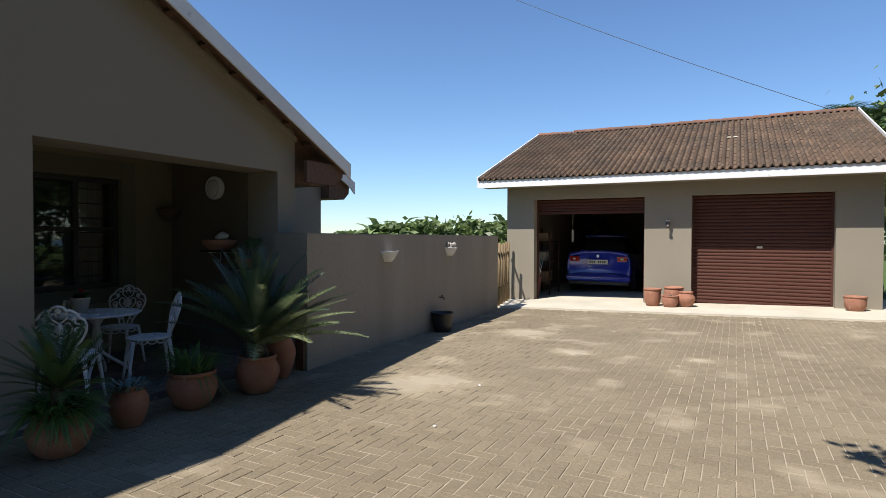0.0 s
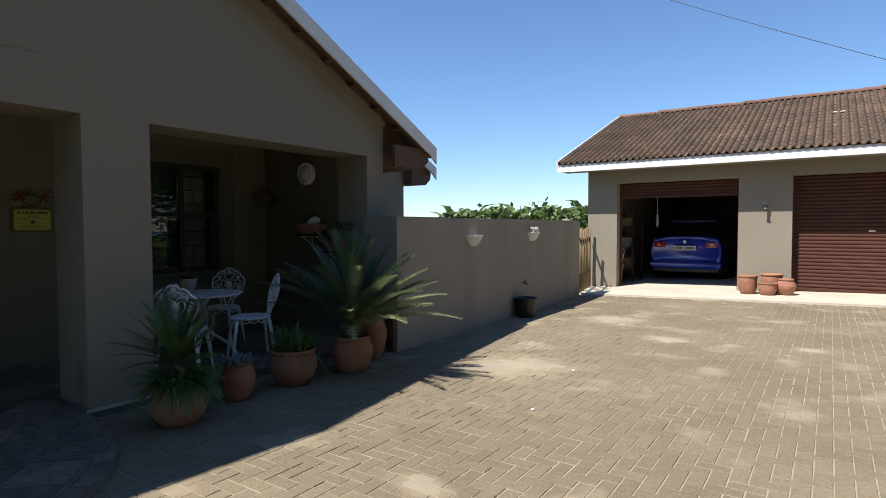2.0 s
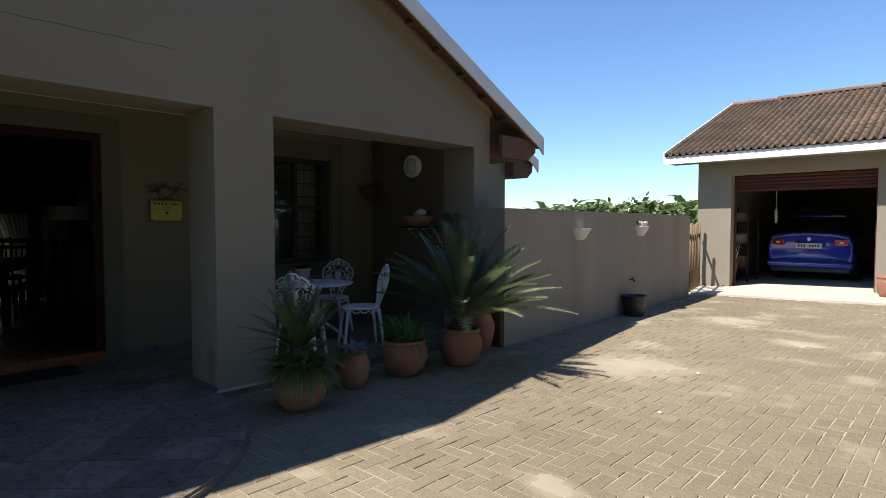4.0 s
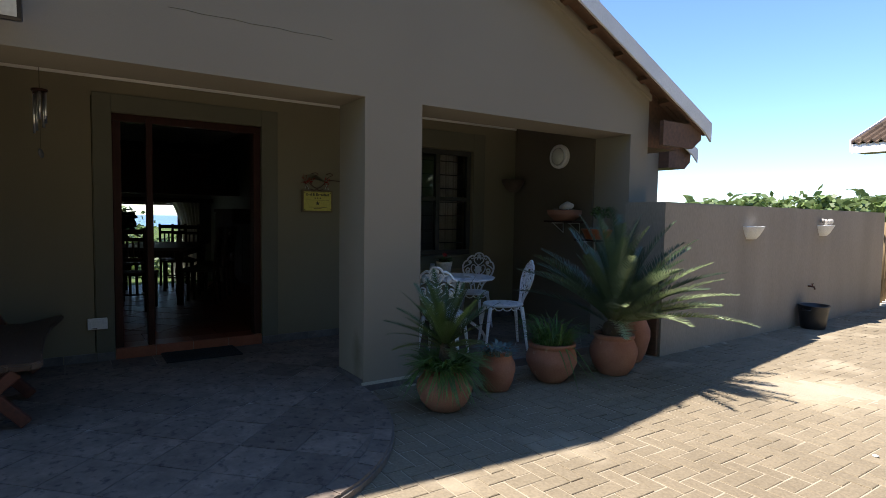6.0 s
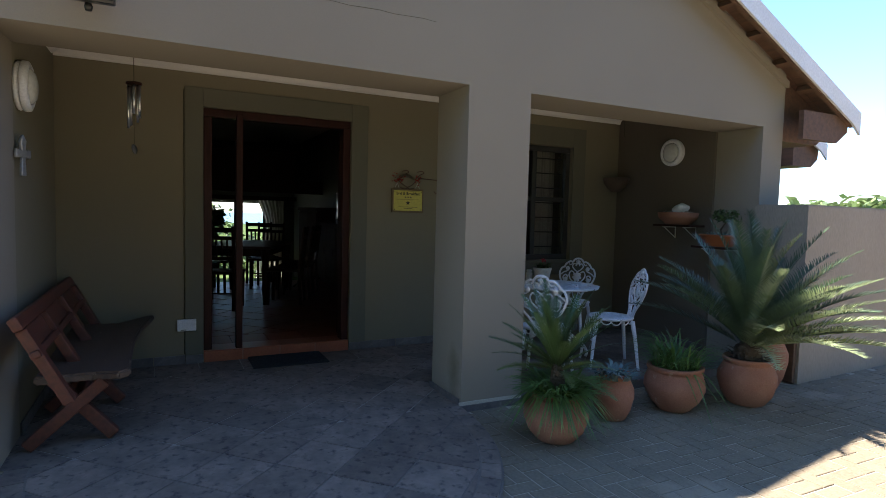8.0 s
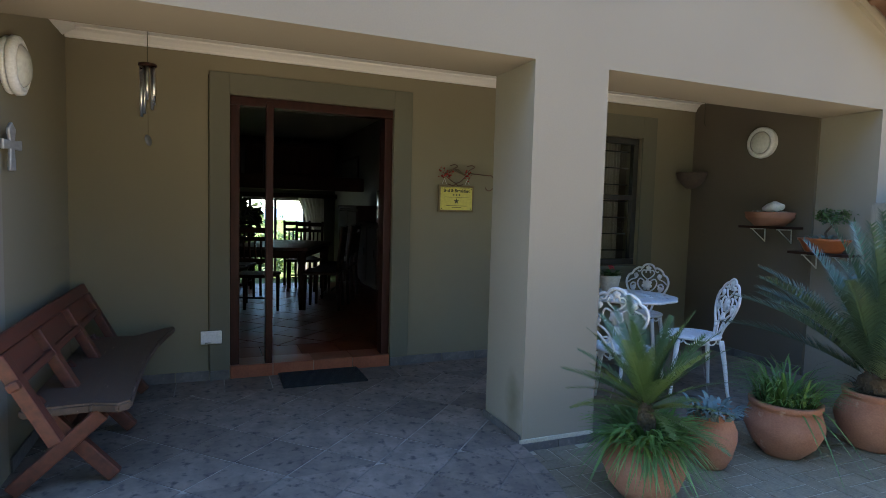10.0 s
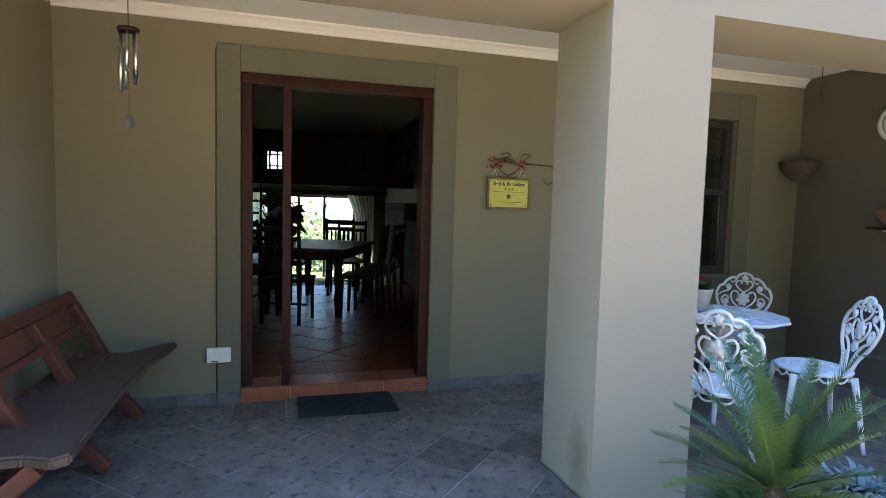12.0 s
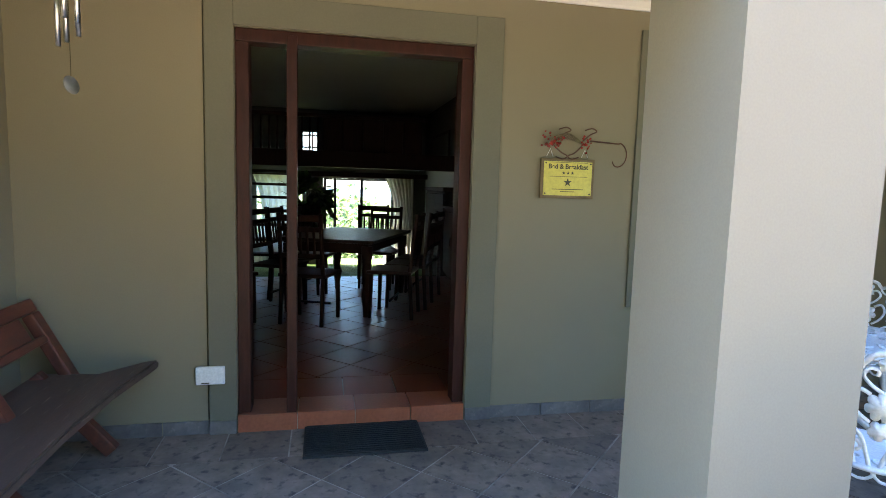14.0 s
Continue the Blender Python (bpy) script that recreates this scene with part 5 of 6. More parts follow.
def bulkhead(at, label):
    b = thing("bulkhead_light", label, "wall light", at, "round bulkhead lights of the porch")
    part("base", lathe(bmesh.new(), [(0.135, 0), (0.14, 0.01), (0.135, 0.025)], 32, pose(0, 0, 0, -90)), M_WHITE, b, "", True)
    part("rim", lathe(bmesh.new(), [(0.138, 0.026), (0.145, 0.034), (0.142, 0.06), (0.12, 0.07), (0.105, 0.066), (0.104, 0.05)], 40, pose(0, 0, 0, -90)), M_WHITE, b, "white ring", True)
    part("diffuser", lathe(bmesh.new(), [(0.1035, 0.05), (0.1, 0.07), (0.075, 0.088), (0.03, 0.098)], 32, pose(0, 0, 0, -90)), M_DIFF, b, "opal glass", True)
    return b


bulkhead(pose(-5.70, YR - 0.001, 2.07, 0, 0, 180), "round white bulkhead light on the shaded porch wall")
bulkhead(pose(-5.32, YL + 0.001, 2.02), "round white bulkhead light above the cross")

cr = thing("wall_cross", "small pale metal cross with a looped top", "cross", pose(-5.22, YL + 0.03, 1.5, 0, 0, -24))
bm = bmesh.new()
prism(bm, [(-0.02, 0), (0.02, 0), (0.014, 0.105), (0.06, 0.1), (0.06, 0.15), (0.016, 0.145), (0.024, 0.2), (0, 0.235), (-0.024, 0.2), (-0.016, 0.145), (-0.06, 0.15), (-0.06, 0.1), (-0.014, 0.105)], "y", 0, 0.018)
bmesh.ops.bevel(bm, geom=bm.edges[:], offset=0.004, segments=1, affect="EDGES")
part("cross", bm, mat("pewter", (0.5, 0.5, 0.5), None, 0.4, metal=0.7), cr)

wc = thing("wind_chime", "aluminium tube wind chime hanging from the porch ceiling", "wind chime", pose(-5.82, -0.15, 0))
part("cord", tube(bmesh.new(), [(0, 0, CEIL), (0, 0, 2.2)], 0.0025, 5), M_INK, wc)
part("disc", lathe(bmesh.new(), [(0.05, 2.19), (0.052, 2.195), (0.05, 2.205), (0.02, 2.21)], 20), M_DARKWOOD, wc, "dark wooden disc", True)
for k in range(5):
    a = 2 * math.pi * k / 5
    x, y, l = 0.036 * math.cos(a), 0.036 * math.sin(a), 0.2 + 0.025 * k
    part("tube", tube(bmesh.new(), [(x, y, 2.185), (x, y, 2.185 - l)], 0.009, 10), M_STEEL, wc, "", True)
part("clapper_cord", tube(bmesh.new(), [(0, 0, 2.188), (0, 0, 1.78)], 0.0015, 5), M_INK, wc)
part("sail", lathe(bmesh.new(), [(0.034, -0.003), (0.036, 0), (0.034, 0.003)], 20, pose(0, 0, 1.745, 0, 80, 65)), mat("grey_sail", (0.14, 0.145, 0.14), None, 0.6), wc, "grey round wind sail", True)

# bed and breakfast sign
sg = thing("sign", "yellow bed and breakfast plaque in a wooden frame", "sign", pose(DX + 0.012, 2.055, 1.352))
SW, SH = 0.34, 0.235
part("frame", boxm(0, 0, 0, 0.022, SW, SH, bevel=0.004), mat("weathered_sign_wood", (0.2, 0.14, 0.07), (0.14, 0.1, 0.05), 0.8, 8), sg)
part("face", boxm(0.0222, 0.017, 0.017, 0.026, SW - 0.017, SH - 0.017, bevel=0.001), M_YELLOW, sg, "yellow printed plate")


def words(body, size, y, z, parent, name="lettering"):
    cu = bpy.data.curves.new(name, "FONT")
    cu.body, cu.size, cu.align_x, cu.extrude, cu.offset = body, size, "CENTER", 0.0004, 0.0011
    ob = new("temp_text", cu)
    me = bpy.data.meshes.new_from_object(ob.evaluated_get(bpy.context.evaluated_depsgraph_get()))
    bpy.data.objects.remove(ob)
    me.materials.clear()
    me.materials.append(M_INK)
    return share(name, me, parent, pose(0.0268, y, z, 90, 0, 90))


words("Bed & Breakfast", 0.039, SW / 2, 0.175, sg)


def star(cy, cz, r, parent):
    pts = [(cy + (r if k % 2 == 0 else r * 0.42) * math.sin(math.pi * k / 5), cz + (r if k % 2 == 0 else r * 0.42) * math.cos(math.pi * k / 5)) for k in range(10)]
    part("star", prism(bmesh.new(), pts, "x", 0.0262, 0.027), M_INK, parent)


for k in (-1, 0, 1):
    star(SW / 2 + k * 0.028, 0.15, 0.011, sg)
star(SW / 2, 0.095, 0.026, sg)
for z in (0.128, 0.211):
    part("rule", boxm(0.0262, 0.045, z, 0.0268, SW - 0.045, z + 0.0022), M_INK, sg)
for z, w in ((0.052, 0.2), (0.038, 0.09)):
    part("small_print", boxm(0.0262, SW / 2 - w / 2, z, 0.0268, SW / 2 + w / 2, z + 0.004), M_INK, sg)
for y in (0.028, SW - 0.028):
    for z in (0.028, SH - 0.028):
        part("screw", lathe(bmesh.new(), [(0.005, 0.0262), (0.005, 0.028), (0.003, 0.0285)], 10, pose(0, y, z, 0, 90)), M_INK, sg)
# wire gecko above it
gk = thing("wire_gecko", "twisted wire and bead gecko holding the sign", "ornament", pose(DX + 0.025, 2.055, 1.597))
spine = curve_pts(lambda t: (0.02, 0.05 + 0.2 * t, 0.07 + 0.05 * math.sin(math.pi * (0.15 + 0.8 * t))), 24)
bm = bmesh.new()
for q in range(6):
    tube(bm, [(x + 0.016 * math.sin(q * 1.05 + k * 0.45) * math.sin(math.pi * (k + 1) / 26), y, z + 0.016 * math.cos(q * 1.05 + k * 0.45) * math.sin(math.pi * (k + 1) / 26)) for k, (x, y, z) in enumerate(spine)], 0.0036, 5)
part("body", bm, mat("green_wire_weave", (0.16, 0.14, 0.07), (0.1, 0.07, 0.045), 0.6, 20, 80, 0.3, metal=0.3), gk, "woven wire body", True)
part("tail", tube(bmesh.new(), curve_pts(lambda t: (0.01, 0.3 + 0.19 * t, 0.1 - 0.01 * t), 8) + curve_pts(lambda t: (0.01, 0.5 + 0.045 * math.sin(math.pi * 1.5 * t), 0.045 + 0.05 * math.cos(math.pi * 1.5 * t) - 0.06 * t), 14), 0.005, 6, 0.0035), M_IRON, gk, "", True)
for sy, sz, k in ((0.07, -1, 1), (0.245, -1, -1), (0.085, 1, 1), (0.25, 1, 1)):
    curl = smooth([(0.015, sy, 0.08 + 0.015 * sz), (0.025, sy + 0.045 * k, 0.08 + 0.055 * sz), (0.02, sy + 0.085 * k, 0.08 + 0.075 * sz), (0.015, sy + 0.06 * k, 0.08 + 0.092 * sz), (0.012, sy + 0.015 * k, 0.08 + 0.08 * sz)])
    part("leg", tube(bmesh.new(), curl, 0.0042, 6), M_IRON, gk, "", True)
for y in (0.05, 0.27):
    part("hanger", tube(bmesh.new(), [(0.012, y - 0.02, 0.0), (0.014, y, 0.045), (0.012, y + 0.02, 0.0)], 0.0022, 5), M_STEEL, gk, "thin hanging wire", True)
bm = bmesh.new()
rb = random.Random(4)
for k in range(64):
    m = Matrix.Translation((0.024 + rb.uniform(-0.01, 0.012), rb.gauss(0.06, 0.026) if k < 44 else rb.gauss(0.27, 0.015), rb.gauss(0.085, 0.02)))
    bmesh.ops.create_icosphere(bm, subdivisions=1, radius=rb.uniform(0.005, 0.009), matrix=m)
bd = part("beads", bm, mat("red_glass_bead", (0.3, 0.03, 0.025), None, 0.2, rand=0.4, island=True), gk, "dark red beads", True)
tagged(bd, "dark red beads", kind="stuff")

# shelves, bowls and wall basket on the shaded porch wall
for x, z, lab in ((-5.5, 1.3, "upper"), (-5.0, 1.1, "lower")):
    sh = thing("wall_shelf", "small dark wooden bracket shelf on the porch wall", "shelf", pose(x, YR - 0.001, z), "bracket shelves on the porch wall")
    part("board", boxm(-0.23, -0.24, -0.022, 0.23, 0, 0, bevel=0.004), M_DARKWOOD, sh)
    for s in (-0.13, 0.13):
        bm = tube(bmesh.new(), [(s, -0.2, -0.028), (s, -0.012, -0.028), (s, -0.008, -0.15)], 0.006, 6)
        tube(bm, [(s, -0.18, -0.03), (s, -0.012, -0.14)], 0.005, 6)
        part("bracket", bm, M_PLATE, sh, "pale metal bracket", True)
bw = thing("shell_bowl", "terracotta bowl of shells and a white conch on the shelf", "bowl", pose(-5.5, YR - 0.13, 1.301))
part("bowl", lathe(bmesh.new(), [(0.12, 0), (0.14, 0.02), (0.185, 0.06), (0.2, 0.085), (0.195, 0.1), (0.205, 0.115), (0.2, 0.125), (0.17, 0.12), (0.1, 0.1)], 36), M_POTT, bw, "", True)
bm = bmesh.new()
for k in range(26):
    bmesh.ops.create_icosphere(bm, subdivisions=1, radius=rb.uniform(0.014, 0.026), matrix=Matrix.Translation((rb.uniform(-0.15, 0.15), rb.uniform(-0.07, 0.1), 0.115 + rb.uniform(0, 0.015))) @ Matrix.Diagonal((1, 0.8, 0.7, 1)))
tagged(part("shells", bm, mat("dark_shell", (0.2, 0.16, 0.13), None, 0.4, rand=0.6, island=True), bw, "", True), kind="stuff")
bm = lathe(bmesh.new(), [(0.004, -0.1), (0.03, -0.06), (0.055, 0.0), (0.05, 0.03), (0.03, 0.06), (0.018, 0.085), (0.004, 0.1)], 18, pose(0.03, 0.0, 0.165, 0, 80, 10), wobble=0.012)
part("conch", bm, M_WHITE, bw, "white conch shell", True)
b2 = thing("bonsai_pot", "orange glazed oblong pot with a small leafy bonsai", "potted plant", pose(-5.0, YR - 0.13, 1.101))
part("pot", lathe(bmesh.new(), [(0.13, 0), (0.14, 0.015), (0.18, 0.09), (0.195, 0.1), (0.195, 0.115), (0.175, 0.115), (0.17, 0.1)], 32, Matrix.Diagonal((1.1, 0.6, 1, 1))), mat("orange_glaze", (0.42, 0.12, 0.04), (0.34, 0.09, 0.03), 0.3, 5), b2, "", True)
part("soil", lathe(bmesh.new(), [(0.165, 0.095), (0.16, 0.105), (0.05, 0.112)], 20, Matrix.Diagonal((1.1, 0.6, 1, 1))), M_SOIL, b2)
part("trunk", tube(bmesh.new(), [(0.03, 0, 0.1), (0.01, 0, 0.16), (0.05, 0.0, 0.21), (0.09, 0, 0.26)], 0.012, 7, 0.006), M_BARK, b2, "", True)
clump(b2, "crown", M_LEAFG, 340, 0.03, 61, (0.1, -0.02, 0.29), (0.16, 0.09, 0.06))
blades(b2, 0.1, 26, 0.1, 0.1, 63, "succulents", 0.012, M_SUCC, up=0.7)
wb = thing("wall_basket", "fluted half-round clay wall planter in the corner", "wall planter", pose(-6.42, YR - 0.14, 1.66, 0, 0, 0))
bm = lathe(bmesh.new(), [(0.05, 0), (0.1, 0.04), (0.145, 0.1), (0.165, 0.16), (0.15, 0.165), (0.13, 0.12)], 48)
for v in bm.verts:
    a = math.atan2(v.co.y, v.co.x)
    k = 1 + 0.06 * abs(math.sin(5 * a))
    v.co.x, v.co.y = v.co.x * k, v.co.y * k * 0.8
part("planter", bm, mat("brown_clay", (0.12, 0.085, 0.06), (0.085, 0.06, 0.045), 0.85, 8), wb, "", True)
hk = tube(bmesh.new(), [(0, 0, CEIL - 0.001), (0, 0, CEIL - 0.05), (0.004, 0, CEIL - 0.3), (0.02, 0, CEIL - 0.32)], 0.003, 6)
tagged(part("hanging_hook", hk, M_INK, None, "", True, pose(-6.0, 4.55, 0)), "thin wire hook hanging from the porch ceiling", "hook")

# flood lamp on the gable over the entrance
fl = thing("flood_light", "black flood light with a glass face on the gable wall", "flood light", pose(FX, -0.3, 2.335))
part("bracket", boxm(0, -0.03, 0.08, 0.06, 0.03, 0.14, bevel=0.005), M_BLACKP, fl)
part("housing", boxm(0.06, -0.12, 0.03, 0.19, 0.12, 0.2, bevel=0.015), M_BLACKP, fl, at=pose(0, 0, 0, 0, 12))
part("glass", boxm(0.182, -0.1, 0.05, 0.194, 0.1, 0.18, bevel=0.003), M_DIFF, fl, "pale glass face", at=pose(0, 0, 0, 0, 12))
part("sensor", lathe(bmesh.new(), [(0.015, 0), (0.02, 0.02), (0.015, 0.035)], 14, pose(0.08, 0, -0.025)), M_BLACKP, fl, "", True)

# small round vent on the facade and taps on the yard wall
for y, z in ((6.85, 1.2), (9.15, 1.22)):
    sc = thing("wall_sconce", "white half-bowl sconce on the yard wall", "wall light", pose(yard_x(y), y, z, 0, 0, -4), "sconces on the yard wall")
    bm = lathe(bmesh.new(), [(0.035, -0.1), (0.06, -0.095), (0.09, -0.05), (0.12, 0.02), (0.135, 0.06), (0.14, 0.075), (0.128, 0.075), (0.11, 0.03)], 32)
    bmesh.ops.bisect_plane(bm, geom=bm.verts[:] + bm.edges[:] + bm.faces[:], plane_co=(0, 0, 0), plane_no=(1, 0, 0), clear_inner=True)
    bmesh.ops.scale(bm, vec=(1.1, 1.35, 0.9), verts=bm.verts)
    part("bowl", bm, M_WHITE, sc, "", True)
    part("back_plate", boxm(0.0, -0.1, -0.09, 0.012, 0.1, 0.07, bevel=0.004), M_WHITE, sc)
    if y > 8:
        bm = bmesh.new()
        for k in range(9):
            bmesh.ops.create_icosphere(bm, subdivisions=2, radius=rb.uniform(0.025, 0.045), matrix=Matrix.Translation((0.05 + rb.uniform(-0.02, 0.03), rb.uniform(-0.1, 0.1), 0.085 + rb.uniform(0, 0.05))))
        part("shell_filling", bm, mat("pale_shell", (0.5, 0.47, 0.42), (0.35, 0.3, 0.26), 0.6, 30, rand=0.2, island=True), sc, "pale shells heaped in the bowl", True)
tp = thing("garden_tap", "small brass garden tap low on the yard wall", "tap", pose(yard_x(8.75), 8.75, 0.42))
bm = tube(bmesh.new(), [(0, 0, 0), (0.04, 0, 0.0), (0.08, 0, -0.005), (0.09, 0, -0.04)], 0.012, 8)
part("pipe", bm, M_IRON, tp, "", True)
part("handle", boxm(0.05, -0.04, 0.03, 0.06, 0.04, 0.042, bevel=0.003), M_IRON, tp)
part("stem", tube(bmesh.new(), [(0.055, 0, 0), (0.055, 0, 0.03)], 0.007, 8), M_IRON, tp)
tb = thing("plastic_tub", "black plastic tub standing under the garden tap", "tub", pose(-4.3, 8.45, ground_z(-4.3, 8.45)))
part("tub", lathe(bmesh.new(), [(0.14, 0), (0.15, 0.02), (0.175, 0.22), (0.185, 0.3), (0.195, 0.31), (0.19, 0.325), (0.172, 0.32), (0.15, 0.05), (0.1, 0.04)], 32), M_BLACKP, tb, "", True)
for s in (-1, 1):
    part("handle", tube(bmesh.new(), [(0.05, s * 0.18, 0.29), (0.05, s * 0.21, 0.26), (-0.05, s * 0.21, 0.26), (-0.05, s * 0.18, 0.29)], 0.008, 6), M_BLACKP, tb, "", True)

# short dark board at the wall end, behind the pots
bd2 = boxm(-0.06, -0.02, 0, 0.06, 0.02, 0.4, bevel=0.006)
tagged(part("board", bd2, M_SOFFIT, None, "", False, pose(-4.31, 4.955, GZ)), "short dark brown board standing against the wall end", "board")

# pole gate between the yard wall and the garage
gate = thing("pole_gate", "gate of upright weathered timber poles", "gate", pose(0, 0, 0))
for k in range(6):
    t = k / 5
    x, y = -4.86 - 0.32 * t, 12.2 + 1.65 * t
    z = ground_z(x, 12.4)
    part("pole", tube(bmesh.new(), [(x, y, z), (x + rb.uniform(-0.02, 0.02), y, z + 0.8), (x + rb.uniform(-0.03, 0.03), y, z + 1.5 + rb.uniform(-0.06, 0.06))], 0.045, 9, 0.035), M_POST, gate, "", True)
for z in (0.3, 1.1):
    part("rail", tube(bmesh.new(), [(-4.84, 12.15, z), (-5.2, 13.9, z)], 0.025, 7), M_POST, gate, "", True)

# garage lamp
gl = thing("wall_lamp", "small grey swivel lamp on the garage pier", "wall light", pose(-1.33, GY, 1.8))
part("base", lathe(bmesh.new(), [(0.05, 0), (0.05, 0.02), (0.03, 0.03)], 18, pose(0, 0, 0, 90)), M_CONC, gl, "", True)
part("arm", tube(bmesh.new(), [(0, -0.02, 0), (0.02, -0.08, 0.03), (0.03, -0.12, 0.0)], 0.012, 8), M_CONC, gl, "", True)
for dz, tz in ((0.06, 30), (-0.06, 150)):
    part("shade", lathe(bmesh.new(), [(0.02, 0), (0.03, 0.03), (0.04, 0.065), (0.034, 0.065), (0.024, 0.03)], 18, pose(0.02, -0.1, dz * 0.5, tz)), M_CONC, gl, "", True)

# ---- blue car in the garage ----
car = thing("car", "bright blue sedan parked tail-out in the garage", "car", pose(-3.36, 16.1, ground_z(-3.3, 14) + 0.069) @ Matrix.Diagonal((1.06, 1, 1.1, 1)))


def section(y, w, zb, zt, crown=0.04):
    return [(-w * 0.94, y, zb), (-w, y, zb + (zt - zb) * 0.35), (-w * 0.985, y, zb + (zt - zb) * 0.7), (-w * 0.9, y, zt - 0.03), (-w * 0.5, y, zt + crown * 0.6), (0, y, zt + crown), (w * 0.5, y, zt + crown * 0.6), (w * 0.9, y, zt - 0.03), (w * 0.985, y, zb + (zt - zb) * 0.7), (w, y, zb + (zt - zb) * 0.35), (w * 0.94, y, zb)]


def loft(secs):
    bm = bmesh.new()
    rows = [[bm.verts.new(p) for p in s] for s in secs]
    for a, b in zip(rows, rows[1:]):
        for i in range(len(a) - 1):
            bm.faces.new((a[i], a[i + 1], b[i + 1], b[i]))
        bm.faces.new((a[-1], a[0], b[0], b[-1]))
    bm.faces.new(rows[0][::-1])
    bm.faces.new(rows[-1])
    bmesh.ops.recalc_face_normals(bm, faces=bm.faces[:])
    return bm


part("body", loft([section(0.06, 0.78, 0.5, 0.98), section(0.0, 0.82, 0.42, 1.0), section(0.1, 0.85, 0.3, 1.06), section(0.6, 0.86, 0.24, 1.02), section(2.6, 0.87, 0.22, 0.98), section(3.9, 0.85, 0.24, 0.86), section(4.3, 0.75, 0.3, 0.7)]), M_BLUE, car, "bright blue paintwork", True)
part("cabin", loft([section(0.45, 0.7, 0.98, 1.08, 0.01), section(1.0, 0.62, 0.98, 1.4, 0.03), section(2.0, 0.62, 0.98, 1.43, 0.03), section(2.9, 0.7, 0.95, 1.0, 0.01)]), M_CARGLASS, car, "dark glass", True)
part("roof", boxm(-0.56, 1.0, 1.43, 0.56, 2.0, 1.47, bevel=0.015), M_BLUE, car)
part("bumper", loft([section(-0.05, 0.8, 0.3, 0.5, 0.0), section(-0.07, 0.83, 0.3, 0.48, 0.0), section(0.1, 0.87, 0.28, 0.52, 0.0)]), M_BLUE, car, "", True)
part("under_trim", boxm(-0.78, -0.02, 0.2, 0.78, 0.2, 0.3, bevel=0.02), M_BLACKP, car)
for s in (-1, 1):
    l = part("tail_light", boxm(-0.13, -0.03, 0, 0.13, 0.05, 0.13, bevel=0.02), M_REDL, car, "red tail light cluster", at=pose(s * 0.62, 0.02, 0.8, 0, 0, s * 8))
    part("reverse_lens", boxm(-0.04, -0.034, 0.04, 0.04, -0.0305, 0.085, bevel=0.001), M_DIFF, l, "clear lens")
    for y in (0.85, 3.4):
        w = part("wheel", lathe(bmesh.new(), [(0.2, -0.1), (0.3, -0.1), (0.315, -0.07), (0.315, 0.07), (0.3, 0.1), (0.2, 0.1)], 32, pose(0, 0, 0, 0, 90)), M_BLACK, car, "", True, pose(s * 0.78, y, 0.315))
        part("rim", lathe(bmesh.new(), [(0.19, -0.095), (0.19, 0.095), (0.05, 0.08)], 24, pose(0, 0, 0, 0, 90)), M_STEEL, w, "", True)
pl = part("number_plate", boxm(-0.26, -0.012, 0, 0.26, 0, 0.115, bevel=0.003), M_PLATE, car, "pale number plate with unreadable marks", at=pose(0, -0.022, 0.73, -6))
for k in range(8):
    if k != 3:
        part("plate_mark", boxm(-0.215 + k * 0.055, -0.0135, 0.03, -0.18 + k * 0.055, -0.0122, 0.085), M_INK, pl)
part("badge", lathe(bmesh.new(), [(0.045, 0), (0.045, 0.008), (0.03, 0.012)], 16, pose(0, -0.012, 0.94, 80)), M_STEEL, car, "", True)

# garage clutter
rk = thing("storage_rack", "dark metal storage rack with odds and ends in the garage", "shelf", pose(-5.0, 15.2, ground_z(-5, 14) + 0.036))
for x in (0, 0.5):
    for y in (0, 0.9):
        part("post", boxm(x, y, 0, x + 0.035, y + 0.035, 1.9), M_DARKWOOD, rk)
for z in (0.35, 0.95, 1.5):
    part("board", boxm(0.036, 0.036, z, 0.499, 0.899, z + 0.025, bevel=0.003), M_DARKWOOD, rk)
for (x, y, z, w, d, h, c) in ((0.1, 0.1, 0.976, 0.3, 0.25, 0.25, (0.3, 0.28, 0.24)), (0.1, 0.5, 0.976, 0.25, 0.3, 0.3, (0.08, 0.1, 0.14)), (0.1, 0.2, 0.376, 0.3, 0.5, 0.3, (0.2, 0.12, 0.07)), (0.08, 0.1, 1.526, 0.35, 0.4, 0.22, (0.25, 0.2, 0.13))):
    tagged(part("storage_box", boxm(0, 0, 0, w, d, h, bevel=0.008), mat("carton", c, None, 0.8), None, at=pose(-5.0 + x, 15.2 + y, ground_z(-5, 14) + 0.036 + z)), "worn storage box on the garage rack", "box", "boxes on the garage rack")
gb = thing("golf_bag", "red and grey bag of tools leaning in the garage corner", "bag", pose(-4.78, 14.72, ground_z(-5, 14) + 0.036, 0, 10, 0))
part("bag", lathe(bmesh.new(), [(0.13, 0), (0.14, 0.02), (0.13, 0.3), (0.12, 0.55), (0.125, 0.6), (0.1, 0.6)], 18), mat("red_bag_cloth", (0.22, 0.05, 0.05), (0.12, 0.1, 0.1), 0.8, 6), gb, "", True)
for k in range(4):
    part("tool_handle", tube(bmesh.new(), [(0.03 * k - 0.05, 0.02 * (k % 2), 0.5), (0.05 * k - 0.07, 0.03, 0.95 + 0.06 * k)], 0.01, 6), M_STEEL, gb, "", True)
ld = thing("hanging_bag", "white bag hanging in the garage", "bag", pose(-4.2, 16.6, 1.45))
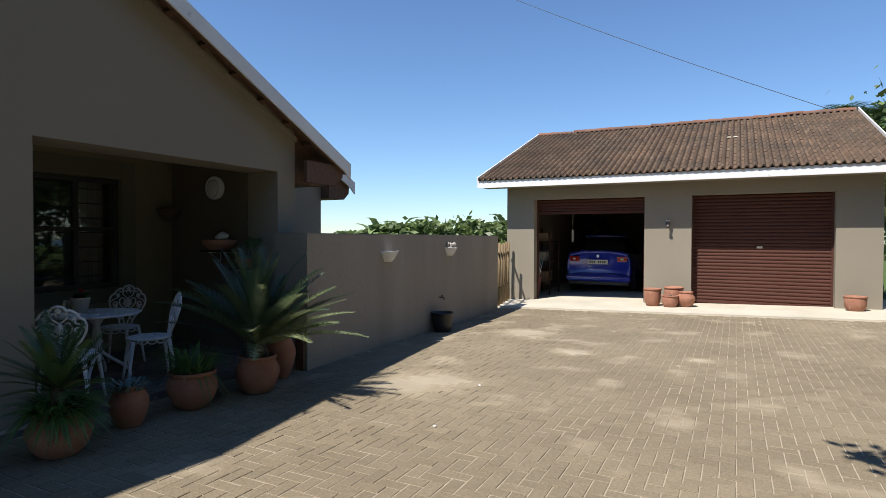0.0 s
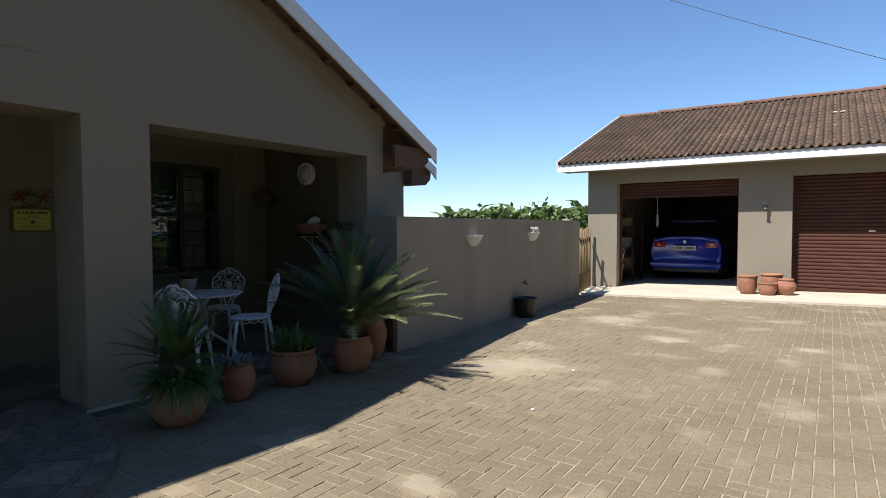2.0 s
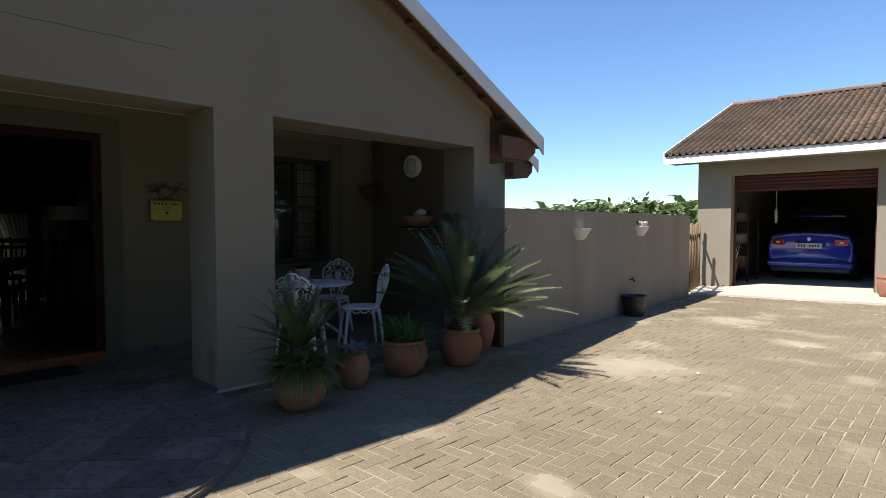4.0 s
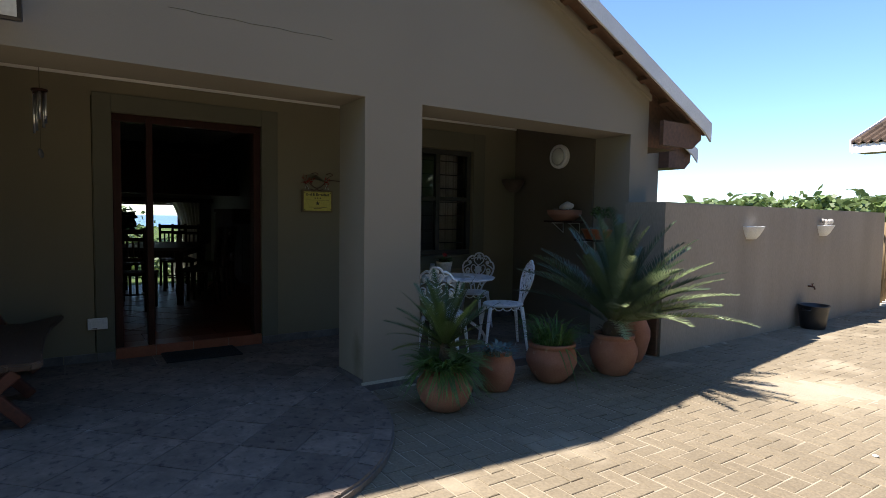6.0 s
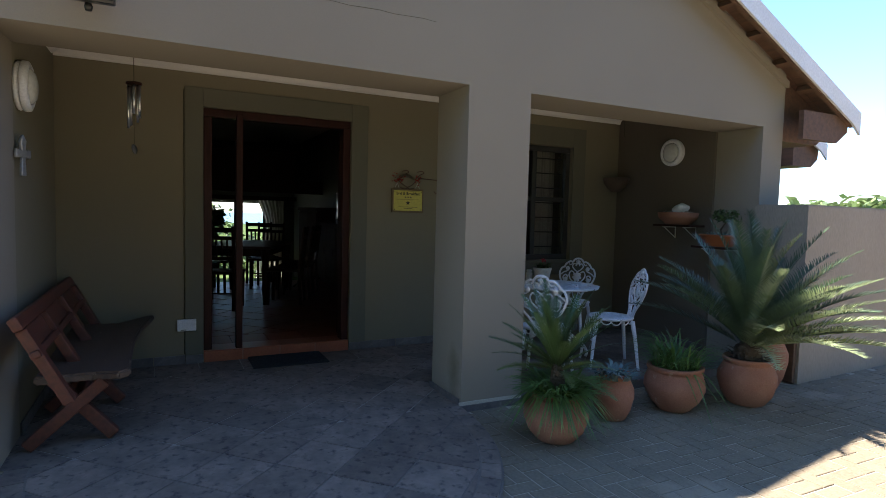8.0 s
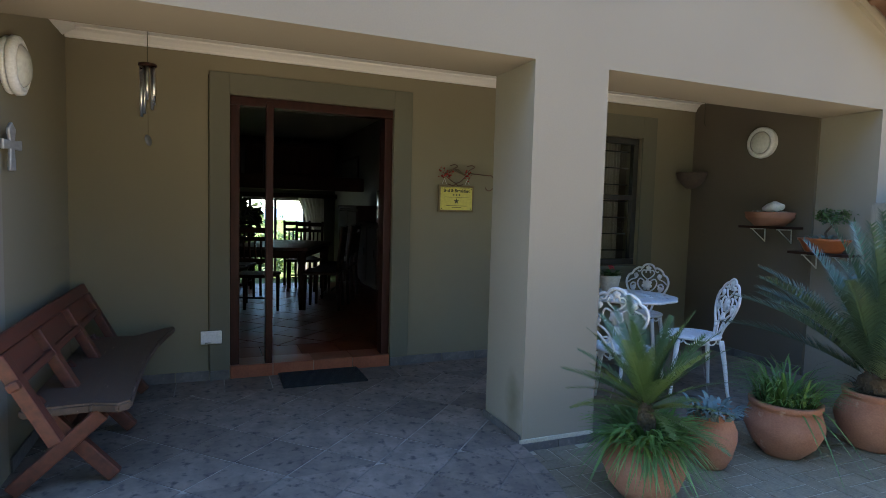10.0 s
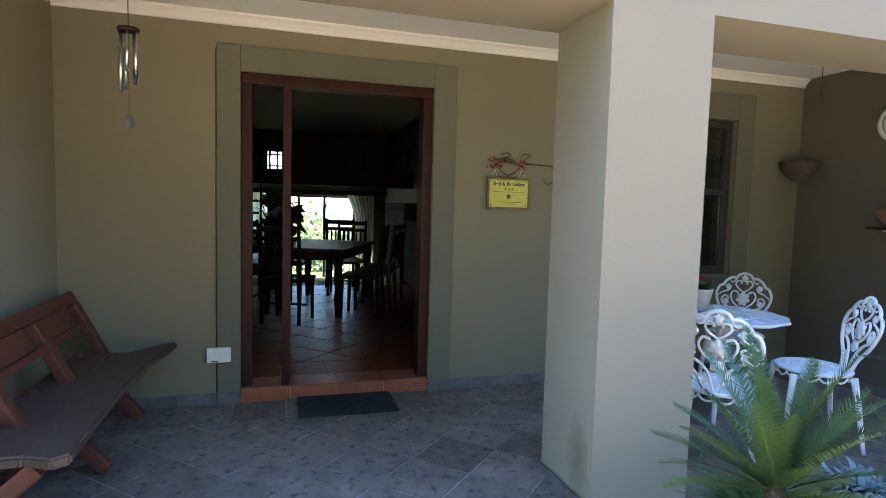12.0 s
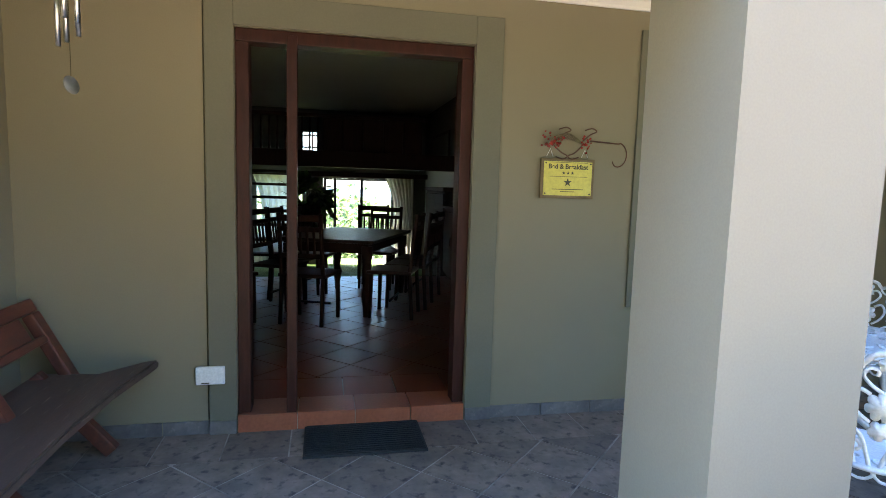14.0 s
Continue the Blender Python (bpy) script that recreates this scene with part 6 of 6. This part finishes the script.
part("strap", tube(bmesh.new(), [(0, 0, 0.25), (0, 0, 1.45)], 0.008, 6), M_WHITE, ld)
part("bag", lathe(bmesh.new(), [(0.02, -0.1), (0.04, 0.04), (0.035, 0.15), (0.03, 0.24), (0.01, 0.26)], 14, wobble=0.008), M_WHITE, ld, "", True)

# small pale stones on the driveway, and the overhead cable
for x, y, r in ((-2.04, 3.96, 0.014), (-2.23, 5.29, 0.014)):
    bm = bmesh.new()
    bmesh.ops.create_icosphere(bm, subdivisions=2, radius=r, matrix=Matrix.Diagonal((1.2, 0.9, 0.6, 1)))
    for v in bm.verts:
        v.co *= 1 + rb.uniform(-0.12, 0.12)
    tagged(part("pebble", bm, M_WHITE, None, "", True, pose(x, y, ground_z(x, y) + r * 0.5)), "small white pebble lying on the pavers", "stone", "pebbles on the driveway")
bm = tube(bmesh.new(), curve_pts(lambda t: (-14 + 16.4 * t, 20.5 - 2.0 * t, 14.3 - 9.37 * t - 1.0 * t * (1 - t)), 40), 0.008, 6)
tagged(part("overhead_cable", bm, M_INK, None, "", True), "thin black overhead cable crossing the sky", "cable")

cr2 = tube(bmesh.new(), tube_pts, 0.0012, 5)
tagged(part("wall_wire", cr2, M_INK, None, "", True), "thin dark wire running along the gable wall", "cable")

clump(pl3, "foliage", M_LEAFG, 150, 0.2, 301, (0, 0, 1.08), (0.22, 0.2, 0.28))
blades(pl3, 0.74, 26, 0.06, 0.7, 302, "stem_leaf", 0.016, M_LEAFG, up=0.95)

# ---- plants around ----
def limb(bm, a, b, r0, r1, rnd, n=6):
    a, b = Vector(a), Vector(b)
    pts = [a.lerp(b, k / n) + Vector((rnd.uniform(-1, 1), rnd.uniform(-1, 1), 0)) * 0.05 * (a - b).length * math.sin(math.pi * k / n) for k in range(n + 1)]
    tube(bm, pts, r0, 8, r1)


def tree(x, y, z, h, r, seed, n=2600, leaf=0.16, material=None, label="leafy garden tree with a dense green crown", name="tree"):
    rnd = random.Random(seed)
    t = thing(name, label, "tree", pose(x, y, z), "garden trees")
    bm = bmesh.new()
    limb(bm, (0, 0, -0.1), (rnd.uniform(-0.2, 0.2), rnd.uniform(-0.2, 0.2), h * 0.55), 0.05 + 0.02 * h, 0.02 + 0.01 * h, rnd)
    for k in range(6):
        a = k * 1.05 + rnd.uniform(-0.3, 0.3)
        limb(bm, (0, 0, h * rnd.uniform(0.25, 0.5)), (r * 0.7 * math.cos(a), r * 0.7 * math.sin(a), h * rnd.uniform(0.6, 0.9)), 0.02 + 0.008 * h, 0.012, rnd)
    part("trunk", bm, M_BARK, t, "", True)
    clump(t, "crown", material or M_LEAFG, n, leaf, seed, (0, 0, h * 0.66), (r, r, h * 0.36))
    return t


def palm(x, y, z, h, seed, label="tall palm with feathery fronds behind the garage"):
    rnd = random.Random(seed)
    t = thing("palm_tree", label, "palm", pose(x, y, z), "palms behind the garage")
    part("trunk", tube(bmesh.new(), [(0, 0, -0.1), (0.1, 0, h * 0.5), (0.05, 0.1, h)], 0.16, 10, 0.11), M_BARK, t, "", True)
    ms = [frond_mesh(2.2, radians(100), 0.55, seed + k, M_LEAFP, 40) for k in range(2)]
    for i in range(20):
        m = pose(0.05, 0.1, h, 0, -rnd.uniform(-10, 45) + 20, i * 137.5) @ Matrix.Diagonal((rnd.uniform(0.8, 1.1), 2.0, 1, 1))
        share("frond", ms[i % 2], t, m)
    return t


M_LEAFP = mat("palm_leaf", (0.07, 0.12, 0.035), (0.05, 0.09, 0.03), 0.45, 2, 30, 0.1, rand=0.3, trans=0.2)


def banana_leaf(seed):
    rnd = random.Random(seed)
    verts, faces = [], []
    n = 12
    for k in range(n + 1):
        t = k / n
        w = 0.24 * math.sin(math.pi * min(1, 0.04 + 0.96 * t)) ** 0.55 * (1 if k % 3 else 0.86)
        c = Vector((1.5 * t * (0.55 + 0.25 * t), 0, 1.5 * (0.95 * t - 0.72 * t * t)))
        verts += [(c.x, -w, c.z + w * 0.28 + rnd.uniform(-0.02, 0.02)), tuple(c), (c.x, w, c.z + w * 0.28 + rnd.uniform(-0.02, 0.02))]
    for k in range(n):
        a = 3 * k
        faces += [(a, a + 1, a + 4, a + 3), (a + 1, a + 2, a + 5, a + 4)]
    me = bpy.data.meshes.new("leaf")
    me.from_pydata(verts, [], faces)
    me.materials.append(M_BANANA)
    return me


BL3 = [banana_leaf(k) for k in range(3)]
rp = random.Random(77)


def banana(x, y, z, h):
    t = thing("banana_plant", "wild banana plant with broad torn leaves beyond the wall", "banana plant", pose(x, y, z), "banana plants beyond the wall")
    part("stem", tube(bmesh.new(), [(0, 0, -0.2), (0.05, 0, h * 0.5), (0.03, 0.04, h)], 0.11, 8, 0.05), M_BARK, t, "", True)
    for i in range(11):
        k = rp.uniform(0.65, 1.05)
        share("leaf", BL3[i % 3], t, pose(0.03, 0.04, h * rp.uniform(0.6, 0.98), 0, rp.uniform(-28, 22), i * 137.5 + rp.uniform(-20, 20)) @ Matrix.Diagonal((k, k, k, 1)))


for i in range(64):
    x = -17.5 + i * 0.2 + rp.uniform(-0.3, 0.3)
    y = 23.5 + rp.uniform(-1.5, 2.5)
    top = 1.95 + 0.4 * (i / 64) + rp.uniform(-0.2, 0.2)
    zg = land_z(x, y)
    banana(x, y, zg, top - zg - 0.45)
bush = thing("bush", "mixed green scrub behind the yard wall", "bush", pose(-9.0, 22.0, land_z(-9, 22)))
clump(bush, "foliage", M_LEAFL, 3200, 0.3, 90, (0, 0, 1.5), (3.6, 1.4, 0.75))
bush = thing("bush", "dark green scrub behind the yard wall", "bush", pose(-14.0, 23.0, land_z(-14, 23)))
clump(bush, "foliage", M_LEAFG, 2800, 0.3, 91, (0, 0, 1.3), (4.5, 1.4, 0.7))

# bushes outside the lounge windows
for i, (x, y, r, h, m) in enumerate(((-25, -2.0, 2.4, 2.9, M_LEAFG), (-24, 1.2, 1.9, 2.7, M_LEAFL), (-26.5, 3.2, 2.3, 3.1, M_LEAFG), (-28, 6.0, 2.4, 3.0, M_LEAFL), (-22.5, 4.6, 1.5, 2.0, M_LEAFL), (-27, -5.5, 2.6, 3.2, M_LEAFG))):
    t = thing("bush", "sunlit coastal bush outside the lounge", "bush", pose(x, y, land_z(x, y)), "bushes outside the lounge")
    clump(t, "foliage", m, 2200, 0.22, 100 + i, (0, 0, h * 0.5), (r, r, h * 0.42))

# trees and palms behind and beside the garage
for i, (x, y, h) in enumerate(((2.3, 27.5, 5.3), (3.6, 26.5, 5.9), (4.8, 27.5, 6.1), (6.0, 25.5, 5.7))):
    palm(x, y, land_z(x, y), h - 0.35, 200 + i)
tree(4.7, 25.5, land_z(4, 26), 5.7, 1.8, 210, 3600, 0.26, M_LEAFL)
tree(4.9, 17.0, ground_z(5, 12), 3.6, 1.5, 211, 2600, 0.18, M_LEAFL)
tree(6.4, 20.0, ground_z(6, 12), 5.5, 2.2, 212, 2800, 0.2)
shrub = thing("bush", "bright green shrub at the garage corner", "bush", pose(3.7, 13.6, ground_z(3.7, 12.4)))
clump(shrub, "foliage", M_LEAFL, 900, 0.12, 213, (0, 0, 0.35), (0.5, 0.5, 0.3))
# garden trees east of the driveway, mirrored in the porch window
# the great heights and last four trees are unseen additions that cut skylight
for i, (x, y, h, r) in enumerate(((6.6, -9.0, 9.6, 3.0), (7.2, -5.2, 10.4, 3.1), (6.8, -1.6, 10.8, 3.0), (7.4, 1.9, 9.4, 3.0), (7.4, 5.4, 7.4, 2.8), (8.0, 9.4, 6.0, 2.5), (9.5, 13.6, 6.0, 2.6), (2.6, -10.0, 9.2, 3.0), (-1.4, -10.6, 8.6, 2.8), (4.9, -4.4, 9.4, 2.6), (5.4, 2.4, 8.2, 2.3))):
    tree(x, y, ground_z(7, y), h, r, 220 + i, 5200, 0.3)
# out-of-view hedge, added to keep low skylight off the porch
hedge = thing("hedge", "dense clipped green hedge, unseen, added along the driveway edge to block skylight", "hedge", pose(6.0, 1.0, -0.1))
clump(hedge, "foliage", M_LEAFG, 12000, 0.2, 230, (0, 0, 1.5), (0.6, 10.5, 1.5))
# tree beside the driveway whose shade reaches the pavers
shade = tree(3.6, 0.6, GZ, 6.2, 1.3, 240, 3600, 0.17, label="slender leafy tree beside the driveway")
bm = bmesh.new()
limb(bm, (0, 0, 2.9), (-3.3, 1.5, 4.2), 0.07, 0.025, random.Random(5))
part("limb", bm, M_BARK, shade, "", True)
clump(shade, "spray", M_LEAFG, 520, 0.15, 243, (-3.3, 1.55, 4.2), (0.62, 0.52, 0.3))

# ---- garage roof tiles ----
TW, TL = 0.302, 0.335
cols = int((RGX1 - RGX0 - 0.02) / TW)
TWX = (RGX1 - RGX0 - 0.02) / cols
SL = math.hypot(ER - E1, RZ - EZ)
rows_n = int(SL / TL)
TLY = SL / rows_n


def tile_data(w, l):
    verts, faces = [], []
    n = 12
    for row, (v, dz) in enumerate(((0, -0.016), (0, 0.004), (l * 1.08, -0.006))):
        for k in range(n + 1):
            u = w * k / n
            wave = 0.052 * max(-0.35, math.sin(4 * math.pi * k / n - 0.6))
            verts.append((u, v, dz + (wave if row else wave * 0.9) + (0.012 if row else 0)))
    for row in range(2):
        for k in range(n):
            a = row * (n + 1) + k
            faces.append((a, a + 1, a + n + 2, a + n + 1))
    return verts, faces


TV, TF = tile_data(TWX * 1.01, TLY)
me_tile = bpy.data.meshes.new("roof_tile")
me_tile.from_pydata(TV, [], TF)
me_tile.materials.append(M_ROOFT1)
roof_t = thing("roof_covering", "weathered brown and red clay roof tiles", "roof tiles", kind="structure")
ang = math.degrees(math.atan(TS))
rt = random.Random(9)
jv, jf = [], []
for j in range(rows_n):
    for i in range(cols):
        d = j * TLY
        m = pose(RGX0 + 0.01 + i * TWX, E1 - 0.06 + d * math.cos(radians(ang)), EZ + 0.012 + d * math.sin(radians(ang)), ang + rt.uniform(-0.5, 0.5), rt.uniform(-0.5, 0.5), rt.uniform(-0.4, 0.4))
        if j < 10:
            share("roof_tile", me_tile, roof_t, m)
        else:
            b = len(jv)
            jv += [tuple(m @ Vector(v)) for v in TV]
            jf += [tuple(q + b for q in f) for f in TF]
me = bpy.data.meshes.new("roof_tiles_upper")
me.from_pydata(jv, [], jf)
me.materials.append(M_ROOFT)
tagged(share("roof_tiles_upper", me, roof_t, Matrix()), kind="stuff")
bm = bmesh.new()
n = 10
for k in range(n):
    a0, a1 = math.pi * k / n, math.pi * (k + 1) / n
    v = [bm.verts.new(p) for p in ((0, 0.13 * math.cos(a0), 0.1 * math.sin(a0)), (0.42, 0.115 * math.cos(a0), 0.085 * math.sin(a0)), (0.42, 0.115 * math.cos(a1), 0.085 * math.sin(a1)), (0, 0.13 * math.cos(a1), 0.1 * math.sin(a1)))]
    bm.faces.new(v)
bmesh.ops.remove_doubles(bm, verts=bm.verts, dist=0.0005)
me_ridge = bpy.data.meshes.new("ridge_tile")
bm.to_mesh(me_ridge), bm.free()
me_ridge.materials.append(M_RIDGE)
k = 0
x = RGX0 + 0.02
while x < RGX1 - 0.4:
    share("ridge_tile", me_ridge, roof_t, pose(x, ER, RZ + 0.02 + rt.uniform(-0.012, 0.014), 0, rt.uniform(-2, 2), rt.uniform(-1.2, 1.2)))
    x += 0.395
odd = boxm(0, 0, 0.03, 0.34, 0.08, 0.05, bevel=0.008)
part("cement_patch", odd, M_SLAB, roof_t, "pale cement patch on the tiles", at=pose(-0.2, E1 + 2.75, EZ + 2.78 * TS, ang, 0, 0))

# ---- porch floor tiles, laid on the diagonal inside a border row ----
def clip(poly, a, b):
    """Keep the part of a convex polygon left of the line a-b."""
    out = []
    side = lambda p: (b[0] - a[0]) * (p[1] - a[1]) - (b[1] - a[1]) * (p[0] - a[0])
    for p, q in zip(poly, poly[1:] + poly[:1]):
        sp, sq = side(p), side(q)
        if sp >= 0:
            out.append(p)
        if (sp > 0 > sq) or (sp < 0 < sq):
            f = sp / (sp - sq)
            out.append((p[0] + f * (q[0] - p[0]), p[1] + f * (q[1] - p[1])))
    return out


def inside(poly, hull):
    for a, b in zip(hull, hull[1:] + hull[:1]):
        poly = clip(poly, a, b)
        if len(poly) < 3:
            return []
    ar = sum(p[0] * q[1] - q[0] * p[1] for p, q in zip(poly, poly[1:] + poly[:1])) / 2
    return poly if abs(ar) > 0.0008 else []


paving_p = thing("porch_paving", "slate-look grey floor tiles with pale grout", "floor tiles", kind="structure")
rect = [(DX + 0.345, YL), (FX, YL), (FX, YR), (DX + 0.345, YR)]
oval = apron(-0.13, 40)
TP = 0.34
half = (TP - 0.011) / 2 * math.sqrt(2)


def lay(poly, name="tile"):
    bm = bmesh.new()
    top = 0.0 + rt.uniform(-0.0008, 0.0012)
    prism(bm, poly, "z", -0.0035, top)
    ob = part(name, bm, M_TILE, paving_p)


for i in range(-14, 22):
    for j in range(-14, 22):
        cx = -5.71 + (i + j) * TP * 0.7071
        cy = 0.80 + (i - j) * TP * 0.7071
        if not (-6.6 < cx < -2.8 and -1.2 < cy < 5.4):
            continue
        dia = [(cx + half, cy), (cx, cy + half), (cx - half, cy), (cx, cy - half)]
        for hull in (rect, oval):
            q = inside(dia, hull)
            if q:
                lay(q)
y = YL + 0.01
while y < YR - 0.05:
    lay([(DX + 0.002, y), (DX + 0.336, y), (DX + 0.336, min(y + 0.329, YR)), (DX + 0.002, min(y + 0.329, YR))])
    y += 0.337
# narrow edging along the rounded front
out, inn = apron(-0.012, 52), apron(-0.122, 52)
for k in range(0, 52, 2):
    o, q = out[k:k + 3], inn[k:k + 3]
    ring = [*o, *q[::-1]]
    mx, my = sum(p[0] for p in ring) / 6, sum(p[1] for p in ring) / 6
    bm = prism(bmesh.new(), [(mx + (x - mx) * 0.96, my + (y - my) * 0.96) for x, y in ring], "z", -0.0035, rt.uniform(-0.0005, 0.0012))
    part("edging_tile", bm, M_TILE, paving_p)

# ---- dining room floor tiles, laid on the diagonal ----
hall_hull = [(-11.39, YL + 0.005), (IX1 - 0.345, YL + 0.005), (IX1 - 0.345, 3.04), (-11.39, 3.04)]
jv, jf = [], []
s = 0.33
hs = (s - 0.008) / 2 * math.sqrt(2)
polys = []
for i in range(-16, 18):
    for j in range(-16, 18):
        cx, cy = -9.0 + (i + j) * s * 0.7071, 1.0 + (i - j) * s * 0.7071
        polys.append(inside([(cx + hs, cy), (cx, cy + hs), (cx - hs, cy), (cx, cy - hs)], hall_hull))
for i in range(12):
    y = YL + 0.006 + i * 0.33
    if y + 0.1 < 3.05:
        polys.append([(IX1 - 0.337, y), (IX1 - 0.004, y), (IX1 - 0.004, min(3.04, y + 0.322)), (IX1 - 0.337, min(3.04, y + 0.322))])
for q in polys:
    if q:
        b, n, zt = len(jv), len(q), 0.1 + rt.uniform(-0.001, 0.001)
        jv += [(x, y, zt) for x, y in q] + [(x, y, 0.084) for x, y in q]
        jf.append(tuple(range(b, b + n)))
        jf += [(b + k, b + n + k, b + n + (k + 1) % n, b + (k + 1) % n) for k in range(n)]
me = bpy.data.meshes.new("hall_floor_tiles")
me.from_pydata(jv, [], jf)
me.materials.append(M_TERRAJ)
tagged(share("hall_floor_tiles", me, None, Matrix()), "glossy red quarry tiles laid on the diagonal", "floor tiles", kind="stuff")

# ---- driveway pavers in herringbone ----
drive = thing("driveway", "grey-brown clay pavers in a herringbone bond, dusted with sand", "paving", kind="structure")


def paver_data(w, l):
    g, c = 0.004, 0.003
    v = [(g, g, -0.012), (w - g, g, -0.012), (w - g, l - g, -0.012), (g, l - g, -0.012), (g, g, -0.003), (w - g, g, -0.003), (w - g, l - g, -0.003), (g, l - g, -0.003),
         (g + c, g + c, 0), (w - g - c, g + c, 0), (w - g - c, l - g - c, 0), (g + c, l - g - c, 0)]
    f = [(8, 9, 10, 11)]
    for a in (0, 4):
        for k in range(4):
            f.append((a + k, a + (k + 1) % 4, a + 4 + (k + 1) % 4, a + 4 + k))
    return v, f


PU = 0.099
shapes = {"H": paver_data(2 * PU, PU), "V": paver_data(PU, 2 * PU)}
pm = {}
for k, (v, f) in shapes.items():
    pm[k] = bpy.data.meshes.new("paver")
    pm[k].from_pydata(v, [], f)
    pm[k].materials.append(M_PAVER1)
jv, jf = [], []
count = 0
pr = random.Random(12)
for i in range(-49, 59):
    for j in range(-22, 127):
        kind = {0: "H", 3: "V"}.get((i - j) % 4)
        if not kind:
            continue
        x, y = i * PU, j * PU
        cx, cy = (x + PU, y + PU / 2) if kind == "H" else (x + PU / 2, y + PU)
        if cy > 12.36 or cx < FX + 0.005 or (cy > 4.9 and cx < yard_x(cy) - 0.02):
            continue
        if cx > FX and ((cx - FX) / 1.56) ** 2 + ((cy - 0.6) / 1.23) ** 2 < 1:
            continue
        z = ground_z(cx, cy) + pr.uniform(-0.0022, 0.0018)
        dzx, dzy = pr.uniform(-0.01, 0.01), pr.uniform(-0.01, 0.01)
        if -2.9 < cx < -1.4 and 1.75 < cy < 5.65 and count < 300:
            count += 1
            share("paver", pm[kind], drive, pose(x, y, z, math.degrees(dzy), -math.degrees(dzx), 0))
        else:
            b = len(jv)
            v, f = shapes[kind]
            jv += [(x + a, y + c, z + d + a * dzx + c * dzy) for a, c, d in v]
            jf += [tuple(q + b for q in g) for g in f]
me = bpy.data.meshes.new("pavers_rest")
me.from_pydata(jv, [], jf)
me.materials.append(M_PAVER)
tagged(share("pavers_rest", me, drive, Matrix()), kind="stuff")
